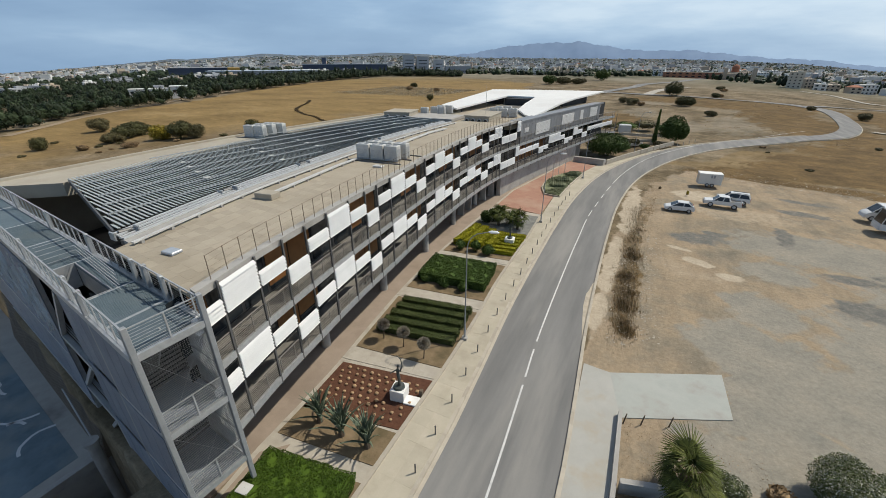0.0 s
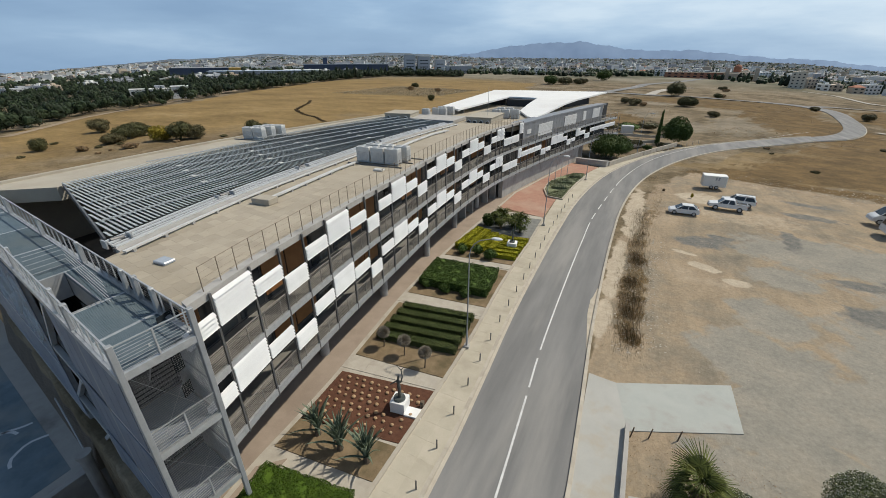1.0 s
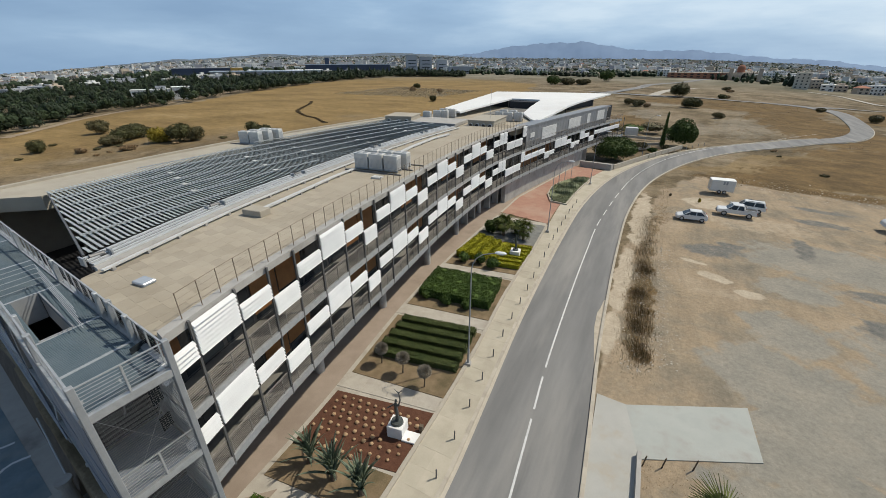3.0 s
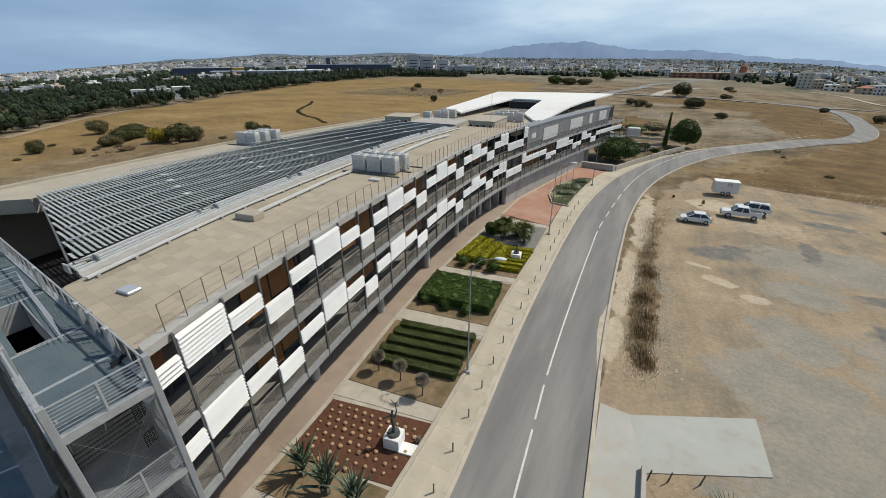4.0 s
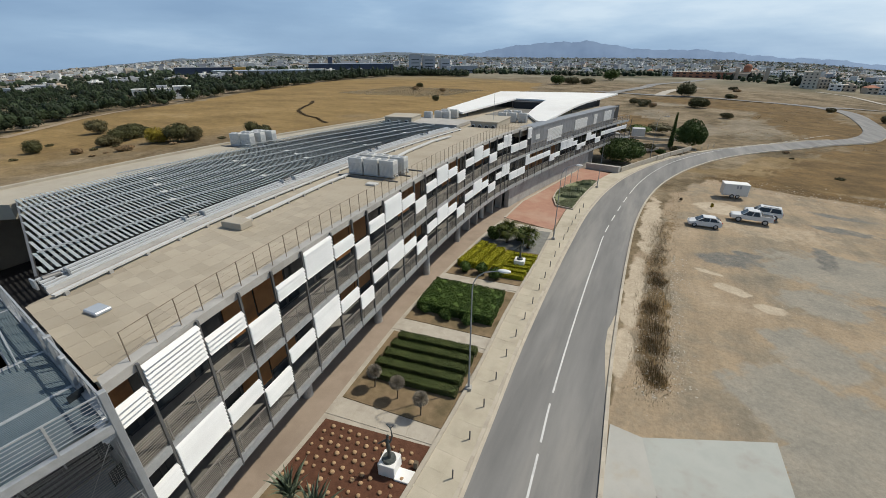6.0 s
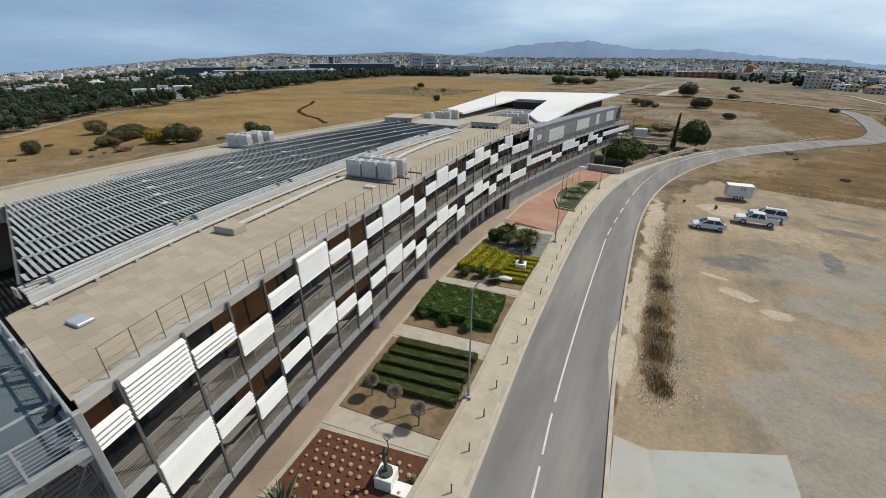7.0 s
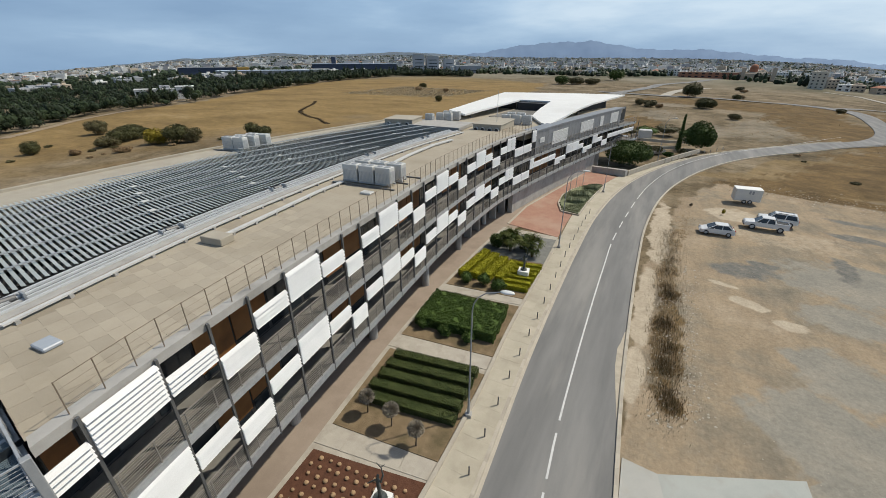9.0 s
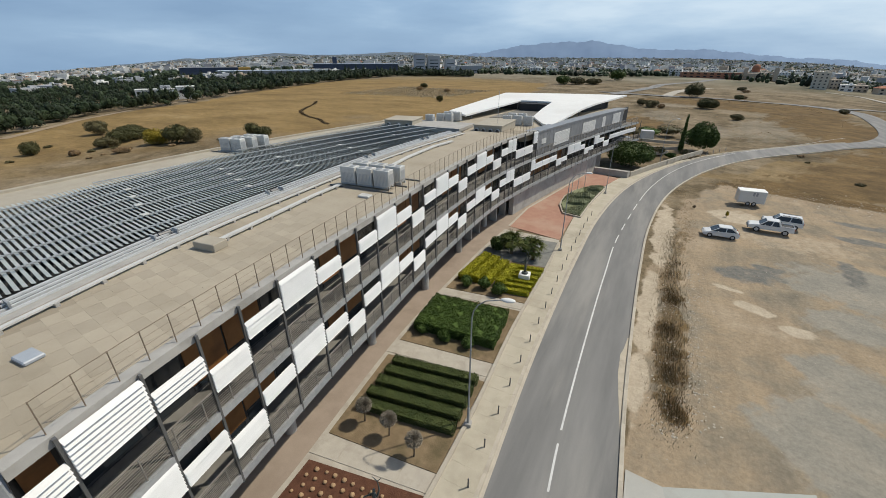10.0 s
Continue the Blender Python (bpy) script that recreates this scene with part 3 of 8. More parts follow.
def ribbon(name, left, right, dz, material, label, category, kind="structure", depth=0.25):
    """A band laid over the land, dz above it."""
    bm = bmesh.new()
    zt = [float(max(land(*a), land(*b))) + dz + 0.18 * min(1.0, max(0.0, (math.hypot(*a) - 75) / 100)) for a, b in zip(left, right)]
    strip(bm, left, right, [z - depth for z in zt], zt)
    return single(name, bm, material, label, category, kind=kind)


# ---- the road and its edges ----
ROAD_MID = smooth_path([(-3.2, -40), (-3.4, -10), (-3.78, 12.0), (-4.18, 19.5), (-4.88, 29), (-5.35, 40), (-5.6, 50), (-5.58, 62), (-4.45, 75.5), (-1.95, 88), (2.7, 102), (9.7, 116.4), (18.8, 129.8),
                        (28.3, 142), (37.8, 155), (47.2, 166), (54.6, 177.5), (61.7, 193.5), (66.4, 210), (71.0, 237), (73.4, 258), (73.2, 274), (69, 287), (60, 293.5), (48.5, 295)], 2.0)
HALF = 3.08
ribbon("road", shifted(ROAD_MID, -HALF), shifted(ROAD_MID, HALF), 0.0, M["asphalt"], "grey two-lane asphalt road with worn wheel tracks", "road")
near = [q for q in ROAD_MID if q.y < 165]
ribbon("road_gutter", shifted(near, -HALF - 0.222), shifted(near, -HALF - 0.002), 0.012, M["kerb"], "pale concrete gutter strip beside the kerb", "gutter")
ribbon("kerb_1", shifted(near, -HALF - 0.45), shifted(near, -HALF - 0.224), 0.12, M["kerb"], "pale stone kerb along the pavement", "kerb")
bend = [q for q in ROAD_MID if q.y < 268]
ribbon("kerb_2", shifted(bend, HALF + 0.002), shifted(bend, HALF + 0.24), 0.10, M["kerb"], "pale stone kerb along the gravel lot", "kerb")

bm = bmesh.new()
line = smooth_path([(-3.5, 5), (-3.8, 12.2), (-4.4, 20.4), (-4.78, 25.3), (-5.16, 34.5), (-5.48, 47), (-5.45, 58.8), (-3.6, 80.5), (0.3, 98), (6.2, 112), (14, 124.5), (27.4, 141.5), (37, 155), (46, 166), (53.6, 178)], 1.5)
pos = [0.0]
for a, b in zip(line, line[1:]):
    pos.append(pos[-1] + (b - a).length)


def along(path, dist, s):
    i = int(np.clip(np.searchsorted(dist, s) - 1, 0, len(path) - 2))
    t = (s - dist[i]) / (dist[i + 1] - dist[i])
    return path[i].lerp(path[i + 1], t)


spans = []
line_y = [q.y for q in line]
for y0, y1 in ((8.2, 20.4), (21.2, 24.3), (25.3, 54), (55.4, 58), (60, 62.5), (64.5, 67), (69, 72), (74, 122), (124, 160)):
    spans.append((float(np.interp(y0, line_y, pos)), float(np.interp(y1, line_y, pos))))
for a, b in spans:
    pts = [along(line, pos, a + (b - a) * k / 24) for k in range(25)]
    strip(bm, shifted(pts, -0.06), shifted(pts, 0.06), 0.001, 0.006)
single("centre_line", bm, M["marking"], "worn white centre line of dashes on the road", "road marking", kind="structure")

bm = bmesh.new()
prism(bm, [(-1.5, 25.2), (-1.68, 26.8), (-1.95, 28.6), (-2.15, 30), (-2.42, 32), (-2.52, 34.2), (-2.38, 35.0), (-2.25, 36.6), (-2.1, 36.6), (-1.9, 32), (-1.66, 28)], -0.01, 0.007)
single("sand_drift", bm, M["sand"], "pale sand drifted over the edge of the asphalt", "sand", kind="structure")

# ---- pavement, beds' edge, walkway along the building ----
PAVE_IN = curve_line([(-20, -9.3), (5, -9.4), (12.7, -9.5), (24.3, -9.85), (32.5, -10.5), (42.8, -10.85), (53, -11.4), (62, -11.8), (72.8, -11.6), (80, -10.2), (87, -8.6), (92, -6.6), (104, -1.6), (116, 6.0), (124, 11.5)])
kerb_in = shifted(near, -HALF - 0.452)
pav_r = [q for q in kerb_in if -15 < q[1] < 122]
pav_l = [(PAVE_IN(y), y) for _, y in pav_r]
ribbon("pavement", pav_l, pav_r, 0.10, M["paving"], "pale beige paved footway beside the road", "pavement")
low_l = [(PAVE_IN(y) - 0.25, y) for y in np.linspace(-12, 52, 60)]
low_r = [(PAVE_IN(y) - 0.003, y) for y in np.linspace(-12, 52, 60)]
ribbon("garden_kerb", low_l, low_r, 0.20, M["kerb"], "low stone edging between garden beds and footway", "edging")

# ---- building lines in plan: x as a function of y ----
FRONT = curve_line([(5, -14.2), (8.65, -15.08), (10.95, -15.6), (14.85, -16.25), (19.5, -16.95), (25.3, -17.6), (35.2, -18.7), (44, -19.25), (52, -19.3), (60, -18.5), (66, -17.6), (72, -16.6), (81, -14.8), (93, -12.2), (101, -10.1), (108, -8.0)])
WALK_E = curve_line([(-12, -17.5), (5, -17.7), (13, -17.8), (19, -17.8), (23.6, -18.1), (28.3, -18.4), (34, -18.7), (38.7, -18.95), (47, -19.3), (54.5, -18.9), (66, -17.0), (78, -14.5), (90, -11.5)])
BED_W = curve_line([(-12, -15.0), (5, -15.3), (9, -15.9), (12, -16.1), (16.8, -16.55), (18.5, -16.8), (25.6, -17.75), (27.9, -18.0), (34.6, -18.45), (40, -18.6), (46, -18.7), (53, -18.4)])
PV_R = curve_line([(6, -24.2), (10.7, -25.4), (18.4, -27.1), (28.9, -28.4), (38.6, -29.2), (47, -29.4), (56, -29.0), (64, -28.3)])
PV_L = curve_line([(6, -39.3), (14, -40.1), (21.9, -41.1), (32.4, -42.0), (40, -42.2), (53, -41.0), (64, -39)])
OUTER = curve_line([(4, -44.5), (11, -45.0), (17, -45.4), (33, -46.0), (50, -44.2), (64, -42), (110, -36)])

ys = np.linspace(-12, 92, 90)
ribbon("walkway", [(FRONT(max(y, 5)) - (9 if y > 8.5 else 2.5), y) for y in ys], [(WALK_E(min(y, 90)) + 1.7 if y < 54 else FRONT(y) + 2.2, y) for y in ys], 0.015, M["walk"], "brown paved walkway running under the building's edge", "walkway")

# ---- the long building ----
Z_ROOF, Z_UP, Z_LOW, Z_TOP = 11.0, 7.55, 3.85, 11.25
BUILD = thing("office_building", (-27, 34, 0), "long curved concrete and steel building with white louvre screens", "building")


def bpart(name, bm, material, label=""):
    return world_part(name, bm, material, BUILD, label)


def roof_at(x, y):
    """Plan of the roof-top things, drawn in towards the street side."""
    return (-1.7 + (x + 1.7) * 0.9574, 3.7 + (y - 3.7) * 0.9574)


def line_pts(fn, d, y0, y1, n):
    return [(fn(y) + d, y) for y in np.linspace(y0, y1, n)]


# roof slab between the louvred field and the edge; its near end follows the footbridge
ro = line_pts(FRONT, -0.6, 7.72, 62, 50)
ri = line_pts(PV_R, 1.85, 8.62, 62, 50)
bm = bmesh.new()
strip(bm, ri, ro, 10.74, Z_ROOF)
bpart("roof_slab", bm, M["roof_joint"], "flat roof of beige concrete")
bm = bmesh.new()
strip(bm, line_pts(FRONT, -0.598, 7.72, 62, 60), line_pts(FRONT, -0.13, 7.62, 62, 60), 10.93, 11.28)
bpart("parapet", bm, M["concrete"], "grey concrete roof edge beam")
bm = bmesh.new()
strip(bm, line_pts(OUTER, 0, 9.5, 66, 40), line_pts(PV_L, -0.1, 13.5, 66, 40), 9.9, 10.95)
bpart("outer_roof_band", bm, M["roof_light"], "pale rendered band along the far roof edge")
bm = bmesh.new()
strip(bm, line_pts(OUTER, -0.25, 9.5, 66, 40), line_pts(OUTER, 0.15, 9.5, 66, 40), -1.0, 11.15)
bpart("back_wall", bm, M["roof_light"], "pale rendered rear wall")
bm = bmesh.new()
strip(bm, [(PV_L(60) - 0.5 + 2.6 * t, 60 + 42 * t) for t in np.linspace(0, 1, 30)], line_pts(FRONT, -0.9, 60.2, 100, 30), 9.9, 10.55)
bpart("rear_roof_slab", bm, M["roof"], "flat roof behind the plant rooms")

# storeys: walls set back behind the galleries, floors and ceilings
# gallery shade is painted into these back walls as near-black
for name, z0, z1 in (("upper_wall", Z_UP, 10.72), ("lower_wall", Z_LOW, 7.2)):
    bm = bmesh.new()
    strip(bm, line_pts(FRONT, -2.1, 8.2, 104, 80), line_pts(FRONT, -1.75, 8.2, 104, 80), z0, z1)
    bpart(name, bm, M["dark"], "wall behind the gallery, painted near-black for shade")
for name, z0, z1, y1 in (("upper_deck", 7.22, Z_UP, 106), ("lower_deck", 3.45, Z_LOW, 108)):
    bm = bmesh.new()
    strip(bm, line_pts(FRONT, -12, 8.2, 100, 80), line_pts(FRONT, -0.12, 7.6, y1, 80), z0, z1)
    bpart(name, bm, M["deck"], "weathered concrete gallery slab")
    bm = bmesh.new()
    strip(bm, line_pts(FRONT, -0.118, 7.5, y1, 80), line_pts(FRONT, 0.02, 7.5, y1, 80), z0 + 0.02, z1 + 0.06)
    bpart("fascia", bm, M["galv"], "grey steel edge of the gallery")

# ground floor: glazed wall with the overhang's shade painted near-black, columns
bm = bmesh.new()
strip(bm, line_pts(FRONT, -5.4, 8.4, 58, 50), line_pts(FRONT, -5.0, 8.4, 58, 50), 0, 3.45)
bpart("ground_floor_wall", bm, M["dark"], "recessed ground-floor wall, painted near-black for shade")
for i, y in enumerate(np.arange(10.5, 58, 2.2)):
    bm = bmesh.new()
    q = [(FRONT(y + 0.1) - 4.99, y + 0.1), (FRONT(y + 2.0) - 4.99, y + 2.0), (FRONT(y + 2.0) - 4.93, y + 2.0), (FRONT(y + 0.1) - 4.93, y + 0.1)]
    prism(bm, q, 0.15, 2.9)
    bpart("ground_window", bm, M["blue_glass"] if i % 3 else M["glass"], "blue-tinted ground-floor pane")
for k, (cx, cy) in enumerate([(-18.2, 9.0), (-18.85, 17.6), (-19.62, 26.4), (-20.15, 35.4), (-20.95, 44.2), (-21.5, 52.8)]):
    bm = bmesh.new()
    rod(bm, (cx - 0.1, cy, 0), (cx - 0.1, cy, 3.45), 0.36, seg=20)
    bpart("column", bm, M["concrete"], "round concrete column")
bm = bmesh.new()
strip(bm, line_pts(FRONT, -1.6, 58.5, 90, 30), line_pts(FRONT, -0.95, 58.5, 90, 30), 0, 3.45)
bpart("entrance_wall", bm, M["concrete"], "grey concrete ground-floor wall")
for y in (57.8, 55.2, 50.3, 47.8):
    bm = bmesh.new()
    box(bm, (FRONT(y) - 2.2, y, 1.72), (0.9, 0.28, 3.45))
    bpart("pier", bm, M["concrete"])
bm = bmesh.new()
box(bm, (FRONT(92.5) - 1.5, 92.5, 1.7), (0.8, 0.8, 3.4))
bpart("pier", bm, M["concrete"])

# boards and panes on the gallery walls
BAYS = [7.0, 8.65, 10.95, 12.95, 14.85, 17.0, 19.5, 21.6, 23.3, 25.4, 28.0, 30.3, 32.5, 34.8, 37.4, 39.7, 41.9, 44.3, 47.0, 49.1, 51.5, 53.4, 54.7, 55.8, 58.4, 60.9, 62.2]
KINDS = "UDULUDULUDULUDULUDULUDDLLD"
LOWER = [62.2, 64.6, 67.2, 69.7, 71.7, 73.7, 76.2, 78.7, 80.7, 82.5, 84.7, 86.9, 89.4, 92.0, 94.3, 97.0, 99.7, 102.4, 105.0, 107.5]
LOW_KINDS = "UUULbDDULbDULUUUUU-"[:len(LOWER) - 1]


def wall_quad(bm, y0, y1, d, z0, z1, t=0.05):
    a, b = (FRONT(y0) + d, y0), (FRONT(y1) + d, y1)
    prism(bm, [a, b, (b[0] + t, b[1]), (a[0] + t, a[1])], z0, z1)


for i, (y0, y1) in enumerate(zip(BAYS, BAYS[1:])):
    for base, hi in ((Z_UP, 10.65), (Z_LOW, 7.1)):
        low_of_board = hi
        if y1 < 57 and KINDS[i] == "L":
            low_of_board = base + 0.45
        elif y1 < 57 and i % 4 == 0 and i > 0:
            low_of_board = base + 0.85
        if i == 0 and base == Z_UP:
            bm = bmesh.new()
            wall_quad(bm, 7.8, 8.6, -1.2, 9.3, 10.72)
            bpart("board", bm, M["wood"], "brown timber-coloured wall board")
        if low_of_board < hi:
            bm = bmesh.new()
            wall_quad(bm, y0 + 0.06, y1 - 0.04, -1.748, low_of_board, hi)
            bpart("board", bm, M["wood"], "brown timber-coloured wall board")
        bm = bmesh.new()
        wall_quad(bm, y0 + 0.12, y1 - 0.12, -1.748, base + 0.15, low_of_board - 0.1, 0.03)
        bpart("window", bm, M["glass"], "dark window behind the gallery")
for i, (y0, y1) in enumerate(zip(LOWER, LOWER[1:])):
    if y1 < 100:
        bm = bmesh.new()
        wall_quad(bm, y0 + 0.1, y1 - 0.1, -1.748, Z_LOW + 0.3, 7.0, 0.04)
        bpart("board" if i in (1, 2, 3, 5) else "window", bm, M["wood"] if i in (1, 2, 3, 5) else M["glass"])

# steel screen: posts, white louvre panels, gallery rails
SLAT = {}


def slat_blade(bm, a, b, out, h):
    """A louvre blade from a to b, its face leaning back, lower edge outwards."""
    up = Vector((0, 0, 1))
    sec = [out * 0.075 - up * h * 0.46, out * 0.095 - up * h * 0.40, out * -0.045 + up * h * 0.47, out * -0.065 + up * h * 0.41]
    v = [[bm.verts.new(e + s_) for s_ in sec] for e in (a, b)]
    for i in range(4):
        j = (i + 1) % 4
        bm.faces.new((v[0][i], v[1][i], v[1][j], v[0][j]))
    bm.faces.new(v[0])
    bm.faces.new(v[1][::-1])


def slat_mesh(length, h):
    key = (round(length, 2), round(h, 3))
    if key not in SLAT:
        bm = bmesh.new()
        slat_blade(bm, Vector((0, -length / 2, 0)), Vector((0, length / 2, 0)), Vector((1, 0, 0)), h)
        SLAT[key] = finish("slat", bm, M["white"])
    return SLAT[key]


def panel(y0, y1, z0, z1, base, pieces):
    """A white louvre panel between two posts: slats on a thin frame."""
    a, b = Vector((FRONT(y0) + 0.02, y0 + 0.05, 0)), Vector((FRONT(y1) + 0.02, y1 - 0.05, 0))
    mid, d = (a + b) / 2, b - a
    turn = math.atan2(-d.x, d.y)
    bm = bmesh.new()
    back = Vector((d.y, -d.x, 0)).normalized()
    prism(bm, [((v + back * k).x, (v + back * k).y) for v, k in ((a, -0.075), (b, -0.075), (b, -0.052), (a, -0.052))], base + z0 + 0.02, base + z1 - 0.02)
    n = max(3, round((z1 - z0) / 0.185))
    h = (z1 - z0) / n
    if not pieces:
        for k in range(n):
            zc = base + z0 + (k + 0.5) * h
            slat_blade(bm, a + Vector((0, 0, zc)), b + Vector((0, 0, zc)), back, h)
    ob = bpart("louvre_panel", bm, M["white"], "white horizontal louvre panel")
    if pieces:
        me = slat_mesh(d.length, h)
        for k in range(n):
            s_ = new("slat", me)
            s_.parent = ob
            s_.matrix_basis = Matrix.Translation((mid.x, mid.y, base + z0 + (k + 0.5) * h)) @ Matrix.Rotation(turn, 4, "Z")


ROWS = {"D": (9.62, 11.12), "U": (9.62, 10.40), "L": (8.55, 9.58), "b": (8.9, 9.58)}
for i, (y0, y1) in enumerate(zip(BAYS, BAYS[1:])):
    z0, z1 = ROWS[KINDS[i]]
    panel(y0, y1, z0, z1, 0.0, i < 12)
    panel(y0, y1, z0, z1, -3.72, i < 12)
for (y0, y1), k in zip(zip(LOWER, LOWER[1:]), LOW_KINDS):
    if k != "-":
        z0, z1 = ROWS[k]
        panel(y0, y1, z0, z1, -3.72, False)
post_data = {}
for y in BAYS[1:] + LOWER[1:]:
    top = Z_TOP if y < 63 else 7.8
    key = top
    if key not in post_data:
        bm = bmesh.new()
        box(bm, (0, 0, (3.35 + top) / 2), (0.12, 0.09, top - 3.35))
        post_data[key] = finish("screen_post", bm, M["dark_steel"])
    ob = part("screen_post", post_data[key], None, BUILD)
    ob.location = (FRONT(y) - 0.03 + 27, y - 34, 0)


def rail_run(y0, y1, d, z, h, bars, step, material, r=0.02, post=0.035, fn=FRONT, top=0.05):
    """A railing along the curve: each upright a part, the bars joined by run."""
    n = max(2, int((y1 - y0) / 1.2))
    for k in range(1, bars + 1):
        bm = bmesh.new()
        zz = z + h * k / bars
        pts = [(fn(y) + d, y, zz) for y in np.linspace(y0, y1, n)]
        w = top if k == bars else r * 1.6
        tube(bm, pts, w, w)
        bpart("rail_bar", bm, material)
    bm = bmesh.new()
    box(bm, (0, 0, h / 2), (post, post, h + 0.04))
    me = finish("rail_post", bm, material)
    for y in np.arange(y0, y1, step):
        ob = part("rail_post", me, None, BUILD)
        ob.location = (fn(y) + d + 27, y - 34, z)


rail_run(8.6, 62, -0.3, 11.28, 1.12, 4, 0.955, M["rail_brown"], 0.004, 0.028, top=0.016)
rail_run(7.6, 106, -0.05, Z_UP + 0.04, 1.05, 10, 1.2, M["rail"], 0.010, 0.04)
rail_run(7.6, 108, -0.05, Z_LOW + 0.04, 1.05, 10, 1.2, M["rail"], 0.010, 0.04)

# far end: grey metal cladding with white shutters
for y0, y1 in zip(np.arange(62.3, 97.5, 1.1), np.arange(63.4, 98.6, 1.1)):
    bm = bmesh.new()
    wall_quad(bm, y0 + 0.012, y1 - 0.012, -0.25, 7.6, 10.75 + 0.008 * (y0 - 62), 0.12)
    bpart("cladding_sheet", bm, M["clad"])
bm = bmesh.new()
strip(bm, line_pts(FRONT, -0.6, 62.3, 98, 30), line_pts(FRONT, -0.26, 62.3, 98, 30), 7.5, 10.7)
bpart("cladding_core", bm, M["clad"])
bm = bmesh.new()
strip(bm, line_pts(FRONT, -2.0, 62.1, 99, 30), line_pts(FRONT, -0.05, 62.1, 99, 30), 10.78, 11.0)
bpart("eave_strip", bm, M["clad"], "grey metal eaves strip")
for y0, y1, z0, z1 in ((63.8, 65.3, 9.1, 9.8), (68.1, 73.7, 8.2, 10.1), (78.8, 84.2, 8.5, 10.3), (87.4, 88.9, 8.6, 10.4), (92.4, 96.0, 8.6, 10.5)):
    bm = bmesh.new()
    wall_quad(bm, y0, y1, -0.126, z0, z1, 0.03)
    shutter = bpart("shutter", bm, M["hvac"], "white slatted window shutter")
    n = 9
    for k in range(n):
        zz = z0 + (z1 - z0) * (k + 0.5) / n
        bm = bmesh.new()
        wall_quad(bm, y0, y1, -0.094, zz - 0.38 * (z1 - z0) / n, zz + 0.38 * (z1 - z0) / n, 0.06)
        ob = part("slat", bm, M["white"], shutter)

# white canopy: two arms and a back, rising to the far tip
WHITE = thing("roof_canopy", (-26, 85, 10.5), "large white flat canopy roof with an open court", "canopy roof")
bm = bmesh.new()
sheet(bm, [(-20.0, 70.5, 10.98), (-23.4, 77, 11.1), (-24.0, 84, 11.6), (-23.9, 90.8, 12.3)], [(-18.4, 69, 10.95), (-17.7, 77.5, 11.4), (-16.9, 85.2, 11.9), (-15.9, 92, 12.2)], 0.28)
world_part("canopy_arm", bm, M["white_roof"], WHITE)
bm = bmesh.new()
sheet(bm, [(-37.9, 73.9, 11.6), (-37.6, 81, 12.0), (-37.4, 88, 12.35)], [(-32.9, 70.2, 11.5), (-31.6, 80, 11.9), (-30.2, 90.9, 12.3)], 0.28)
world_part("canopy_arm", bm, M["white_roof"], WHITE)
bm = bmesh.new()
sheet(bm, [(-37.4, 88.02, 12.35), (-30.2, 90.92, 12.3), (-23.9, 90.82, 12.3), (-15.9, 92.02, 12.2)], [(-37.3, 100.5, 12.9), (-30, 103.5, 12.85), (-22, 107, 12.75), (-12.3, 110.5, 12.6)], 0.28)
world_part("canopy_back", bm, M["white_roof"], WHITE)
for x, y, z in ((-18.2, 76, 11.1), (-17.6, 86, 11.6), (-22.8, 79, 11.0), (-24.1, 90, 11.9), (-30.6, 90, 11.9), (-33.2, 73, 11.2), (-36.8, 84, 11.8), (-15, 102, 12.2)):
    bm = bmesh.new()
    rod(bm, (x, y, 10.5), (x, y, z), 0.12)
    world_part("canopy_post", bm, M["dark_steel"], WHITE)
bm = bmesh.new()
prism(bm, [(-29.8, 88.5), (-24.4, 88.5), (-24.2, 91.5), (-30.0, 91.5)], 10.55, 11.95)
bpart("court_wall", bm, M["dark"], "dark set-back top storey under the canopy")
bm = bmesh.new()
prism(bm, [(-31.0, 76), (-24.4, 77.5), (-24.6, 88.4), (-30.4, 88.4)], 10.55, 10.62)
bpart("court_floor", bm, M["deck"], "grey floor of the open roof court")
bm = bmesh.new()
strip(bm, [(-36.5, 90), (-36, 101)], [(-18.0, 91.6), (-15.0, 103)], 10.4, 11.8)
bpart("rear_storey", bm, M["dark"], "dark storey under the canopy")

# ---- louvred field over the atrium ----
LOUVRE = thing("louvred_roof", (-34, 34, 10.6), "wide field of slanting grey metal roof louvres", "louvred roof")
n_blade = 157
bm = bmesh.new()
box(bm, (0, 0, 0), (1.0, 0.165, 0.022))
blade_me = finish("blade", bm, M["blade"])
for k in range(n_blade):
    yr = 10.05 + k * 0.2955
    a = Vector((PV_R(yr), yr, 11.22))
    # the blades run slightly askew; the near end of the field cuts the first ones short
    u = a.x - PV_L(yr + 1.8)
    u = a.x - PV_L(yr + 0.125 * u)
    u = min(u, (yr - 9.9) / 0.155)
    if u < 0.8:
        continue
    d = Vector((-u, 0.125 * u, 0))
    ob = part("blade", blade_me, None, LOUVRE)
    ob.matrix_parent_inverse = Matrix.Translation(-LOUVRE.location)
    ob.matrix_basis = Matrix.Translation(a + d / 2) @ Matrix.Rotation(math.atan2(d.y, d.x), 4, "Z") @ Matrix.Rotation(radians(14), 4, "X") @ Matrix.Diagonal((d.length, 1, 1, 1))
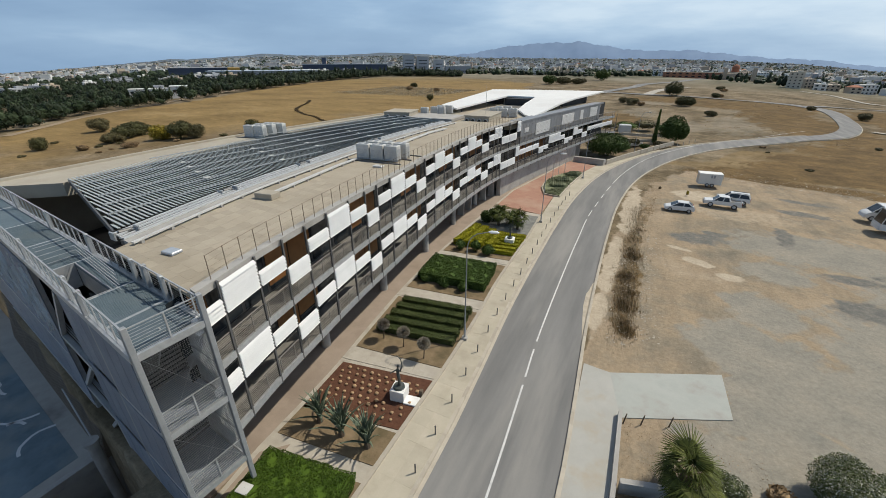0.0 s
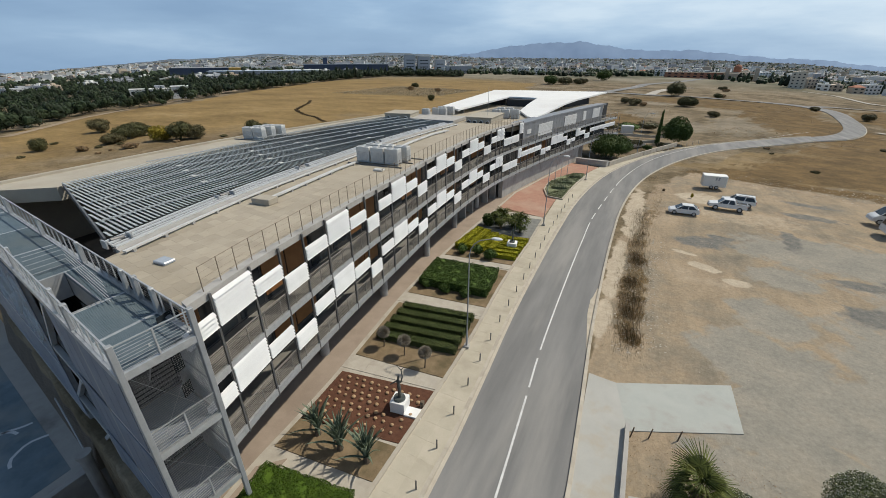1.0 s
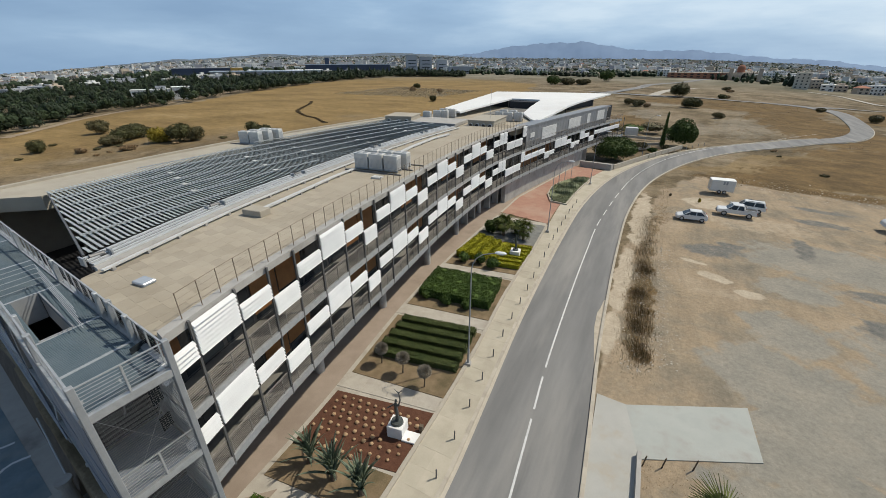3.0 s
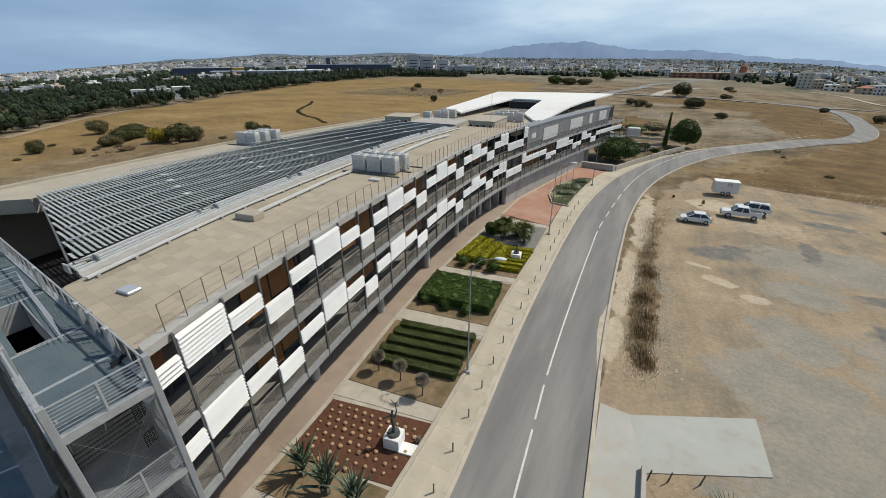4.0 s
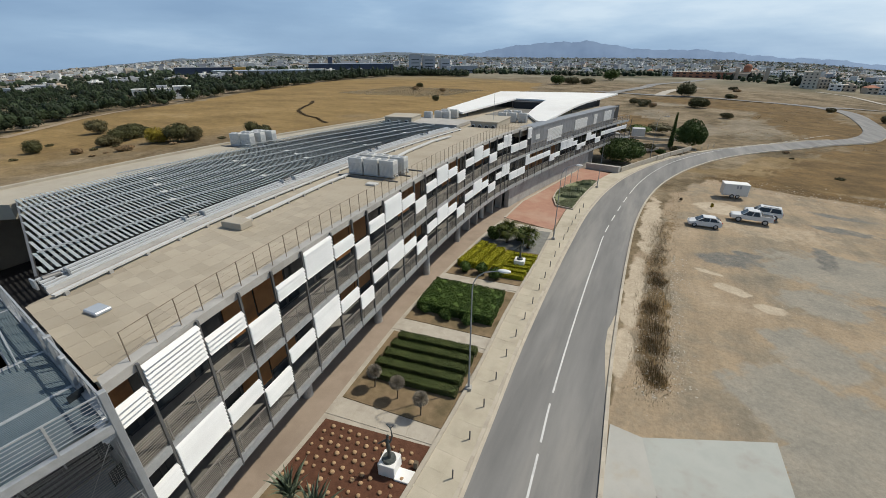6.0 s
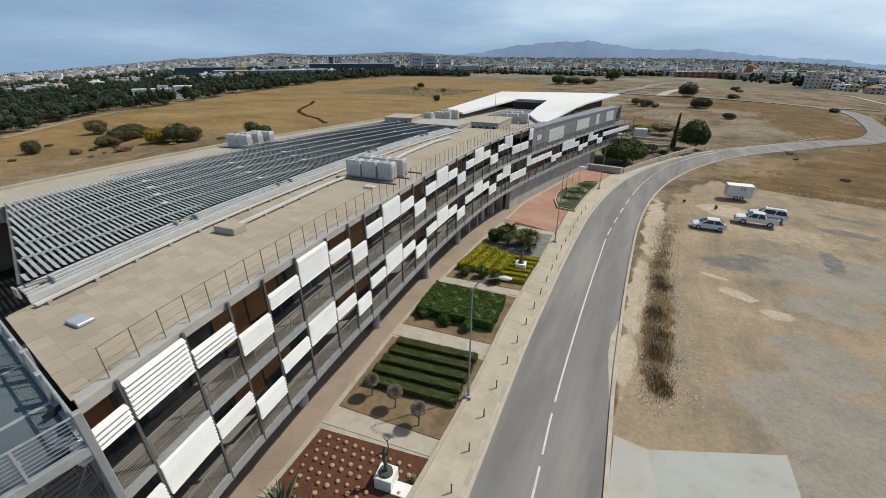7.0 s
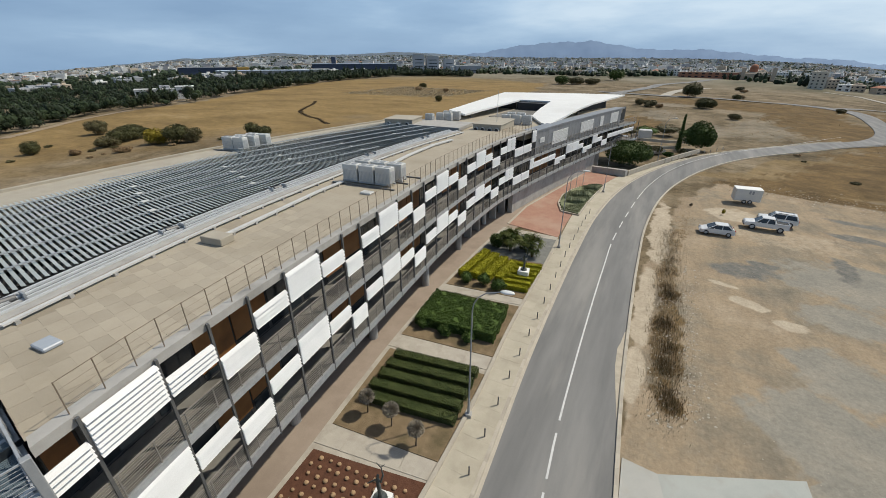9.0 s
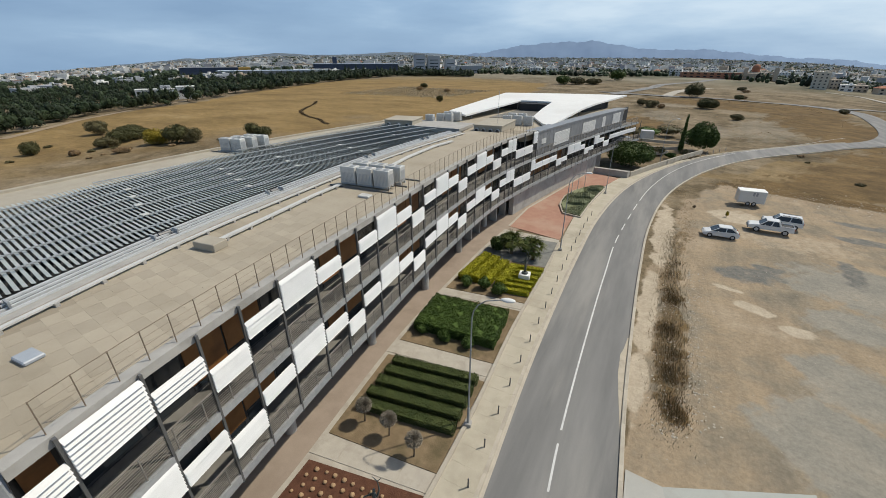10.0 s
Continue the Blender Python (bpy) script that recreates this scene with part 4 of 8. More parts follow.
for c0 in (-27.7, -29.9, -32.2, -34.4, -36.6, -38.8, -41.0, -43.2):
    pts = []
    for y in np.linspace(9.9, 58, 60):
        x = c0 + 0.003 * (y - 12) ** 2
        f = (x - PV_R(y)) / (PV_L(y) - PV_R(y))
        if 0.015 < f < 0.99 and 9.95 + 4.2 * f < y < 56.4 + 2.0 * f:
            pts.append((x, y, 11.40))
    if len(pts) > 3:
        bm = bmesh.new()
        tube(bm, pts, 0.10, 0.07)
        world_part("purlin", bm, M["galv"], LOUVRE, "light steel rail over the blades")
        bm = bmesh.new()
        tube(bm, [(p[0], p[1], 10.72) for p in pts], 0.12, 0.5)
        world_part("girder", bm, M["dark_steel"], LOUVRE)
bm = bmesh.new()
beam(bm, (PV_R(9.75), 9.72, 11.02), (PV_L(13.95), 13.92, 11.02), 0.10, 0.42)
world_part("end_beam", bm, M["dark_steel"], LOUVRE, "dark steel beam closing the near end")
for e in (0.22, 0.46, 0.70):
    bm = bmesh.new()
    tube(bm, [(PV_R(y) + e, y, 11.2 - e * 0.3) for y in np.linspace(9.6, 56.5, 40)], 0.13, 0.10)
    world_part("edge_tube", bm, M["bright_steel"], LOUVRE, "bright steel edge tube")
bm = bmesh.new()
strip(bm, line_pts(PV_R, 0.62, 9.6, 57, 40), line_pts(PV_R, 1.22, 9.6, 57, 40), 10.62, 10.84)
world_part("gutter", bm, M["dark_steel"], LOUVRE, "dark metal gutter")
bm = bmesh.new()
strip(bm, line_pts(PV_R, 1.222, 9.5, 57, 40), line_pts(PV_R, 1.848, 9.4, 57, 40), 10.7, 11.03)
world_part("ledge", bm, M["concrete"], LOUVRE, "grey metal ledge along the gutter")
bm = bmesh.new()
tube(bm, [(PV_R(y) + 1.28, y, 11.09) for y in np.linspace(9.5, 57, 40)], 0.10, 0.10)
world_part("edge_tube", bm, M["bright_steel"], LOUVRE, "bright steel edge tube")
# atrium below, its shade painted as near-black surfaces
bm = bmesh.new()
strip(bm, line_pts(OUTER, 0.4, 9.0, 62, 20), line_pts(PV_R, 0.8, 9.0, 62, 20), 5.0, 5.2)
bpart("atrium_floor", bm, M["dark"], "atrium floor painted near-black for shade")
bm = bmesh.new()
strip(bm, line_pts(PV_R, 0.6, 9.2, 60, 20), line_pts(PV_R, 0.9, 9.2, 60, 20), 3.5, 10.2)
bpart("atrium_wall", bm, M["dark"], "atrium wall painted near-black for shade")

# ---- stair tower and footbridge at the near end ----
TOWER = thing("stair_tower", (-16.6, 6.2, 0), "open grey steel stair tower with mesh landings", "stair tower")
BRIDGE = thing("footbridge", (-30, 8.0, 0), "grey steel footbridge with grating deck and mesh cladding", "footbridge")


def outer(x):
    return 4.82 + (-14.6 - x) * 0.136


def inner(x):
    return 7.35 + (-14.4 - x) * 0.112


def tp(name, bm, material, label=""):
    return world_part(name, bm, material, TOWER, label)


def bp(name, bm, material, label=""):
    return world_part(name, bm, material, BRIDGE, label)


Z_D = 10.3
# deck panels; one bay is open to the stair below
for x0, x1, f0, f1, m_ in ((-17.30, -20.2, 0.0, 1.0, "mesh_deck"), (-20.25, -24.9, 0.56, 1.0, "mesh_deck"), (-20.25, -24.9, 0.0, 0.1, "mesh_deck"),
                           (-24.95, -29.4, 0.0, 1.0, "mesh_deck"), (-29.45, -34.0, 0.0, 1.0, "mesh_deck"), (-34.05, -39.0, 0.0, 1.0, "mesh_deck"), (-39.05, -46.0, 0.0, 1.0, "mesh_deck")):
    bm = bmesh.new()

    def at(x, f):
        return (x, outer(x) + 0.12 + (inner(x) - outer(x) - 0.24) * f)
    prism(bm, [at(x0, f0), at(x0, f1), at(x1, f1), at(x1, f0)], Z_D - 0.14, Z_D)
    panel_ob = bp("deck_panel", bm, M[m_], "blue-grey metal grating")
    if x0 > -30:
        bm = bmesh.new()
        for k in range(int((x0 - x1) / 0.11)):
            x = x0 - 0.08 - 0.11 * k
            beam(bm, (*at(x, f0 + 0.01), Z_D + 0.008), (*at(x, f1 - 0.01), Z_D + 0.008), 0.045, 0.016)
        part("grating_ribs", bm, M[m_], panel_ob)
bm = bmesh.new()
for k in range(30):
    x = -14.78 - 0.083 * k
    beam(bm, (x, outer(x) + 0.12, Z_D - 0.03), (x, inner(x) - 0.12, Z_D - 0.03), 0.058, 0.05)
for f in (0.08, 0.36, 0.64, 0.92):
    beam(bm, (-14.75, outer(-14.75) + 2.45 * f, Z_D - 0.07), (-17.25, outer(-17.25) + 2.4 * f, Z_D - 0.07), 0.05, 0.08)
tp("deck_grating", bm, M["mesh_deck"], "open steel bar grating")
for x in (-17.275, -20.225, -24.925, -29.425, -34.025, -39.025):
    bm = bmesh.new()
    beam(bm, (x, outer(x), Z_D - 0.06), (x, inner(x), Z_D - 0.06), 0.14, 0.15)
    bp("cross_beam", bm, M["galv"])
bm = bmesh.new()
for x, y0, y1 in ((-20.3, 0.12, 0.55), (-24.8, 0.12, 0.55)):
    w = inner(x) - outer(x)
    beam(bm, (x, outer(x) + y0 * w, Z_D - 0.6), (x, outer(x) + y1 * w, Z_D - 0.6), 0.05, 1.3)
beam(bm, (-20.3, outer(-20.3) + 0.55 * 2.5, Z_D - 0.6), (-24.8, outer(-24.8) + 0.55 * 2.4, Z_D - 0.6), 0.05, 1.3)
bp("opening_lining", bm, M["steel"], "steel upstand round the deck opening")
bm = bmesh.new()
prism(bm, [(-20.3, outer(-20.3) + 0.2), (-24.8, outer(-24.8) + 0.2), (-24.8, outer(-24.8) + 1.6), (-20.3, outer(-20.3) + 1.6)], Z_D - 2.4, Z_D - 2.3)
bp("lower_landing", bm, M["dark_steel"])
# edge girders
for fn, x0 in ((outer, -14.6), (inner, -14.6)):
    bm = bmesh.new()
    beam(bm, (x0, fn(x0), Z_D - 0.1), (-46, fn(-46), Z_D - 0.1), 0.22, 0.34)
    bp("edge_girder", bm, M["galv"], "light grey steel edge girder")


def bridge_rail(fn, sgn, x0, x1, blades):
    """A railing on a bridge edge: blade posts, top bar, uprights and mesh bars."""
    for x in blades:
        bm = bmesh.new()
        box(bm, (x, fn(x) + sgn * 0.05, Z_D + 0.42), (0.24, 0.16, 1.55), -6, 0.02)
        bp("blade_post", bm, M["galv"], "thick steel fin post")
    for z, w in ((1.12, 0.06), (0.97, 0.004), (0.84, 0.004), (0.71, 0.004), (0.58, 0.004), (0.45, 0.004), (0.32, 0.004), (0.19, 0.004), (0.08, 0.035)):
        bm = bmesh.new()
        beam(bm, (x0, fn(x0), Z_D + z), (x1, fn(x1), Z_D + z), w, w)
        bp("rail_bar", bm, M["galv"])
    bm = bmesh.new()
    box(bm, (0, 0, 0.55), (0.045, 0.045, 1.1))
    me = finish("rail_post", bm, M["galv"])
    for x in np.arange(x1 + 0.5, x0, 0.9):
        ob = part("rail_post", me, None, BRIDGE)
        ob.location = (x + 30, fn(x) - 8.0, Z_D)


bridge_rail(inner, -1, -14.6, -46, (-17.2, -20.0, -25.2, -31.5, -38.0))
bridge_rail(outer, 1, -14.7, -46, (-20.8, -27.5, -34.5, -41))
# rail round the deck opening
bm = bmesh.new()
pts = [(-19.6, outer(-19.6) + 1.55), (-25.6, outer(-25.6) + 1.7), (-25.6, outer(-25.6) + 0.2)]
for p, q in zip(pts, pts[1:]):
    for z in (0.15, 0.4, 0.65, 0.9, 1.1):
        beam(bm, (*p, Z_D + z), (*q, Z_D + z), 0.025, 0.025)
bp("guard_rail", bm, M["galv"])

# tall mesh cladding on the outer face, with a faint scribbled print
for k, x0 in enumerate(np.arange(-27.4, -48, -2.85)):
    x1 = x0 - 2.8
    for z0, z1 in ((0.5, 4.35), (4.4, Z_D - 0.3)):
        bm = bmesh.new()
        prism(bm, [(x0, outer(x0) - 0.16), (x1, outer(x1) - 0.16), (x1, outer(x1) - 0.12), (x0, outer(x0) - 0.12)], z0, z1)
        bp("mesh_panel", bm, M["mesh_sheet"], "blue-grey perforated cladding sheet")
    rng = random.Random(k)
    for j in range(9):
        xa, za = x0 - 0.3 - 2.2 * rng.random(), 4.7 + 2.6 * rng.random()
        swing = rng.choice((-1, 1)) * rng.uniform(0.10, 0.30)
        line_ = [(xa, za)]
        for s_ in range(9):
            turn_ = math.sin(s_ * 0.7 + j)
            line_.append((line_[-1][0] + swing * turn_, line_[-1][1] + 0.30))
        line_ = [(a, b) for a, b in line_ if x1 + 0.12 < a < x0 - 0.12 and b < 9.8]
        if len(line_) > 2:
            bm = bmesh.new()
            tube(bm, [(a, outer(a) - 0.17, b) for a, b in line_], rng.choice((0.07, 0.10, 0.15)), 0.02)
            bp("printed_stroke", bm, M["mural_line"], "pale scribbled stroke")
for z in (4.38, 0.45):
    bm = bmesh.new()
    beam(bm, (-27.4, outer(-27.4) - 0.18, z), (-46, outer(-46) - 0.18, z), 0.06, 0.12)
    bp("cladding_rail", bm, M["galv"])
# open bay beside the tower: floors, diagonals, rails
for z in (5.6, 1.75, -2.2):
    bm = bmesh.new()
    beam(bm, (-22.7, outer(-22.7), z), (-27.7, outer(-27.7), z), 0.24, 0.32)
    bp("floor_beam", bm, M["galv"], "light grey floor beam of the open bay")
    bm = bmesh.new()
    prism(bm, [(-22.9, outer(-22.9) + 0.2), (-27.3, outer(-27.3) + 0.2), (-27.3, inner(-27.3) - 0.2), (-22.9, inner(-22.9) - 0.2)], z - 0.1, z + 0.05)
    bp("lower_floor", bm, M["dark_steel"])
    for h in (0.4, 0.75, 1.1):
        bm = bmesh.new()
        beam(bm, (-22.9, outer(-22.9) + 0.15, z + h), (-27.2, outer(-27.2) + 0.15, z + h), 0.04, 0.04)
        bp("rail_bar", bm, M["galv"])
for (xa, za), (xb, zb) in (((-27.3, 5.7), (-23.3, 9.9)), ((-27.5, 1.9), (-23.2, 5.4)), ((-27.5, -2.1), (-23.2, 1.6)), ((-23.0, 1.6), (-21.4, -5.0)), ((-20.5, -0.6), (-18.6, -6.0)), ((-22.8, -2.3), (-18.4, -2.0)), ((-27.6, 10.0), (-27.6, -4.0))):
    bm = bmesh.new()
    beam(bm, (xa, outer(xa) - 0.02, za), (xb, outer(xb) - 0.02, zb), 0.22, 0.22)
    bp("truss_diagonal", bm, M["galv"], "grey steel brace")
bm = bmesh.new()
rod(bm, (-27.0, 5.35, -9.0), (-27.0, 5.35, -1.7), 0.32, 0.32, 18)
rod(bm, (-27.0, 5.35, -1.7), (-27.0, 5.35, -1.45), 0.42, 0.42, 18)
bp("pier", bm, M["concrete"], "round concrete pier")
# lining sheet in near-black, the gloom under the deck put into its colour
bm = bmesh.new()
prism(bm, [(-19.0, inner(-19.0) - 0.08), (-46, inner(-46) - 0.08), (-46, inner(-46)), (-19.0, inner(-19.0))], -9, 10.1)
bp("inner_lining", bm, M["dark"], "inner lining painted near-black for shade")


def batter(x, z):
    """The siding leans out towards its foot."""
    return outer(x) - 0.02 - 0.85 * (0.45 - z) / 4.65


bm = bmesh.new()
v = [bm.verts.new(p) for x in (-27.9, -50) for p in ((x, batter(x, -4.2), -4.2), (x, batter(x, 0.45), 0.45), (x, outer(x) + 0.3, 0.45), (x, outer(x) + 0.3, -4.2))]
for f in ((0, 1, 5, 4), (1, 2, 6, 5), (2, 3, 7, 6), (3, 0, 4, 7), (0, 3, 2, 1), (4, 5, 6, 7)):
    bm.faces.new([v[i] for i in f])
bp("base_wall", bm, M["siding"], "brown ribbed siding under the bridge")
for k in range(22):
    bm = bmesh.new()
    zz = -4.0 + 0.2 * k
    beam(bm, (-27.9, batter(-27.9, zz) - 0.03, zz), (-50, batter(-50, zz) - 0.03, zz), 0.07, 0.10)
    bp("siding_rib", bm, M["siding"])
for x in (-33.5, -33.1):
    bm = bmesh.new()
    rod(bm, (x, outer(x) - 0.75, -1.3), (-28.6, outer(-28.6) - 0.95, -2.9), 0.05, 0.05, 8)
    bp("drain_pipe", bm, M["galv"], "thin slanting drain pipe")

# tower: corner posts, landings, rails, stair flights
CORNER = [(-14.62, 4.85), (-14.42, 7.42), (-18.9, outer(-18.9)), (-18.9, inner(-18.9))]
for k, (x, y) in enumerate(CORNER):
    bm = bmesh.new()
    box(bm, (x, y, 5.75), (0.21, 0.21, 11.5), -6, 0.02)
    tp("corner_post", bm, M["steel"], "square steel corner post")
for z in (2.45, 6.3):
    for f in (0.06, 0.35, 0.65, 0.94):
        bm = bmesh.new()
        beam(bm, (-14.7, outer(-14.7) + 2.45 * f, z - 0.06), (-18.8, outer(-18.8) + 2.4 * f, z - 0.06), 0.06, 0.10)
        tp("landing_joist", bm, M["steel"])
    bm = bmesh.new()
    prism(bm, [(-14.66, outer(-14.66) + 0.1), (-18.8, outer(-18.8) + 0.1), (-18.8, inner(-18.8) - 0.1), (-14.5, inner(-14.5) - 0.1)], z - 0.01, z + 0.02)
    tp("landing_plate", bm, M["mesh_sheet"], "blue-grey steel landing plate")
    for k in range(33):
        x = -14.75 - 0.125 * k
        bm = bmesh.new()
        beam(bm, (x, outer(x) + 0.12, z + 0.03), (x, inner(x) - 0.12, z + 0.03), 0.022, 0.024)
        tp("grating_bar", bm, M["steel"])


def mesh_screen(p, q, z0, z1, pitch, wire):
    """Welded wire mesh between two uprights."""
    p, q = Vector(p), Vector(q)
    bm = bmesh.new()
    n, m_ = int((q - p).length / pitch), int((z1 - z0) / pitch)
    for k in range(n + 1):
        c = p.lerp(q, k / n)
        beam(bm, (c.x, c.y, z0), (c.x, c.y, z1), wire, wire)
    for k in range(m_ + 1):
        zz = z0 + (z1 - z0) * k / m_
        beam(bm, (p.x, p.y, zz), (q.x, q.y, zz), wire, wire)
    return bm


for z0, z1 in ((2.5, 6.05), (6.35, 10.1)):
    tp("mesh_screen", mesh_screen((-14.52, 5.0), (-14.36, 7.3), z0, z1, 0.085, 0.0032), M["steel"], "fine welded wire mesh")
    tp("mesh_screen", mesh_screen((-18.85, outer(-18.85) + 0.1), (-18.85, inner(-18.85) - 0.1), z0, z1, 0.10, 0.006), M["galv"], "fine welded wire mesh")
for z in (2.45, 6.3, Z_D):
    for p, q, m_ in (((-14.6, 4.85), (-14.42, 7.42), "galv"), ((-14.5, 7.42), (-18.9, inner(-18.9)), "galv"), ((-14.62, 4.85), (-18.9, outer(-18.9)), "galv")):
        bm = bmesh.new()
        beam(bm, (*p, z - 0.12), (*q, z - 0.12), 0.16, 0.3)
        tp("ring_beam", bm, M[m_])
    for k in range(1, 10):
        bm = bmesh.new()
        w = 0.045 if k == 9 else 0.015
        beam(bm, (-14.57, 4.9, z + 0.125 * k), (-14.4, 7.38, z + 0.125 * k), w, w)
        tp("rail_bar", bm, M["galv"])
    bm = bmesh.new()
    box(bm, (-14.47, 6.1, z + 0.55), (0.06, 0.06, 1.15))
    tp("rail_post", bm, M["galv"])
# louvred back of each landing and mesh on the flanks
for z0, z1 in ((2.6, 6.0), (6.45, 10.0)):
    for k in range(16):
        zz = z0 + (z1 - z0) * (k + 0.5) / 16
        bm = bmesh.new()
        beam(bm, (-17.3, outer(-17.3) + 0.1, zz), (-17.3, inner(-17.3) - 0.1, zz), 0.04, 0.10)
        tp("back_slat", bm, M["dark_steel"])
    tp("flank_sheet", mesh_screen((-14.56, inner(-14.56)), (-18.8, inner(-18.8)), z0, z1, 0.09, 0.03), M["galv"], "pale grey perforated sheet")
    bm = bmesh.new()
    beam(bm, (-14.5, inner(-14.5) - 0.06, (z0 + z1) / 2), (-18.8, inner(-18.8) - 0.06, (z0 + z1) / 2), 0.03, 0.05)
    tp("flank_rail", bm, M["steel"])
    bm = bmesh.new()
    prism(bm, [(-17.55, outer(-17.55) + 0.1), (-17.6, outer(-17.6) + 0.1), (-17.6, inner(-17.6) - 0.1), (-17.55, inner(-17.55) - 0.1)], z0, z1)
    tp("back_panel", bm, M["dark"], "dark panel behind the slats")
for z0, z1 in ((-1.6, 2.2), (2.65, 6.1), (6.5, 10.0)):
    for k in range(6):
        x0, x1 = -14.8 - 1.36 * k, -14.8 - 1.36 * (k + 1) + 0.05
        bm = bmesh.new()
        prism(bm, [(x0, outer(x0) - 0.1), (x1, outer(x1) - 0.1), (x1, outer(x1) - 0.06), (x0, outer(x0) - 0.06)], z0, z1)
        tp("mesh_panel", bm, M["mesh_sheet"], "blue-grey perforated sheet")
for z0, z1 in ((0.0, 2.45), (2.45, 6.3), (6.3, 10.3)):
    n = 20
    for k in range(n):
        f = (k + 0.5) / n
        x = -18.3 + 2.9 * f
        bm = bmesh.new()
        box(bm, (x, outer(x) + 0.75, z0 + (z1 - z0) * f), (0.2, 1.0, 0.04))
        tp("tread", bm, M["dark_steel"])
    for dy in (0.22, 1.28):
        bm = bmesh.new()
        beam(bm, (-18.4, outer(-18.4) + dy, z0), (-15.3, outer(-15.3) + dy, z1), 0.05, 0.25)
        tp("stringer", bm, M["steel"])

# thin crossed tie rods on each storey of the tower front and flank
for z0, z1 in ((2.5, 6.05), (6.35, 10.1)):
    for p, q in (((-14.60, 4.95), (-14.44, 7.35)), ((-14.5, 7.42), (-18.8, inner(-18.8)))):
        for za, zb in ((z0, z1), (z1, z0)):
            bm = bmesh.new()
            rod(bm, (*p, za), (*q, zb), 0.008, 0.008, 6)
            tp("tie_rod", bm, M["galv"])
# sunken court beyond the footbridge: painted floor, paved edge, retaining edge
bm = bmesh.new()
prism(bm, [(-72, -14), (-28.2, -12), (-28.1, 6.2), (-46, 8.9), (-72, 12)], -9.4, -4.0)
single("court_paving", bm, M["court"], "grey concrete floor of the sunken court", "paving", kind="structure")
bm = bmesh.new()
prism(bm, [(-52, -6), (-29.3, -6), (-29.45, 4.97), (-41.8, 6.45), (-52, 7.7)], -3.996, -3.985)
single("painted_floor", bm, M["mural"], "dark blue painted court floor with pale lines", "painted floor", kind="structure")
rng = random.Random(4)
for sx, sy, ang in ((-33.0, 3.2, 2.9), (-36.0, 4.6, 3.3), (-38.5, 3.0, 2.7), (-37.0, 3.9, 1.4), (-41, 5.2, 3.4), (-36.5, 2.4, 2.3), (-40, 4.2, 4.0)):
    pts, a = [(sx, sy, -3.98)], ang
    for k in range(9):
        x, y = pts[-1][0] + 0.45 * math.cos(a), pts[-1][1] + 0.45 * math.sin(a)
        if not (-50 < x < -30 and -3 < y < 5.6):
            break
        pts.append((x, y, -3.98))
        a += rng.uniform(-0.55, 0.55)
    if len(pts) > 1:
        bm = bmesh.new()
        tube(bm, pts, 0.20, 0.006)
        single("floor_line", bm, M["mural_line"], "pale wandering line painted on the court", "painted line", "lines on the court", kind="structure")
bm = bmesh.new()
strip(bm, [(-28.45, -12), (-28.4, 6.0)], [(-28.05, -12), (-28.0, 6.0)], -4.3, -3.72)
single("court_edge", bm, M["concrete"], "low concrete edge of the sunken court", "edging", kind="structure")
# assumed deep pit; its shade is painted as near-black floor and wall
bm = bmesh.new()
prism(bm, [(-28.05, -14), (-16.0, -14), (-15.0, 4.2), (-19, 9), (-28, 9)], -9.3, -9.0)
single("pit_floor", bm, M["dark"], "assumed pit floor beside the court, painted near-black for shade", "paving", kind="structure")
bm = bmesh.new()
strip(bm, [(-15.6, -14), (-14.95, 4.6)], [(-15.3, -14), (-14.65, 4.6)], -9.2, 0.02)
single("retaining_wall", bm, M["dark"], "assumed pit wall beside the court, painted near-black for shade", "wall", kind="structure")


# ---- planting helpers ----
def leaf_mesh(name, pts, size, material, seed, flat=0.0, long=1.0):
    """Many small leaf quads at pts, turned at random; flat keeps them nearer to level."""
    rng = np.random.default_rng(seed)
    pts = np.asarray(pts, float)
    n = len(pts)
    u = rng.normal(size=(n, 3))
    u[:, 2] *= 1 - flat
    u /= np.linalg.norm(u, axis=1)[:, None]
    v = np.cross(u, rng.normal(size=(n, 3)))
    v /= np.linalg.norm(v, axis=1)[:, None]
    s = size * rng.uniform(0.6, 1.3, (n, 1))
    q = np.stack([pts - u * s * long - v * s * 0.6, pts + u * s * long - v * s * 0.7, pts + u * s * long * 0.8 + v * s * 0.6, pts - u * s * long * 0.9 + v * s * 0.7], 1)
    me = bpy.data.meshes.new(name)
    me.from_pydata(q.reshape(-1, 3).tolist(), [], np.arange(4 * n).reshape(-1, 4).tolist())
    me.materials.append(material)
    return me


def blob_points(rng, blobs, n, shell=0.55):
    """Points in the outer part of several ellipsoids (x, y, z, rx, ry, rz)."""
    w = np.array([b[3] * b[4] + b[4] * b[5] for b in blobs])
    out = []
    for b, k in zip(blobs, np.maximum(3, (n * w / w.sum()).astype(int))):
        d = rng.normal(size=(k, 3))
        d /= np.linalg.norm(d, axis=1)[:, None]
        r = shell + (1 - shell) * rng.random((k, 1)) ** 0.6
        out.append(np.array(b[:3]) + d * r * np.array(b[3:]))
    return np.concatenate(out)


def core(bm, blobs, k=0.72):
    """Dark rough middles that close the view through a crown."""
    for b in blobs:
        m = Matrix.LocRotScale(Vector(b[:3]), None, Vector(b[3:]) * k)
        bmesh.ops.create_icosphere(bm, subdivisions=1, radius=1.0, matrix=m)
    return bm


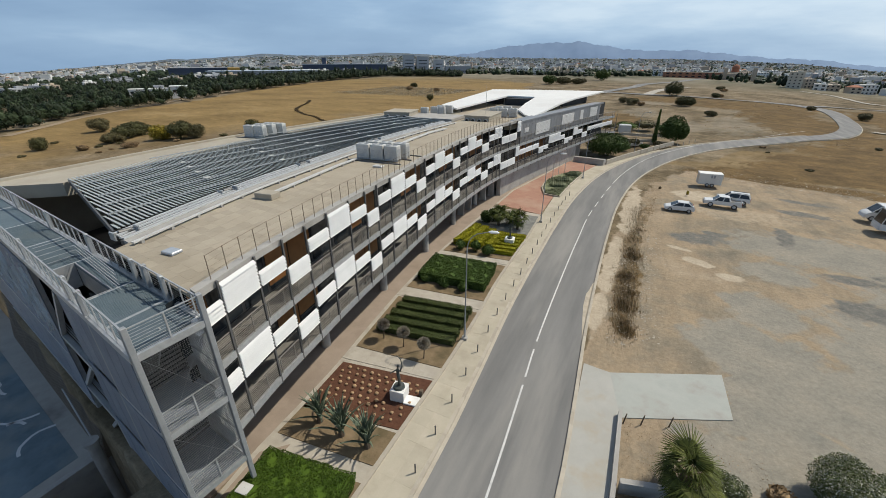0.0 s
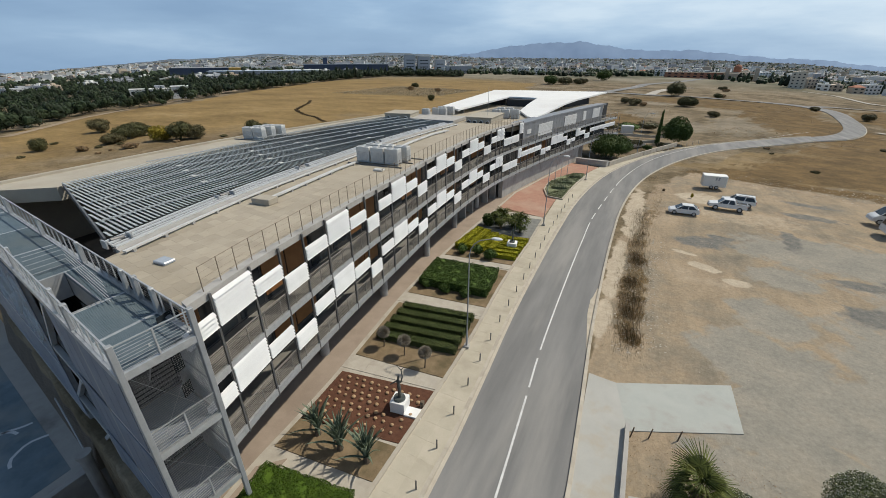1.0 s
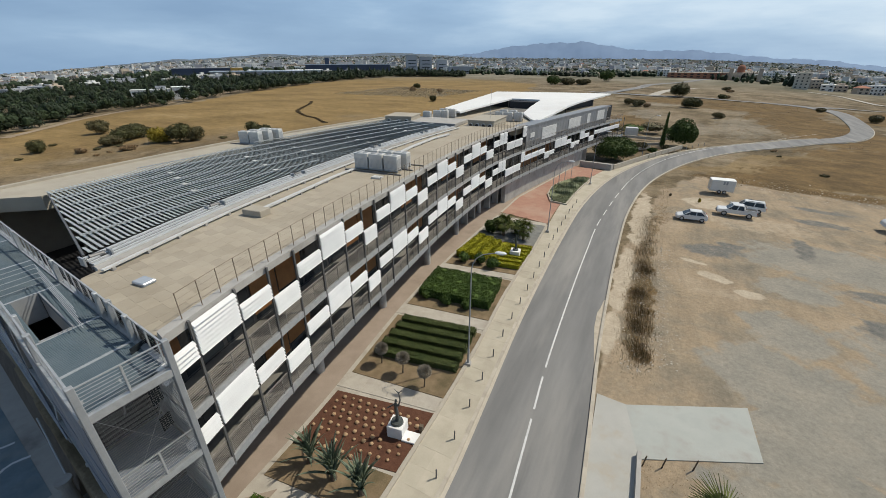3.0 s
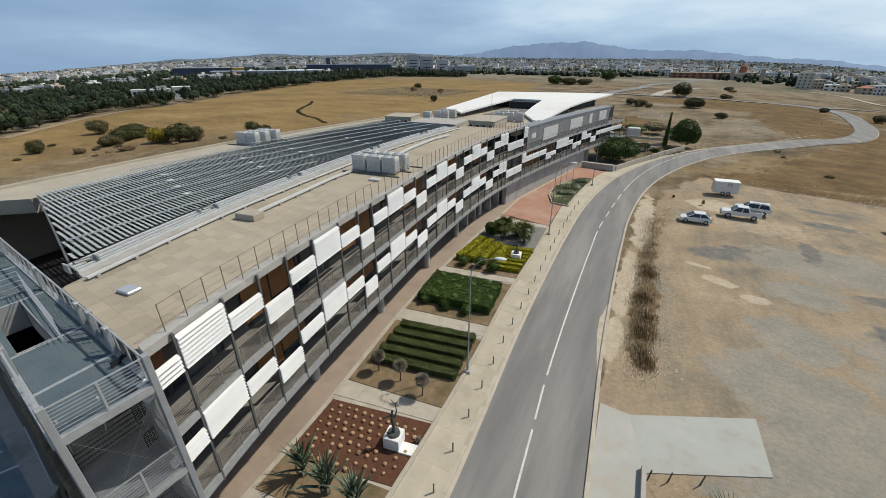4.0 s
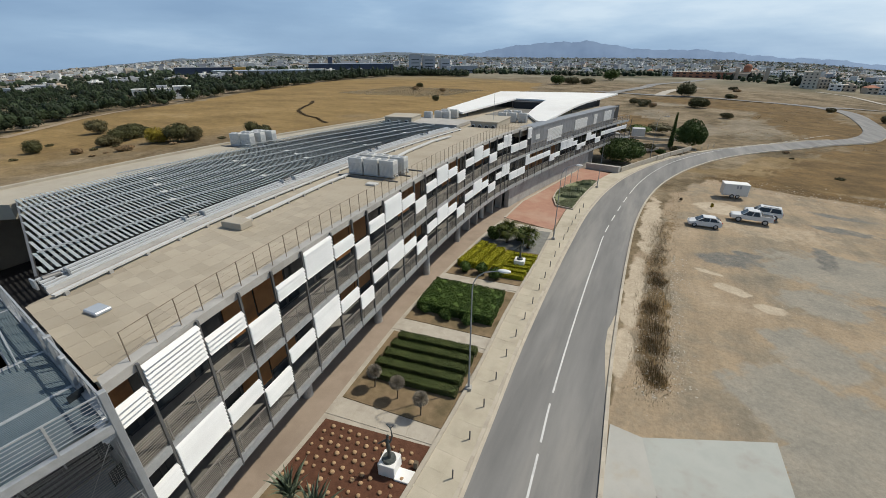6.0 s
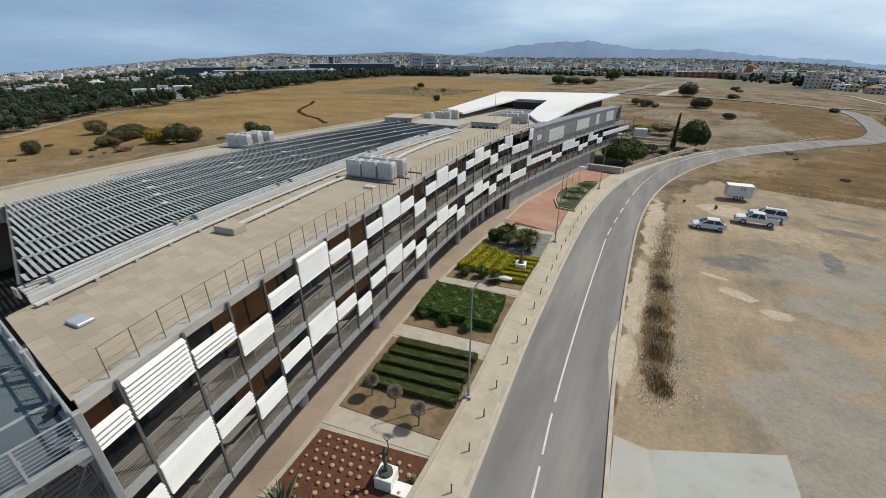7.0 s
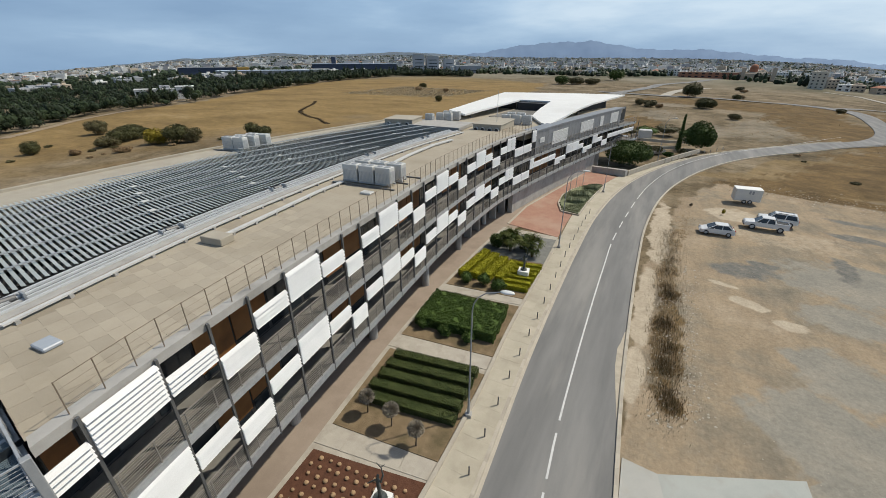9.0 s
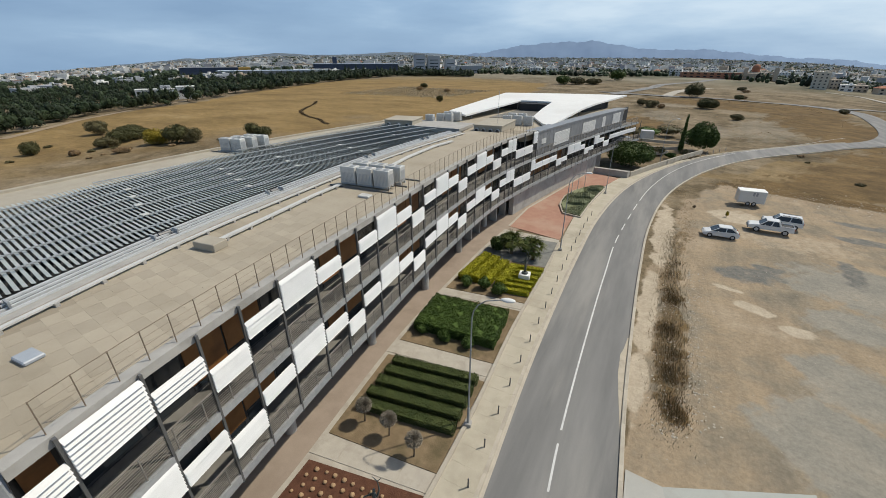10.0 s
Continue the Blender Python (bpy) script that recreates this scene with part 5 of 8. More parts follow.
def hedge(name, poly_box, h, material, label, seed, density=130, leaf=0.07, rz=0.0, uneven=0.08):
    """A clipped hedge: box (cx, cy, length, width) turned rz, with a leafy uneven skin."""
    cx, cy, lx, ly = poly_box
    rng = np.random.default_rng(seed)
    area_top, sx, sy = lx * ly, lx * h * 2, ly * h * 2
    tot = area_top + sx + sy
    n = int(tot * density)
    pick = rng.random(n) * tot
    p = np.stack([rng.uniform(-lx / 2, lx / 2, n), rng.uniform(-ly / 2, ly / 2, n), rng.uniform(0.02, h, n)], 1)
    top = pick < area_top
    p[top, 2] = h + rng.uniform(-0.03, 0.03, top.sum())
    s1 = (pick >= area_top) & (pick < area_top + sx)
    p[s1, 1] = np.sign(rng.random(s1.sum()) - 0.5) * ly / 2
    s2 = pick >= area_top + sx
    p[s2, 0] = np.sign(rng.random(s2.sum()) - 0.5) * lx / 2
    wave = wobble(p[:, 0] + cx, p[:, 1] + cy, 0.35, seed % 7)
    p[top, 2] += uneven * wave[top]
    p[:, 0] += uneven * 0.6 * wobble(p[:, 1] + cy, p[:, 2], 0.3, 1.0)
    p[:, 1] += uneven * 0.6 * wobble(p[:, 0] + cx, p[:, 2], 0.3, 2.0)
    th = thing(name, (cx, cy, 0.05), label, "hedge", "garden hedges")
    th.rotation_euler = (0, 0, radians(rz))
    part("foliage", leaf_mesh("foliage", p, leaf, material, seed), None, th)
    bm = bmesh.new()
    box(bm, (0, 0, h * 0.47), (lx * 0.97 - 0.06, ly * 0.97 - 0.06, h * 0.92))
    part("inner_growth", bm, material, th)
    return th


def round_bush(name, at, r, h, material, label, seed, n=900, leaf=0.08, group="garden shrubs", category="shrub", cut=0.0, cover=None):
    """A bush of several lobes with a leafy skin."""
    rng = np.random.default_rng(seed)
    blobs = [(0, 0, h * 0.5, r * 0.8, r * 0.8, h * 0.5)]
    for k in range(7):
        a = rng.uniform(0, 6.28)
        d = r * rng.uniform(0.3, 0.6)
        blobs.append((d * math.cos(a), d * math.sin(a), h * rng.uniform(0.35, 0.68), r * rng.uniform(0.38, 0.55), r * rng.uniform(0.38, 0.55), h * rng.uniform(0.25, 0.36)))
    th = thing(name, at, label, category, group)
    pts = blob_points(rng, blobs, n)
    pts = pts[pts[:, 2] > 0.03]
    part("foliage", leaf_mesh("foliage", pts, leaf, material, seed), None, th)
    part("inner_growth", core(bmesh.new(), blobs, 0.7), material, th)
    if cover:
        top = pts[pts[:, 2] > h * 0.45]
        top = top[rng.random(len(top)) < 0.4] * 1.02
        part("blossom", leaf_mesh("blossom", top, leaf * 0.85, cover[0], seed + 1), None, th, cover[1])
    return th


# ---- garden between walkway and footway ----
ys = np.linspace(3, 53, 50)
ribbon("garden_paving", [(BED_W(y) - 0.35, y) for y in ys], [(PAVE_IN(y) - 0.255, y) for y in ys], 0.03, M["path"], "pale concrete paths between the garden beds", "paving")


def path_slabs(y, w, n):
    """Concrete slabs across the garden, each a piece."""
    x0, x1 = BED_W(y) - 0.25, PAVE_IN(y) - 0.3
    bm = bmesh.new()
    L = (x1 - x0) / n
    prism(bm, [(-L / 2 + 0.012, -w / 2), (L / 2 - 0.012, -w / 2), (L / 2 - 0.012, w / 2), (-L / 2 + 0.012, w / 2)], 0, 0.03)
    me = finish("slab", bm, M["path"])
    for k in range(n):
        ob = new("slab", me)
        ob.parent = bpy.data.objects["garden_paving"]
        t = (k + 0.5) / n
        ob.location = (x0 + (x1 - x0) * t, y + (t - 0.5) * 1.1, 0.032)
        ob.rotation_euler = (0, 0, radians(9))


path_slabs(18.05, 1.0, 4)
path_slabs(27.25, 1.2, 4)
path_slabs(36.2, 1.0, 4)


def bed(name, y0, y1, material, label, slope=0.17, x0=None, x1=None, z=0.07):
    """A planting bed across the garden; its ends run slightly askew."""
    def at(y, e):
        yy = y + (slope * 3.3 if e else -slope * 3.3)
        return ((x1 if x1 else PAVE_IN(yy) - 0.3) if e else (x0 if x0 else BED_W(yy)), yy)
    bm = bmesh.new()
    prism(bm, [at(y0, 0), at(y0, 1), at(y1, 1), at(y1, 0)], -0.1, z)
    return single(name, bm, material, label, "garden bed", kind="structure")


bed("garden_bed_1", 3.2, 9.4, M["earth"], "brown earth bed under a clipped hedge", x0=-14.75, x1=-9.6)
bed("garden_apron", 3.2, 9.4, M["walk"], "brown paving beside the clipped hedge", x1=-14.75)
bed("garden_apron", 3.2, 9.4, M["path"], "pale paving beside the clipped hedge", x0=-9.6)
bed("garden_bed_2", 10.6, 12.9, M["earth"], "sandy earth bed with agaves", 0.12)
bed("garden_bed_3", 12.92, 17.3, M["soil"], "dark red soil bed with rows of clipped tufts", 0.19)
bed("garden_bed_4", 18.9, 26.3, M["earth"], "earth bed with hedge rows and small trees", 0.12)
bed("garden_bed_5", 28.2, 35.5, M["earth"], "earth bed with a dense dark hedge", 0.14)
bed("garden_bed_6", 36.9, 44.6, M["earth"], "earth bed with lime-green hedges", 0.14)
bed("garden_bed_7", 44.7, 51.6, M["gravel"], "grey gravel bed with shrubs", 0.1)

hedge("hedge", (-12.2, 7.1, 5.2, 4.7), 0.75, M["hedge_bright"], "bright green clipped box hedge in a block", 11, 900, 0.027, 9, 0.10)
for k in range(5):
    yl = 21.0 + 1.07 * k
    cx, cy = (BED_W(yl) + PAVE_IN(yl + 1.1)) / 2 + 0.05, yl + 0.55
    hedge("hedge_row", (cx, cy, 6.35 - 0.02 * k, 0.66), 0.52, M["hedge_olive"], "long low olive-green clipped hedge row", 20 + k, 620, 0.028, 9.5, 0.05)
hedge("hedge", (-14.6, 31.95, 6.7, 4.5), 0.88, M["hedge"], "broad dark green hedge block with an uneven top", 31, 620, 0.034, 6, 0.12)
for k, (x, y) in enumerate(((-16.9, 29.4), (-14.9, 29.3), (-12.9, 29.5))):
    round_bush("shrub", (x, y, 0.05), 0.62, 0.9, M["hedge"], "rounded dark green shrub at the hedge's edge", 40 + k, 1500, 0.042)
for k in range(4):
    hedge("lime_hedge", (-17.6 + 1.2 * k, 41.3 - 0.1 * k, 0.85, 5.9 - 0.6 * k), 0.75, M["hedge_lime"], "lime-green clipped hedge strip", 50 + k, 520, 0.032, -3, 0.07)
for k in range(6):
    hedge("lime_hedge", (-12.4, 38.5 + 0.98 * k, 2.7, 0.5), 0.5, M["hedge_lime"], "short lime-green clipped hedge row", 60 + k, 520, 0.032, 9, 0.06)
for k, (x, y, r) in enumerate(((-16.9, 37.5, 0.75), (-15.2, 38.0, 0.7), (-13.6, 37.7, 0.85))):
    round_bush("shrub", (x, y, 0.05), r, 1.25, M["hedge"], "ball-shaped dark green shrub", 70 + k, 1900, 0.04)

bm = bmesh.new()
box(bm, (-14.3, 6.75, 0.42), (0.62, 0.5, 0.76), 8, 0.03)
box(bm, (-14.3, 6.75, 0.82), (0.68, 0.56, 0.05), 8, 0.01)
single("service_box", bm, M["hvac"], "small white metal service box at the tower's foot", "utility box")

# tufts in rows on the red soil
bm = bmesh.new()
bmesh.ops.create_icosphere(bm, subdivisions=2, radius=0.15)
rng = random.Random(8)
for v in bm.verts:
    v.co *= 1 + rng.uniform(-0.12, 0.12)
    v.co.z = max(v.co.z * 0.8, -0.04)
tuft_me = finish("dry_tuft", bm, M["tuft"], True)
for r_ in range(9):
    for c_ in range(11):
        x, y = -16.0 + 0.57 * c_ + (0.28 if r_ % 2 else 0), 12.35 + 0.52 * r_ + 0.11 * c_ * 0.6 - 0.1
        y += 0.55
        if x > -10.2 or (x + 11.2) ** 2 + (y - 15.6) ** 2 < 0.75 or y > 17.1 + 0.17 * (x + 13) or (y < 13.6 and rng.random() < 0.5):
            continue
        ob = new("dry_tuft", tuft_me)
        s_ = rng.uniform(0.65, 1.0)
        ob.matrix_basis = Matrix.Translation((x + rng.uniform(-0.05, 0.05), y + rng.uniform(-0.05, 0.05), 0.1)) @ Matrix.Diagonal((s_, s_, s_, 1))
        tagged(ob, "small round dry plant tuft on red soil", "plant", "tufts on the red soil")


# agaves: broad tapering leaves
def agave_leaf():
    bm = bmesh.new()
    rings = []
    for k in range(7):
        t = k / 6
        w = 0.105 * (0.6 + 0.9 * t - 1.5 * t * t) if t < 0.98 else 0.004
        x, z = 1.75 * t - 0.1 * t * t, 0.25 * t - 0.38 * t * t * t
        rings.append([bm.verts.new((x, -w, z + w * 0.35)), bm.verts.new((x, 0, z)), bm.verts.new((x, w, z + w * 0.35)), bm.verts.new((x, 0, z - 0.05 * (1 - t)))])
    for a, b in zip(rings, rings[1:]):
        for i in range(4):
            bm.faces.new((a[i], b[i], b[(i + 1) % 4], a[(i + 1) % 4]))
    return finish("leaf", bm, M["agave"], True)


AGAVE_LEAF = agave_leaf()
for k, (x, y, s_) in enumerate(((-14.35, 11.95, 1.22), (-12.55, 11.75, 1.28), (-10.75, 11.8, 1.25))):
    th = thing("agave", (x, y, 0.07), "large grey-green agave with drooping lower leaves", "agave", "agaves in the bed")
    rng = random.Random(90 + k)
    for j in range(42):
        f = j / 42
        pitch = (87 - 30 * f if f < 0.88 else 58 - 260 * (f - 0.88)) + rng.uniform(-8, 8)
        ob = part("leaf", AGAVE_LEAF, None, th)
        sc = s_ * rng.uniform(0.8, 1.1)
        ob.matrix_basis = Matrix.Translation((0, 0, 0.3)) @ Matrix.Rotation(j * 2.4, 4, "Z") @ Matrix.Rotation(radians(-pitch), 4, "Y") @ Matrix.Diagonal((sc, sc, sc, 1))
    bm = bmesh.new()
    rod(bm, (0, 0, -0.05), (0, 0, 0.42), 0.2, 0.15)
    part("stem", bm, M["bark"], th)

# small clipped trees on thin stems
for k, (x, y) in enumerate(((-15.45, 20.2), (-13.55, 20.05), (-11.55, 19.6))):
    th = thing("topiary_tree", (x, y, 0.07), "small bare clipped tree with a round grey crown", "tree", "clipped trees in the bed")
    rng = np.random.default_rng(100 + k)
    bm = bmesh.new()
    rod(bm, (0, 0, -0.05), (0.05, 0.02, 0.95), 0.05, 0.035)
    for j in range(8):
        a = j * 0.8
        rod(bm, (0.05, 0.02, 0.9), (0.4 * math.cos(a), 0.4 * math.sin(a), 1.35 + 0.2 * (j % 3)), 0.022, 0.008, 5)
    part("trunk", bm, M["bark"], th)
    pts = blob_points(rng, [(0.03, 0, 1.36, 0.5, 0.5, 0.44)], 3600, 0.12)
    part("crown", leaf_mesh("crown", pts, 0.02, M["twig"], 100 + k, 0, 1.8), None, th, "dense grey twigs")

# statue on its white plinth
bm = bmesh.new()
box(bm, (-11.15, 15.75, 0.45), (0.95, 0.95, 0.85), 10, 0.02)
box(bm, (-10.15, 15.75, 0.11), (1.1, 0.75, 0.14), 10, 0.02)
single("plinth", bm, M["white_roof"], "white rendered plinth with a low step", "plinth")
bm = bmesh.new()
rod(bm, (-11.15, 15.75, 0.87), (-11.15, 15.75, 1.02), 0.38, 0.34, 16)
def figure(bm, x, y, z):
    """A plain upright draped shape with one limb raised."""
    rings = [(0.00, 0.13, 0.10), (0.30, 0.09, 0.08), (0.62, 0.11, 0.09), (0.85, 0.13, 0.10), (1.02, 0.095, 0.08), (1.25, 0.145, 0.10), (1.38, 0.07, 0.06), (1.44, 0.045, 0.045), (1.52, 0.075, 0.075), (1.61, 0.065, 0.065), (1.68, 0.03, 0.03)]
    prev = None
    for h, a, b in rings:
        cur = [bm.verts.new((x + a * math.cos(k * math.pi / 5) + 0.03 * math.sin(h * 4), y + b * math.sin(k * math.pi / 5), z + h)) for k in range(10)]
        if prev:
            for k in range(10):
                bm.faces.new((prev[k], prev[(k + 1) % 10], cur[(k + 1) % 10], cur[k]))
        prev = cur
    bm.faces.new(prev)
    rod(bm, (x + 0.15, y, z + 1.22), (x + 0.22, y + 0.12, z + 1.62), 0.05, 0.04, 8)
    rod(bm, (x + 0.22, y + 0.12, z + 1.6), (x + 0.12, y + 0.15, z + 2.1), 0.04, 0.025, 8)
    rod(bm, (x + 0.12, y + 0.15, z + 2.05), (x - 0.12, y + 0.1, z + 2.3), 0.03, 0.012, 6)
    rod(bm, (x + 0.12, y + 0.15, z + 2.05), (x + 0.3, y + 0.2, z + 2.32), 0.03, 0.012, 6)
    rod(bm, (x - 0.16, y, z + 1.2), (x - 0.5, y - 0.2, z + 0.95), 0.045, 0.03, 8)


figure(bm, -11.15, 15.75, 1.0)
single("statue", bm, M["bronze"], "dark weathered bronze statue on a plinth", "statue", smooth=False)
bm = bmesh.new()
box(bm, (-9.95, 16.45, 0.28), (0.22, 0.22, 0.5), 10, 0.01)
single("marker_post", bm, M["bark"], "short brown marker box beside the plinth", "post")
bm = bmesh.new()
box(bm, (-12.3, 41.2, 0.5), (1.05, 1.05, 0.9), 8, 0.02)
single("plinth", bm, M["white_roof"], "white square plinth among lime hedges", "plinth")
bm = bmesh.new()
rod(bm, (-12.3, 41.2, 0.95), (-12.3, 41.2, 1.1), 0.32, 0.28, 14)
figure(bm, -12.3, 41.2, 1.08)
single("statue", bm, M["bronze"], "slender dark statue on a white plinth", "statue")


# fan palms
def fan_leaf():
    """A stalk with a pleated fan of narrow leaflets that part towards their tips."""
    bm = bmesh.new()
    rod(bm, (0, 0, 0), (0.85, 0, 0.10), 0.022, 0.014, 5)
    o = Vector((0.82, 0, 0.10))
    n = 33
    for j in range(n):
        a = radians(-112 + 224 * j / (n - 1))
        d = Vector((math.cos(a), math.sin(a), 0))
        side = Vector((-d.y, d.x, 0))
        L = 0.80 - 0.16 * abs(math.sin(a / 2)) + 0.05 * (j % 2)
        mid = o + d * L * 0.42 + Vector((0, 0, 0.02 if j % 2 else -0.015))
        tip = o + d * L + Vector((0, 0, -0.27 - 0.09 * (j % 3)))
        w = 0.024
        vs = [bm.verts.new(p) for p in (o - side * 0.008, mid - side * w, tip - side * 0.006, tip + side * 0.006, mid + side * w, o + side * 0.008)]
        bm.faces.new(vs[:2] + vs[4:])
        bm.faces.new(vs[1:5])
    return finish("frond", bm, M["palm"])


FROND = fan_leaf()


def fan_palm(at, h, s_, seed, label, fronds=40, group="fan palms"):
    th = thing("fan_palm", at, label, "palm tree", group)
    rng = random.Random(seed)
    bm = bmesh.new()
    for k in range(6):
        rod(bm, (0, 0, h * k / 6 - 0.05), (0, 0, h * (k + 1) / 6), 0.24 * s_, 0.19 * s_, 12)
    part("trunk", bm, M["bark"], th, "rough ringed trunk")
    for j in range(fronds):
        f = j / fronds
        pitch = 78 - 135 * f ** 0.9 + rng.uniform(-16, 16)
        ob = part("frond", FROND, None, th)
        k = s_ * rng.uniform(0.75, 1.25)
        ob.matrix_basis = Matrix.Translation((0, 0, h)) @ Matrix.Rotation(j * 2.4 + rng.uniform(-0.2, 0.2), 4, "Z") @ Matrix.Rotation(radians(-pitch), 4, "Y") @ Matrix.Diagonal((k, k, k, 1))
    return th


fan_palm((-15.5, 46.4, 0.05), 1.7, 0.85, 1, "small fan palm in the garden bed", 26)
fan_palm((-12.9, 46.2, 0.05), 1.5, 0.8, 2, "young fan palm beside the gravel", 22)
for k, (x, y, r, h) in enumerate(((-17.3, 46.6, 1.0, 1.7), (-14.2, 47.6, 1.3, 1.9), (-16.4, 48.3, 1.2, 1.8))):
    round_bush("shrub", (x, y, 0.05), r, h, M["tree"], "dark green shrub at the end of the garden", 81 + k, 2400, 0.06)

# red forecourt and its ring hedge
bm = bmesh.new()
prism(bm, [(-18.6, 54.2), (-11.7, 52.9), (-11.9, 62), (-11.6, 72.8), (-10.3, 80), (-8.9, 86), (-14.6, 87.5), (-16.6, 74), (-18.6, 62)], -0.2, 0.06)
single("forecourt", bm, M["red_paving"], "red-brown paved forecourt before the entrance", "paving", kind="structure")
bm = bmesh.new()
pts = [(-18.75, 54.2), (-18.75, 62), (-16.75, 74), (-14.75, 87.5)]
strip(bm, pts, [(x + 0.3, y) for x, y in pts], -0.1, 0.09)
single("forecourt_edge", bm, M["kerb"], "pale stone edging of the red forecourt", "edging", kind="structure")
RING = thing("ring_hedge", (-12.6, 69.8, 0.06), "low grey-green clipped hedge mound with curved slots", "hedge")
rng = np.random.default_rng(5)
shape = [(-2.0, -4.0), (-0.8, -7.4), (1.5, -7.9), (1.6, -2), (1.9, 3), (2.4, 8.3), (1.4, 8.2), (-0.6, 6.2), (-1.7, 3.5), (-2.3, 0)]
g = 0.25
gx, gy = np.meshgrid(np.arange(-2.6, 2.7, g), np.arange(-8.2, 8.6, g), indexing="ij")


solid = inside(gx, gy, shape)
pts, bm = [], bmesh.new()
hgt = 0.34 + 0.06 * np.sin(gx * 1.3) + 0.05 * np.cos(gy * 0.8)
for i_ in range(gx.shape[0]):
    for j_ in range(gx.shape[1]):
        if solid[i_, j_]:
            x, y, h = gx[i_, j_], gy[i_, j_], hgt[i_, j_]
            k = rng.random((26, 3))
            pts.append(np.column_stack([x + (k[:, 0] - 0.5) * g, y + (k[:, 1] - 0.5) * g, h + 0.03 * k[:, 2]]))
            edge = not (solid[max(i_ - 1, 0), j_] and solid[min(i_ + 1, gx.shape[0] - 1), j_] and solid[i_, max(j_ - 1, 0)] and solid[i_, min(j_ + 1, gx.shape[1] - 1)])
            if edge:
                k = rng.random((14, 3))
                pts.append(np.column_stack([x + (k[:, 0] - 0.5) * g * 1.2, y + (k[:, 1] - 0.5) * g * 1.2, h * k[:, 2]]))
for i_ in range(gx.shape[0]):
    run = None
    for j_ in range(gx.shape[1] + 1):
        on = j_ < gx.shape[1] and solid[i_, j_]
        if on and run is None:
            run = j_
        if not on and run is not None:
            y0, y1 = gy[i_, run] - g / 2, gy[i_, j_ - 1] + g / 2
            box(bm, (gx[i_, 0], (y0 + y1) / 2, 0.15), (g * 0.98, y1 - y0, 0.30))
            run = None
part("foliage", leaf_mesh("foliage", np.concatenate(pts), 0.036, M["hedge_grey"], 5, 0.8), None, RING)
part("inner_growth", bm, M["hedge_grey"], RING)
# raised loaves of darker growth across the mound
for k, (lx_, ly_, L_, W_, a_) in enumerate(((0.2, -2.9, 2.2, 1.6, 16), (0.4, 0.5, 2.3, 1.6, 18), (1.3, 5.2, 1.3, 1.4, 24))):
    rng = np.random.default_rng(150 + k)
    loaf = [(lx_ + t * L_ / 2 * math.cos(radians(a_)), ly_ + t * L_ / 2 * math.sin(radians(a_)), 0.36, W_ * 0.52, W_ * 0.5, 0.78) for t in np.linspace(-0.75, 0.75, 6)]
    q = blob_points(rng, loaf, 4200, 0.93)
    q = q[q[:, 2] > 0.3]
    part("hedge_loaf", leaf_mesh("hedge_loaf", q, 0.034, M["hedge_grey"], 150 + k, 0.4), None, RING, "rounded raised hedge")
    part("inner_growth", core(bmesh.new(), loaf, 0.93), M["hedge_grey"], RING)
bm = bmesh.new()
rim = [(x * 1.08 + 0.02, y * 1.03) for x, y in shape] + [(shape[0][0] * 1.08 + 0.02, shape[0][1] * 1.03)]
for p, q in zip(rim, rim[1:]):
    beam(bm, (*p, 0.1), (*q, 0.1), 0.22, 0.24)
part("rim", bm, M["kerb"], RING, "pale stone rim")


# ---- street furniture ----
def street_lamp(at, turn):
    th = thing("street_lamp", at, "tall grey street lamp with a curved arm", "street lamp", "street lamps")
    th.rotation_euler = (0, 0, radians(turn))
    bm = bmesh.new()
    box(bm, (0, 0, 0.12), (0.4, 0.4, 0.24), 0, 0.02)
    part("base", bm, M["concrete"], th)
    bm = bmesh.new()
    rod(bm, (0, 0, 0.2), (0, 0, 1.4), 0.08, 0.08)
    rod(bm, (0, 0, 1.4), (0, 0, 7.75), 0.055, 0.038)
    part("pole", bm, M["steel"], th)
    bm = bmesh.new()
    pts = [(0, 0, 7.75), (0.07, 0, 8.2), (0.28, 0, 8.62), (0.68, 0, 8.95), (1.45, 0, 9.15)]
    for p, q in zip(pts, pts[1:]):
        rod(bm, p, q, 0.032, 0.032)
    part("arm", bm, M["steel"], th)
    bm = bmesh.new()
    bmesh.ops.create_uvsphere(bm, u_segments=14, v_segments=8, radius=1.0, matrix=Matrix.LocRotScale(Vector((1.78, 0, 9.18)), None, Vector((0.38, 0.17, 0.10))))
    part("lamp_head", bm, M["lamp_glass"], th, "white rounded lamp head", True)
    return th


for x, y, a in ((-9.8, 22.9, 12), (-10.85, 49.9, 8), (-9.6, 75.0, -12), (-2.8, 101.8, -25)):
    street_lamp((x, y, 0.1), a)
bm = bmesh.new()
rod(bm, (0, 0, 0), (0, 0, 0.62), 0.045, 0.04, 10)
rod(bm, (0, 0, 0.62), (0, 0, 0.68), 0.052, 0.03, 10)
bol_me = finish("bollard", bm, M["dark_steel"])
for k in range(22):
    y = 9.08 + 2.58 * k
    x = float(np.interp(y, [9, 14.3, 19.5, 22, 28, 35, 41, 47, 52, 60, 66], [-7.38, -7.75, -8.14, -8.33, -8.75, -9.0, -9.3, -9.62, -9.75, -9.85, -9.65]))
    ob = new("bollard", bol_me)
    ob.location = (x, y, 0.1)
    tagged(ob, "slim dark metal bollard on the footway", "bollard", "bollards along the footway")
bm = bmesh.new()
box(bm, (0, 0, 0.4), (0.14, 0.14, 0.8), 0, 0.02)
box(bm, (0, 0, 0.82), (0.18, 0.18, 0.06), 0, 0.01)
wp_me = finish("stone_post", bm, M["kerb"])
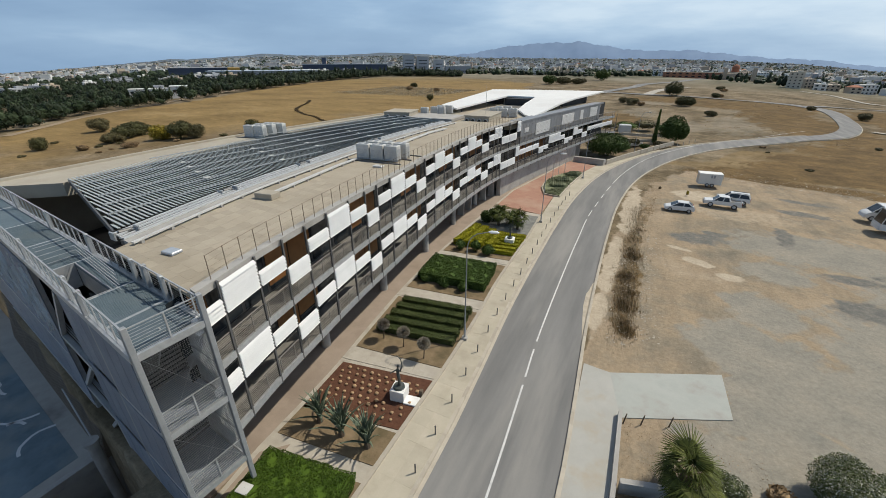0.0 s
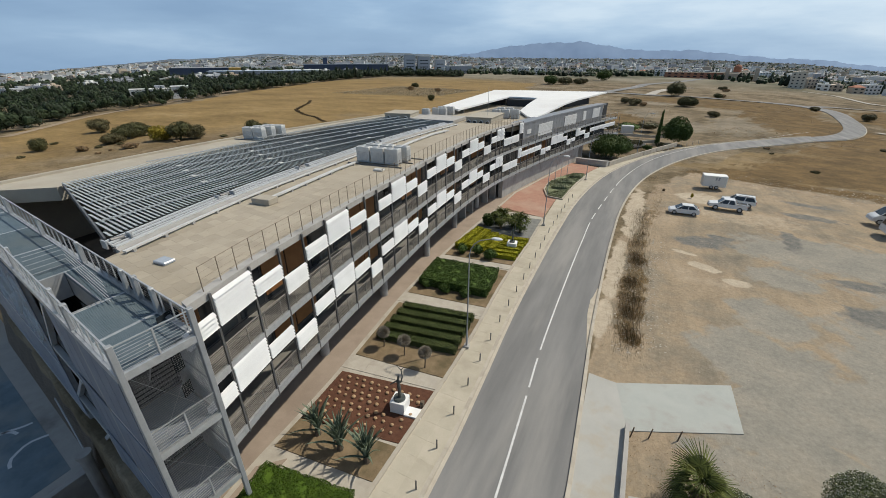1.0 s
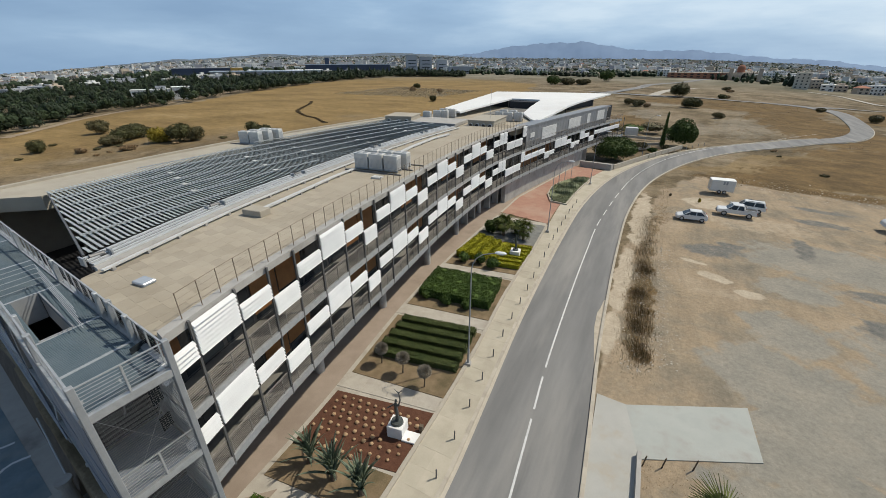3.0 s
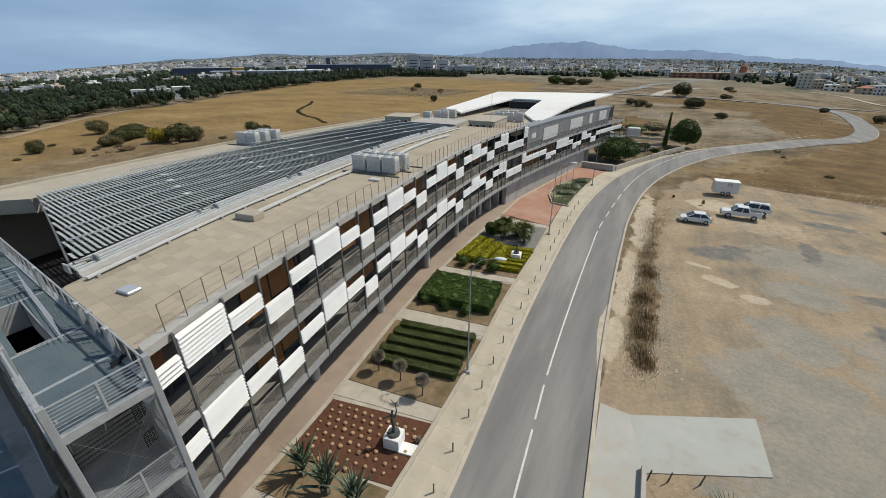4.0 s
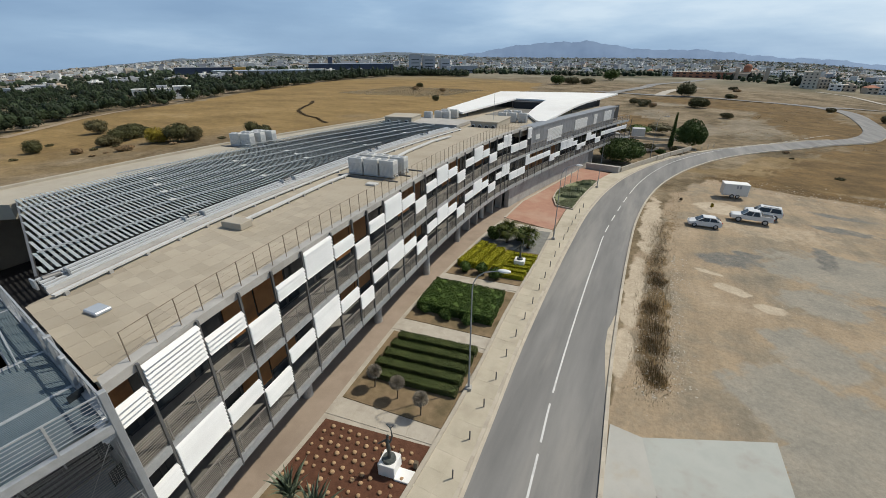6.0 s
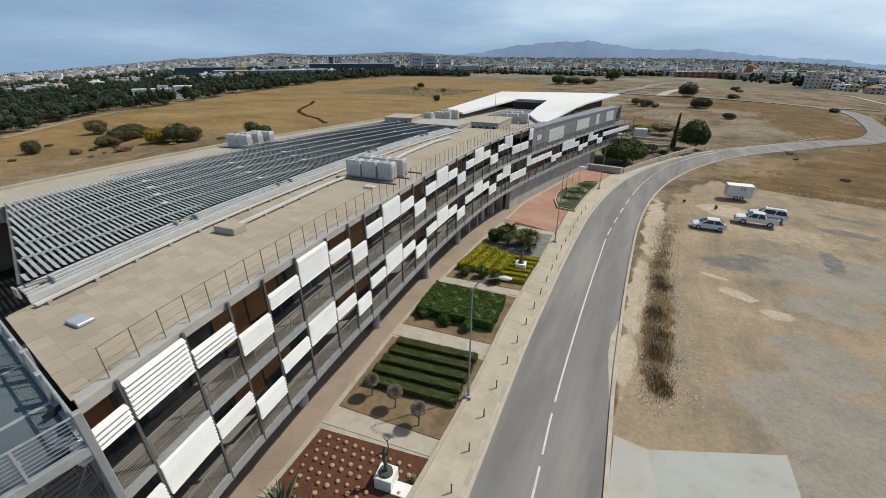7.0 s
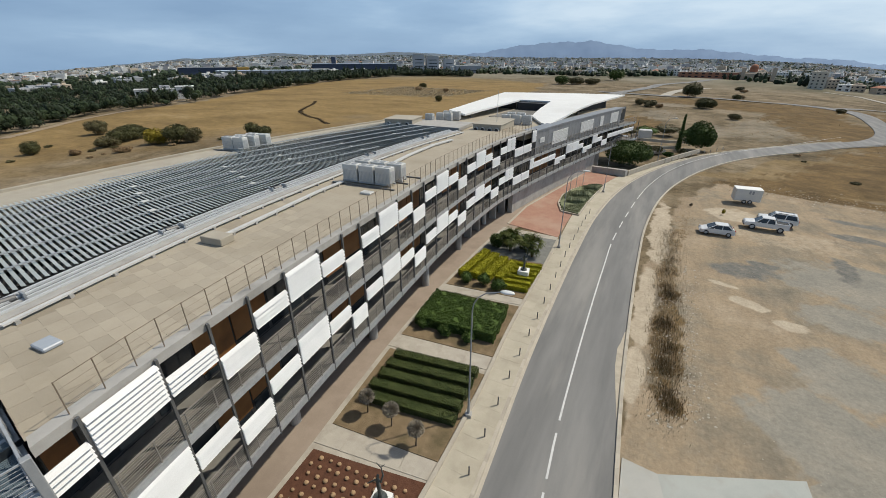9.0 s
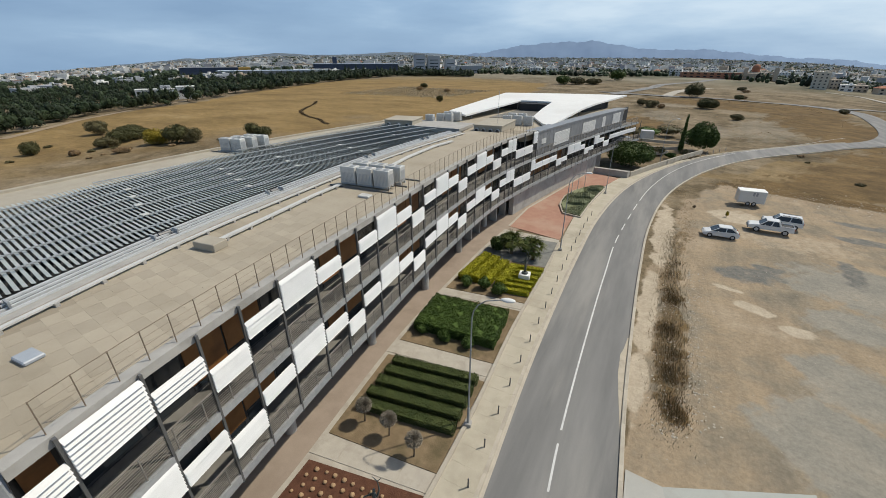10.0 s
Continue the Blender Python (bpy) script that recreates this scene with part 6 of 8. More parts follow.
for k in range(15):
    t = k / 14
    x, y = -6.6 + 17 * t ** 1.15, 90.5 + 33 * t
    ob = new("stone_post", wp_me)
    ob.location = (x, y, 0.1)
    tagged(ob, "short pale stone post along the bend", "post", "stone posts along the bend")
for x, y in ((-14.3, 71.2), (-14.0, 74.6), (-13.4, 77.4)):
    bm = bmesh.new()
    rod(bm, (x, y, 0), (x, y, 6.5), 0.05, 0.03)
    single("flagpole", bm, M["galv"], "bare slim grey flagpole", "flagpole", "flagpoles on the forecourt")
bm = bmesh.new()
strip(bm, [(-13.7, 87.6), (-7.6, 87.0)], [(-13.6, 88.4), (-7.3, 87.9)], 0, 1.15)
single("forecourt_wall", bm, M["concrete"], "low grey-brown concrete wall closing the forecourt", "wall")
bm = bmesh.new()
strip(bm, [(-7.4, 88.2), (-4.4, 96), (0.6, 108), (5.2, 118)], [(-7.1, 88.1), (-4.1, 95.9), (0.9, 107.9), (5.5, 117.9)], 0, 0.9)
single("garden_wall", bm, M["kerb"], "pale low garden wall beside the bend", "wall")
bm = bmesh.new()
box(bm, (-7.4, 133, 1.1), (3.2, 2.6, 2.2), 10, 0.05)
single("kiosk", bm, M["hvac"], "small pale flat-roofed kiosk behind the building", "kiosk")

# trees and shrubs at the far end of the building
round_bush("tree", (-8.7, 97.6, 0), 5.4, 4.9, M["tree"], "broad dense green tree at the building's end", 201, 9000, 0.13, "trees by the road", "tree")
round_bush("tree", (5.2, 124.0, 0), 3.6, 6.6, M["tree"], "rounded dense dark green tree on the bend", 202, 7500, 0.14, "trees by the road", "tree")
CY = thing("cypress", (0.9, 119.0, 0), "tall slim dark cypress", "tree", "trees by the road")
rng = np.random.default_rng(7)
blobs = [(0, 0, 0.8 + 0.85 * k, 0.55 - 0.045 * k, 0.55 - 0.045 * k, 0.9) for k in range(9)]
part("crown", leaf_mesh("crown", blob_points(rng, blobs, 1500, 0.7), 0.14, M["tree"], 7), None, CY)
part("inner_growth", rod(bmesh.new(), (0, 0, 0.3), (0, 0, 7.8), 0.42, 0.1, 9), M["tree"], CY)
bm = bmesh.new()
rod(bm, (0, 0, -0.1), (0, 0, 1.2), 0.16, 0.12)
part("trunk", bm, M["bark"], CY)
for k, pts in enumerate((((-11, 112), (-4.5, 110.5), (-1.6, 114)), ((-9.5, 119), (-3, 117.5), (1.4, 121)), ((-8, 128), (-1, 127.5), (4, 130)))):
    bm = bmesh.new()
    strip(bm, [(x, y) for x, y in pts], [(x + 0.1, y + 0.35) for x, y in pts], 0, 0.7)
    single("terrace_wall", bm, M["kerb"], "low pale terrace wall beyond the building", "wall", "terrace walls")
bm = bmesh.new()
prism(bm, [(-11, 112.5), (-4.5, 111), (-1.8, 114.2), (-3, 117.2), (-9.5, 118.7)], -0.15, 0.05)
single("terrace_paving", bm, M["paving"], "pale paved terrace beyond the building", "paving", kind="structure")
for k, (x, y, r, h) in enumerate(((-3.6, 113, 1.6, 1.6), (-5.6, 106, 1.8, 1.8), (1.8, 114.5, 1.2, 1.2), (-7.5, 139, 4, 2.5), (-2.5, 143, 4.5, 2.8), (3, 140, 3, 2.0), (-12, 137, 3.5, 2.4), (-1.0, 110, 1.2, 1.0))):
    round_bush("shrub", (x, y, 0), r, h, M["hedge"] if k % 2 else M["scrub"], "low dark green shrub beyond the building", 210 + k, 1500, 0.11)

# ---- gravel lot beside the road ----
bm = bmesh.new()
prism(bm, [(0.55, 24.2), (7.55, 27.5), (7.75, 23.3), (1.6, 20.4)], -0.2, 0.03)
single("concrete_slab", bm, M["slab"], "pale grey concrete slab on the gravel lot", "slab", kind="structure")
bm = bmesh.new()
prism(bm, [(-1.12, 24.4), (0.66, 24.25), (1.66, 20.42), (1.5, 2), (-0.4, 2), (-0.72, 16)], -0.2, 0.036)
single("driveway", bm, M["dusty_slab"], "pale concrete crossing between road and slab", "pavement", kind="structure")



# low walls, stakes, palm and oleanders at the corner
bm = bmesh.new()
strip(bm, [(1.5, 20.6), (1.62, 15.5), (1.7, 3)], [(1.72, 20.6), (1.86, 15.5), (1.95, 3)], -0.1, 0.45)
single("boundary_wall", bm, M["concrete"], "low weathered grey boundary wall", "wall")
bm = bmesh.new()
strip(bm, [(1.96, 15.7), (7.2, 17.3), (20, 21.0)], [(2.0, 15.4), (7.3, 17.0), (20.1, 20.7)], -0.1, 0.75)
single("front_wall", bm, M["concrete"], "low pale rendered wall by the oleanders", "wall")
for x, y in ((1.85, 20.1), (2.8, 20.45), (4.3, 21.05)):
    bm = bmesh.new()
    rod(bm, (x, y, -0.05), (x + 0.08, y + 0.05, 0.75), 0.04, 0.035)
    single("stake", bm, M["bark"], "short dark leaning stake", "stake", "stakes by the wall")
fan_palm((4.75, 16.7, 0), 1.6, 1.18, 9, "fan palm with ragged fronds by the low wall", 38)
round_bush("oleander", (6.7, 17.4, 0), 0.95, 1.6, M["oleander"], "oleander bush with small white blossom", 301, 7000, 0.030, "oleanders", "bush", cover=(M["flower"], "white blossom"))
round_bush("oleander", (11.6, 19.6, 0), 1.9, 2.6, M["oleander"], "large oleander bush covered in white blossom", 302, 22000, 0.032, "oleanders", "bush", cover=(M["flower"], "white blossom"))
round_bush("oleander", (14.6, 20.6, 0), 1.6, 2.3, M["oleander"], "large oleander bush covered in white blossom", 303, 17000, 0.032, "oleanders", "bush", cover=(M["flower"], "white blossom"))
round_bush("shrub", (9.2, 18.6, 0), 0.7, 0.7, M["dry"], "dry brown shrub by the white wall", 304, 500, 0.08)
bm = bmesh.new()
prism(bm, [(1.97, 15.3), (7.3, 16.9), (20, 20.6), (20, 2), (1.97, 2)], -0.1, 0.02)
single("garden_lawn", bm, M["earth"], "shaded earth garden behind the white wall", "garden bed", kind="structure")
for k, (x, y) in enumerate(((2.8, 14.6), (3.6, 15.0), (5.6, 15.9))):
    round_bush("shrub", (x, y, 0), 0.6, 0.6, M["hedge"], "low green shrub behind the white wall", 310 + k, 400, 0.08)


# dry weeds, stones and rubble: uncountable
def scatter(name, n, seed, where, material, size, label, lift=0.12, per=10, spread=0.3):
    rng = np.random.default_rng(seed)
    c = where(rng, n)
    p = np.repeat(c, per, 0) + rng.normal(size=(len(c) * per, 2)) * spread
    z = land(p[:, 0], p[:, 1]) + np.abs(rng.normal(size=len(p))) * lift
    tagged(new(name, leaf_mesh(name, np.column_stack([p, z]), size, material, seed)), label, "weeds", kind="stuff")


def weed_strip(rng, n):
    y = rng.uniform(27.5, 60, n)
    keep = rng.random(n) < 0.35 + 0.65 * (np.sin(y * 0.9) > -0.2) * (y < 48)
    y = y[keep]
    return np.column_stack([0.9 + 0.45 * rng.normal(size=len(y)) - (y - 30) * 0.02, y])


def grass(name, centres, n, seed, material, height, spread, label):
    """Tufts of thin upright dry stalks round each centre (x, y, weight)."""
    rng = np.random.default_rng(seed)
    c = np.asarray(centres, float)
    pick = rng.choice(len(c), n, p=c[:, 2] / c[:, 2].sum())
    p = c[pick, :2] + rng.normal(size=(n, 2)) * spread * np.array([1.0, 1.25])
    # stalks stand in small bunches
    p = np.round(p / 0.14) * 0.14 + rng.normal(size=(n, 2)) * 0.035
    h = height * rng.uniform(0.35, 1.15, n)
    lean, turn = rng.uniform(0.05, 0.75, n) * h, rng.uniform(0, 6.283, n)
    w = rng.uniform(0.010, 0.026, n)
    z = land(p[:, 0], p[:, 1]) - 0.02
    side = np.column_stack([-np.sin(turn), np.cos(turn)]) * w[:, None]
    a, b = np.column_stack([p - side, z]), np.column_stack([p + side, z])
    t = np.column_stack([p + np.column_stack([np.cos(turn), np.sin(turn)]) * lean[:, None], z + h])
    me = bpy.data.meshes.new(name)
    me.from_pydata(np.stack([a, b, t], 1).reshape(-1, 3).tolist(), [], np.arange(3 * n).reshape(-1, 3).tolist())
    me.materials.append(material)
    tagged(new(name, me), label, "weeds", kind="stuff")


CLUMPS = [(1.15, 29.9, 1.0), (0.95, 30.9, 0.5), (0.85, 33.4, 1.0), (0.6, 34.2, 0.5), (0.95, 36.1, 0.8), (0.5, 39.4, 1.2), (0.3, 38.3, 0.4), (0.75, 44.4, 1.0), (0.5, 46.0, 0.5), (0.4, 49.5, 0.3), (0.9, 53.0, 0.25)]
grass("dry_weeds", CLUMPS, 4200, 21, M["dry"], 0.30, 0.46, "clumps of brown dry weeds along the lot")
grass("dry_weeds", CLUMPS, 1700, 22, M["scrub"], 0.26, 0.36, "olive-brown weeds in the strip along the lot")
grass("dry_weeds", [(0.8 - (y - 30) * 0.012, y, 1.0) for y in np.arange(28.5, 62, 1.0)], 7000, 25, M["pale_dry"], 0.22, 0.75, "sparse straw-coloured grass along the lot")
scatter("dry_weeds", 260, 23, lambda r, n: np.column_stack([r.uniform(1.2, 2.4, n) + r.normal(size=n) * 0.5, r.uniform(60, 84, n)]), M["dry"], 0.03, "sparse dry weeds beside the bend", 0.04, 6, 0.5)
scatter("dry_weeds", 420, 24, lambda r, n: (lambda x: np.column_stack([x, 93.5 - 0.17 * x + r.normal(size=n) * 2.6]))(r.uniform(6, 60, n)), M["dry"], 0.05, "dry brown weeds along the bank behind the lot", 0.05, 8, 1.0)
scatter("dry_weeds", 260, 26, lambda r, n: np.column_stack([r.uniform(2, 9, n), r.uniform(17.0, 20.5, n)]), M["dry"], 0.022, "dry litter and weeds by the wall", 0.02, 3, 0.3)


def stones(name, n, seed, where, material, label, s0=0.04, s1=0.14):
    rng = np.random.default_rng(seed)
    c = where(rng, n)
    base = np.array([(0, 0, 0.5), (1, 0, 0.1), (0.3, 0.9, 0.2), (-0.8, 0.6, 0.1), (-0.8, -0.6, 0.2), (0.3, -0.95, 0.1)])
    faces = [(0, 1, 2), (0, 2, 3), (0, 3, 4), (0, 4, 5), (0, 5, 1)]
    V, Fc = [], []
    for k, (x, y) in enumerate(c):
        s_ = rng.uniform(s0, s1)
        a = rng.uniform(0, 6.28)
        q = base * s_ * rng.uniform(0.7, 1.3, base.shape)
        rx, ry = q[:, 0] * math.cos(a) - q[:, 1] * math.sin(a), q[:, 0] * math.sin(a) + q[:, 1] * math.cos(a)
        V += np.column_stack([rx + x, ry + y, q[:, 2] + float(land(x, y)) - 0.02]).tolist()
        Fc += [tuple(6 * k + i for i in f) for f in faces]
    me = bpy.data.meshes.new(name)
    me.from_pydata(V, [], Fc)
    me.materials.append(material)
    tagged(new(name, me), label, "stones", kind="stuff")


stones("loose_stones", 350, 34, lambda r, n: np.column_stack([1.9 + 0.8 * np.abs(r.normal(size=n)), r.uniform(29, 52, n)]), M["kerb"], "pale rubble pushed up beside the weeds", 0.03, 0.09)
stones("loose_stones", 700, 31, lambda r, n: np.column_stack([r.uniform(-0.8, 24, n) ** 1.0, r.uniform(20, 80, n)]), M["kerb"], "small pale stones scattered over the lot", 0.015, 0.045)
stones("loose_stones", 420, 32, weed_strip, M["kerb"], "pale rubble among the weeds", 0.03, 0.10)
stones("bank_rubble", 420, 33, lambda r, n: np.column_stack([np.linspace(10, 60, n), (92 + r.normal(size=n) * 2.5 - 0.15 * np.linspace(10, 60, n))]), M["kerb"], "rubble along the bank behind the lot", 0.05, 0.16)


# ---- vehicles ----
def wheel(parent, x, y, r, w):
    bm = bmesh.new()
    rod(bm, (x, y - w / 2, r), (x, y + w / 2, r), r, r, 20)
    ob = part("wheel", bm, M["tyre"], parent)
    s_ = 1 if y > 0 else -1
    bm = bmesh.new()
    rod(bm, (x, y + s_ * w * 0.5, r), (x, y + s_ * (w * 0.5 + 0.02), r), r * 0.62, r * 0.55, 14)
    part("rim", bm, M["galv"], ob)


def hull(bm, prof, w0, w1):
    """A car body from its side outline: (x, z) points, half-width w0 at the sill to w1 at the top."""
    zs = [z for _, z in prof]
    lo, hi = min(zs), max(zs)
    L, R = [], []
    for x, z in prof:
        t = (z - lo) / (hi - lo)
        w = w0 + (w1 - w0) * t ** 2
        L.append(bm.verts.new((x, w, z)))
        R.append(bm.verts.new((x, -w, z)))
    bm.faces.new(L)
    bm.faces.new(R[::-1])
    k = len(prof)
    for i in range(k):
        j = (i + 1) % k
        bm.faces.new((L[i], R[i], R[j], L[j]))
    bmesh.ops.bevel(bm, geom=list(bm.edges), offset=0.04, segments=2, affect="EDGES")
    return bm


def vehicle(name, at, turn, label, paint, body, cabin, wheels, half, r=0.32, category="car", extras=(), blind=None, size=0.93):
    """A parked vehicle, nose towards -x before it is turned: body, glass cabin, painted roof and pillars."""
    th = thing(name, at, label, category, "parked vehicles")
    th.rotation_euler = (0, 0, radians(turn))
    th.scale = (size, size, size)
    part("body", hull(bmesh.new(), body, half, half * 0.96), M[paint], th)
    part("cabin_glass", hull(bmesh.new(), cabin, half * 0.93, half * (0.74 if half < 0.92 else 0.88)), M["glass"], th, "dark cabin glass")
    (xa, za), (xb, zb), (xc, zc), (xd, zd) = cabin
    wl_, wt = half * 0.94, half * (0.76 if half < 0.92 else 0.90)
    bm = bmesh.new()
    prism(bm, [(xb - 0.06, -wt + 0.1), (xb - 0.06, wt - 0.1), (xb + 0.15, wt), (xc - 0.1, wt), (xc + 0.08, wt - 0.1), (xc + 0.08, -wt + 0.1), (xc - 0.1, -wt), (xb + 0.15, -wt)], min(zb, zc) - 0.03, max(zb, zc) + 0.035)
    bmesh.ops.bevel(bm, geom=list(bm.edges), offset=0.02, segments=1, affect="EDGES")
    part("roof", bm, M[paint], th)
    for s_ in (1, -1):
        for (x0, z0), (x1, z1), w in (((xa, za), (xb, zb), 0.07), ((xa * 0.45 + xd * 0.55, za), (xb * 0.45 + xc * 0.55, zb), 0.08), ((xd, zd), (xc, zc), 0.14)):
            bm = bmesh.new()
            beam(bm, (x0, s_ * wl_, z0), (x1, s_ * wt, z1), w, w)
            part("pillar", bm, M[paint], th)
        bm = bmesh.new()
        box(bm, (xa * 0.75 + xd * 0.25, s_ * (half + 0.06), za + 0.1), (0.14, 0.14, 0.12), 0, 0.02)
        part("mirror", bm, M[paint], th)
        if blind:
            bm = bmesh.new()
            v = [bm.verts.new(p) for p in ((blind[0], s_ * (wl_ + 0.012), za), (blind[1], s_ * (wl_ + 0.012), za), (blind[1], s_ * (wt + 0.012), zb), (blind[0], s_ * (wt + 0.012), zb), (blind[0], s_ * (wl_ - 0.03), za), (blind[1], s_ * (wl_ - 0.03), za), (blind[1], s_ * (wt - 0.03), zb), (blind[0], s_ * (wt - 0.03), zb))]
            for f in ((0, 1, 2, 3), (4, 5, 6, 7), (0, 1, 5, 4), (1, 2, 6, 5), (2, 3, 7, 6), (3, 0, 4, 7)):
                bm.faces.new([v[i] for i in f])
            part("side_panel", bm, M[paint], th)
    for x in wheels:
        for s_ in (1, -1):
            wheel(th, x, s_ * (half - 0.10), r, 0.22)
    for nm, c, s_, m_ in extras:
        bm = bmesh.new()
        box(bm, c, s_, 0, min(s_) * 0.2)
        part(nm, bm, M[m_], th)
    return th


M["red_lens"] = mat("red_lamp_lens", (0.35, 0.02, 0.015), (0.42, 0.03, 0.02), 3.0, 0.2, 0.0)
M["clear_lens"] = mat("clear_lamp_lens", (0.6, 0.62, 0.64), (0.7, 0.72, 0.74), 3.0, 0.15, 0.0)
LIGHTS = lambda xf, zf, xr, zr, y: (("headlight", (xf, y, zf), (0.2, 0.3, 0.14), "clear_lens"), ("headlight", (xf, -y, zf), (0.2, 0.3, 0.14), "clear_lens"),
                                     ("tail_light", (xr, y + 0.08, zr), (0.08, 0.16, 0.3), "red_lens"), ("tail_light", (xr, -y - 0.08, zr), (0.08, 0.16, 0.3), "red_lens"))
vehicle("hatchback", (5.55, 63.65, 0), 4, "white parked hatchback with dark windows", "car_white",
        [(-1.98, 0.28), (-2.04, 0.5), (-1.9, 0.66), (-1.15, 0.88), (1.65, 0.97), (1.98, 0.86), (2.02, 0.5), (1.95, 0.28)], [(-1.2, 0.86), (-0.3, 1.41), (1.1, 1.45), (1.82, 0.93)],
        (-1.28, 1.3), 0.86, 0.31, extras=LIGHTS(-1.9, 0.66, 1.95, 0.85, 0.6) + (("front_bumper", (-2.0, 0, 0.42), (0.14, 1.5, 0.2), "car_white"), ("number_plate", (2.03, 0, 0.6), (0.03, 0.5, 0.1), "hvac")))
vehicle("pickup", (11.2, 68.4, 0), -2, "white double-cab pickup with an open bed", "car_white",
        [(-2.48, 0.45), (-2.54, 0.75), (-2.4, 0.95), (-1.4, 1.06), (0.95, 1.08), (2.5, 1.08), (2.54, 0.5)], [(-1.35, 1.04), (-0.6, 1.68), (0.72, 1.71), (0.98, 1.06)],
        (-1.55, 1.6), 0.88, 0.38, category="pickup truck",
        extras=LIGHTS(-2.42, 0.85, 2.5, 0.9, 0.66) + (("bed_floor", (1.75, 0, 1.085), (1.4, 1.45, 0.02), "dark"), ("bed_rail", (1.75, 0.80, 1.17), (1.5, 0.09, 0.16), "car_white"), ("bed_rail", (1.75, -0.80, 1.17), (1.5, 0.09, 0.16), "car_white"), ("tailgate", (2.48, 0, 1.13), (0.07, 1.6, 0.2), "car_white"), ("roll_bar", (1.12, 0, 1.4), (0.09, 1.4, 0.09), "dark_steel"), ("roll_bar_foot", (1.12, 0.66, 1.24), (0.08, 0.08, 0.34), "dark_steel"), ("roll_bar_foot", (1.12, -0.66, 1.24), (0.08, 0.08, 0.34), "dark_steel"), ("bumper", (-2.54, 0, 0.55), (0.14, 1.6, 0.22), "dark_steel")))
vehicle("estate_car", (12.9, 71.3, 0), -6, "white four-wheel-drive estate with dark glass", "car_white",
        [(-2.28, 0.4), (-2.33, 0.72), (-2.15, 0.9), (-1.3, 1.03), (2.2, 1.06), (2.26, 0.45)], [(-1.2, 1.01), (-0.5, 1.66), (1.85, 1.69), (2.18, 1.04)],
        (-1.4, 1.4), 0.88, 0.36, extras=LIGHTS(-2.2, 0.85, 2.24, 1.0, 0.66) + (("roof_rail", (0.7, 0.55, 1.77), (1.9, 0.05, 0.06), "dark_steel"), ("roof_rail", (0.7, -0.55, 1.77), (1.9, 0.05, 0.06), "dark_steel"), ("bumper", (-2.33, 0, 0.52), (0.12, 1.6, 0.22), "dark_steel")))
vehicle("minibus", (30.2, 71.6, 0), 2, "white minibus with a dark sloping windscreen", "car_white",
        [(-2.5, 0.4), (-2.58, 0.8), (-2.3, 1.05), (-1.9, 1.22), (2.6, 1.26), (2.64, 0.42)], [(-1.95, 1.2), (-1.15, 2.1), (2.5, 2.16), (2.62, 1.22)],
        (-1.75, 1.6), 0.95, 0.36, category="minibus", extras=LIGHTS(-2.45, 0.85, 2.62, 1.2, 0.66) + (("bumper", (-2.56, 0, 0.5), (0.14, 1.7, 0.24), "car_white"),), blind=(-0.1, 2.55), size=1.0)
vehicle("coach", (32.0, 66.9, 0), 2, "white coach with a tall black windscreen", "car_white",
        [(-4.4, 0.35), (-4.5, 0.8), (-4.42, 1.15), (4.4, 1.25), (4.45, 0.4)], [(-4.42, 1.1), (-4.1, 2.75), (4.2, 2.85), (4.4, 1.2)],
        (-2.9, 2.4), 1.15, 0.46, category="coach", extras=LIGHTS(-4.4, 0.75, 4.42, 1.0, 0.8) + (("bumper", (-4.46, 0, 0.5), (0.14, 2.0, 0.3), "car_white"), ("roof_unit", (0.5, 0, 2.98), (2.4, 1.5, 0.2), "hvac")), size=1.0)
TR = thing("trailer", (10.3, 80.2, 0), "white boxy caravan trailer with two small windows", "trailer", "parked vehicles")
TR.rotation_euler = (0, 0, radians(6))
bm = bmesh.new()
box(bm, (0, 0, 1.27), (3.45, 1.9, 1.8), 0, 0.06)
part("body", bm, M["trailer"], TR)
bm = bmesh.new()
box(bm, (0, 0, 2.19), (3.5, 1.94, 0.05), 0, 0.02)
part("roof", bm, M["white_roof"], TR)
for x in (0.1, 0.5):
    bm = bmesh.new()
    box(bm, (x, -0.96, 1.75), (0.25, 0.04, 0.5))
    part("window", bm, M["steel"], TR)
for x in (-0.35, 0.4):
    for s_ in (1, -1):
        wheel(TR, x, s_ * 0.90, 0.30, 0.2)
round_bush("weed", (7.0, 72.4, -0.03), 0.28, 0.75, M["yellow"], "small yellow-green weed on the gravel", 640, 420, 0.035, "weeds on the lot", "plant")
round_bush("weed", (3.0, 74.1, -0.03), 0.25, 0.5, M["dry_dark"], "small dark dry weed on the gravel", 641, 300, 0.035, "weeds on the lot", "plant")


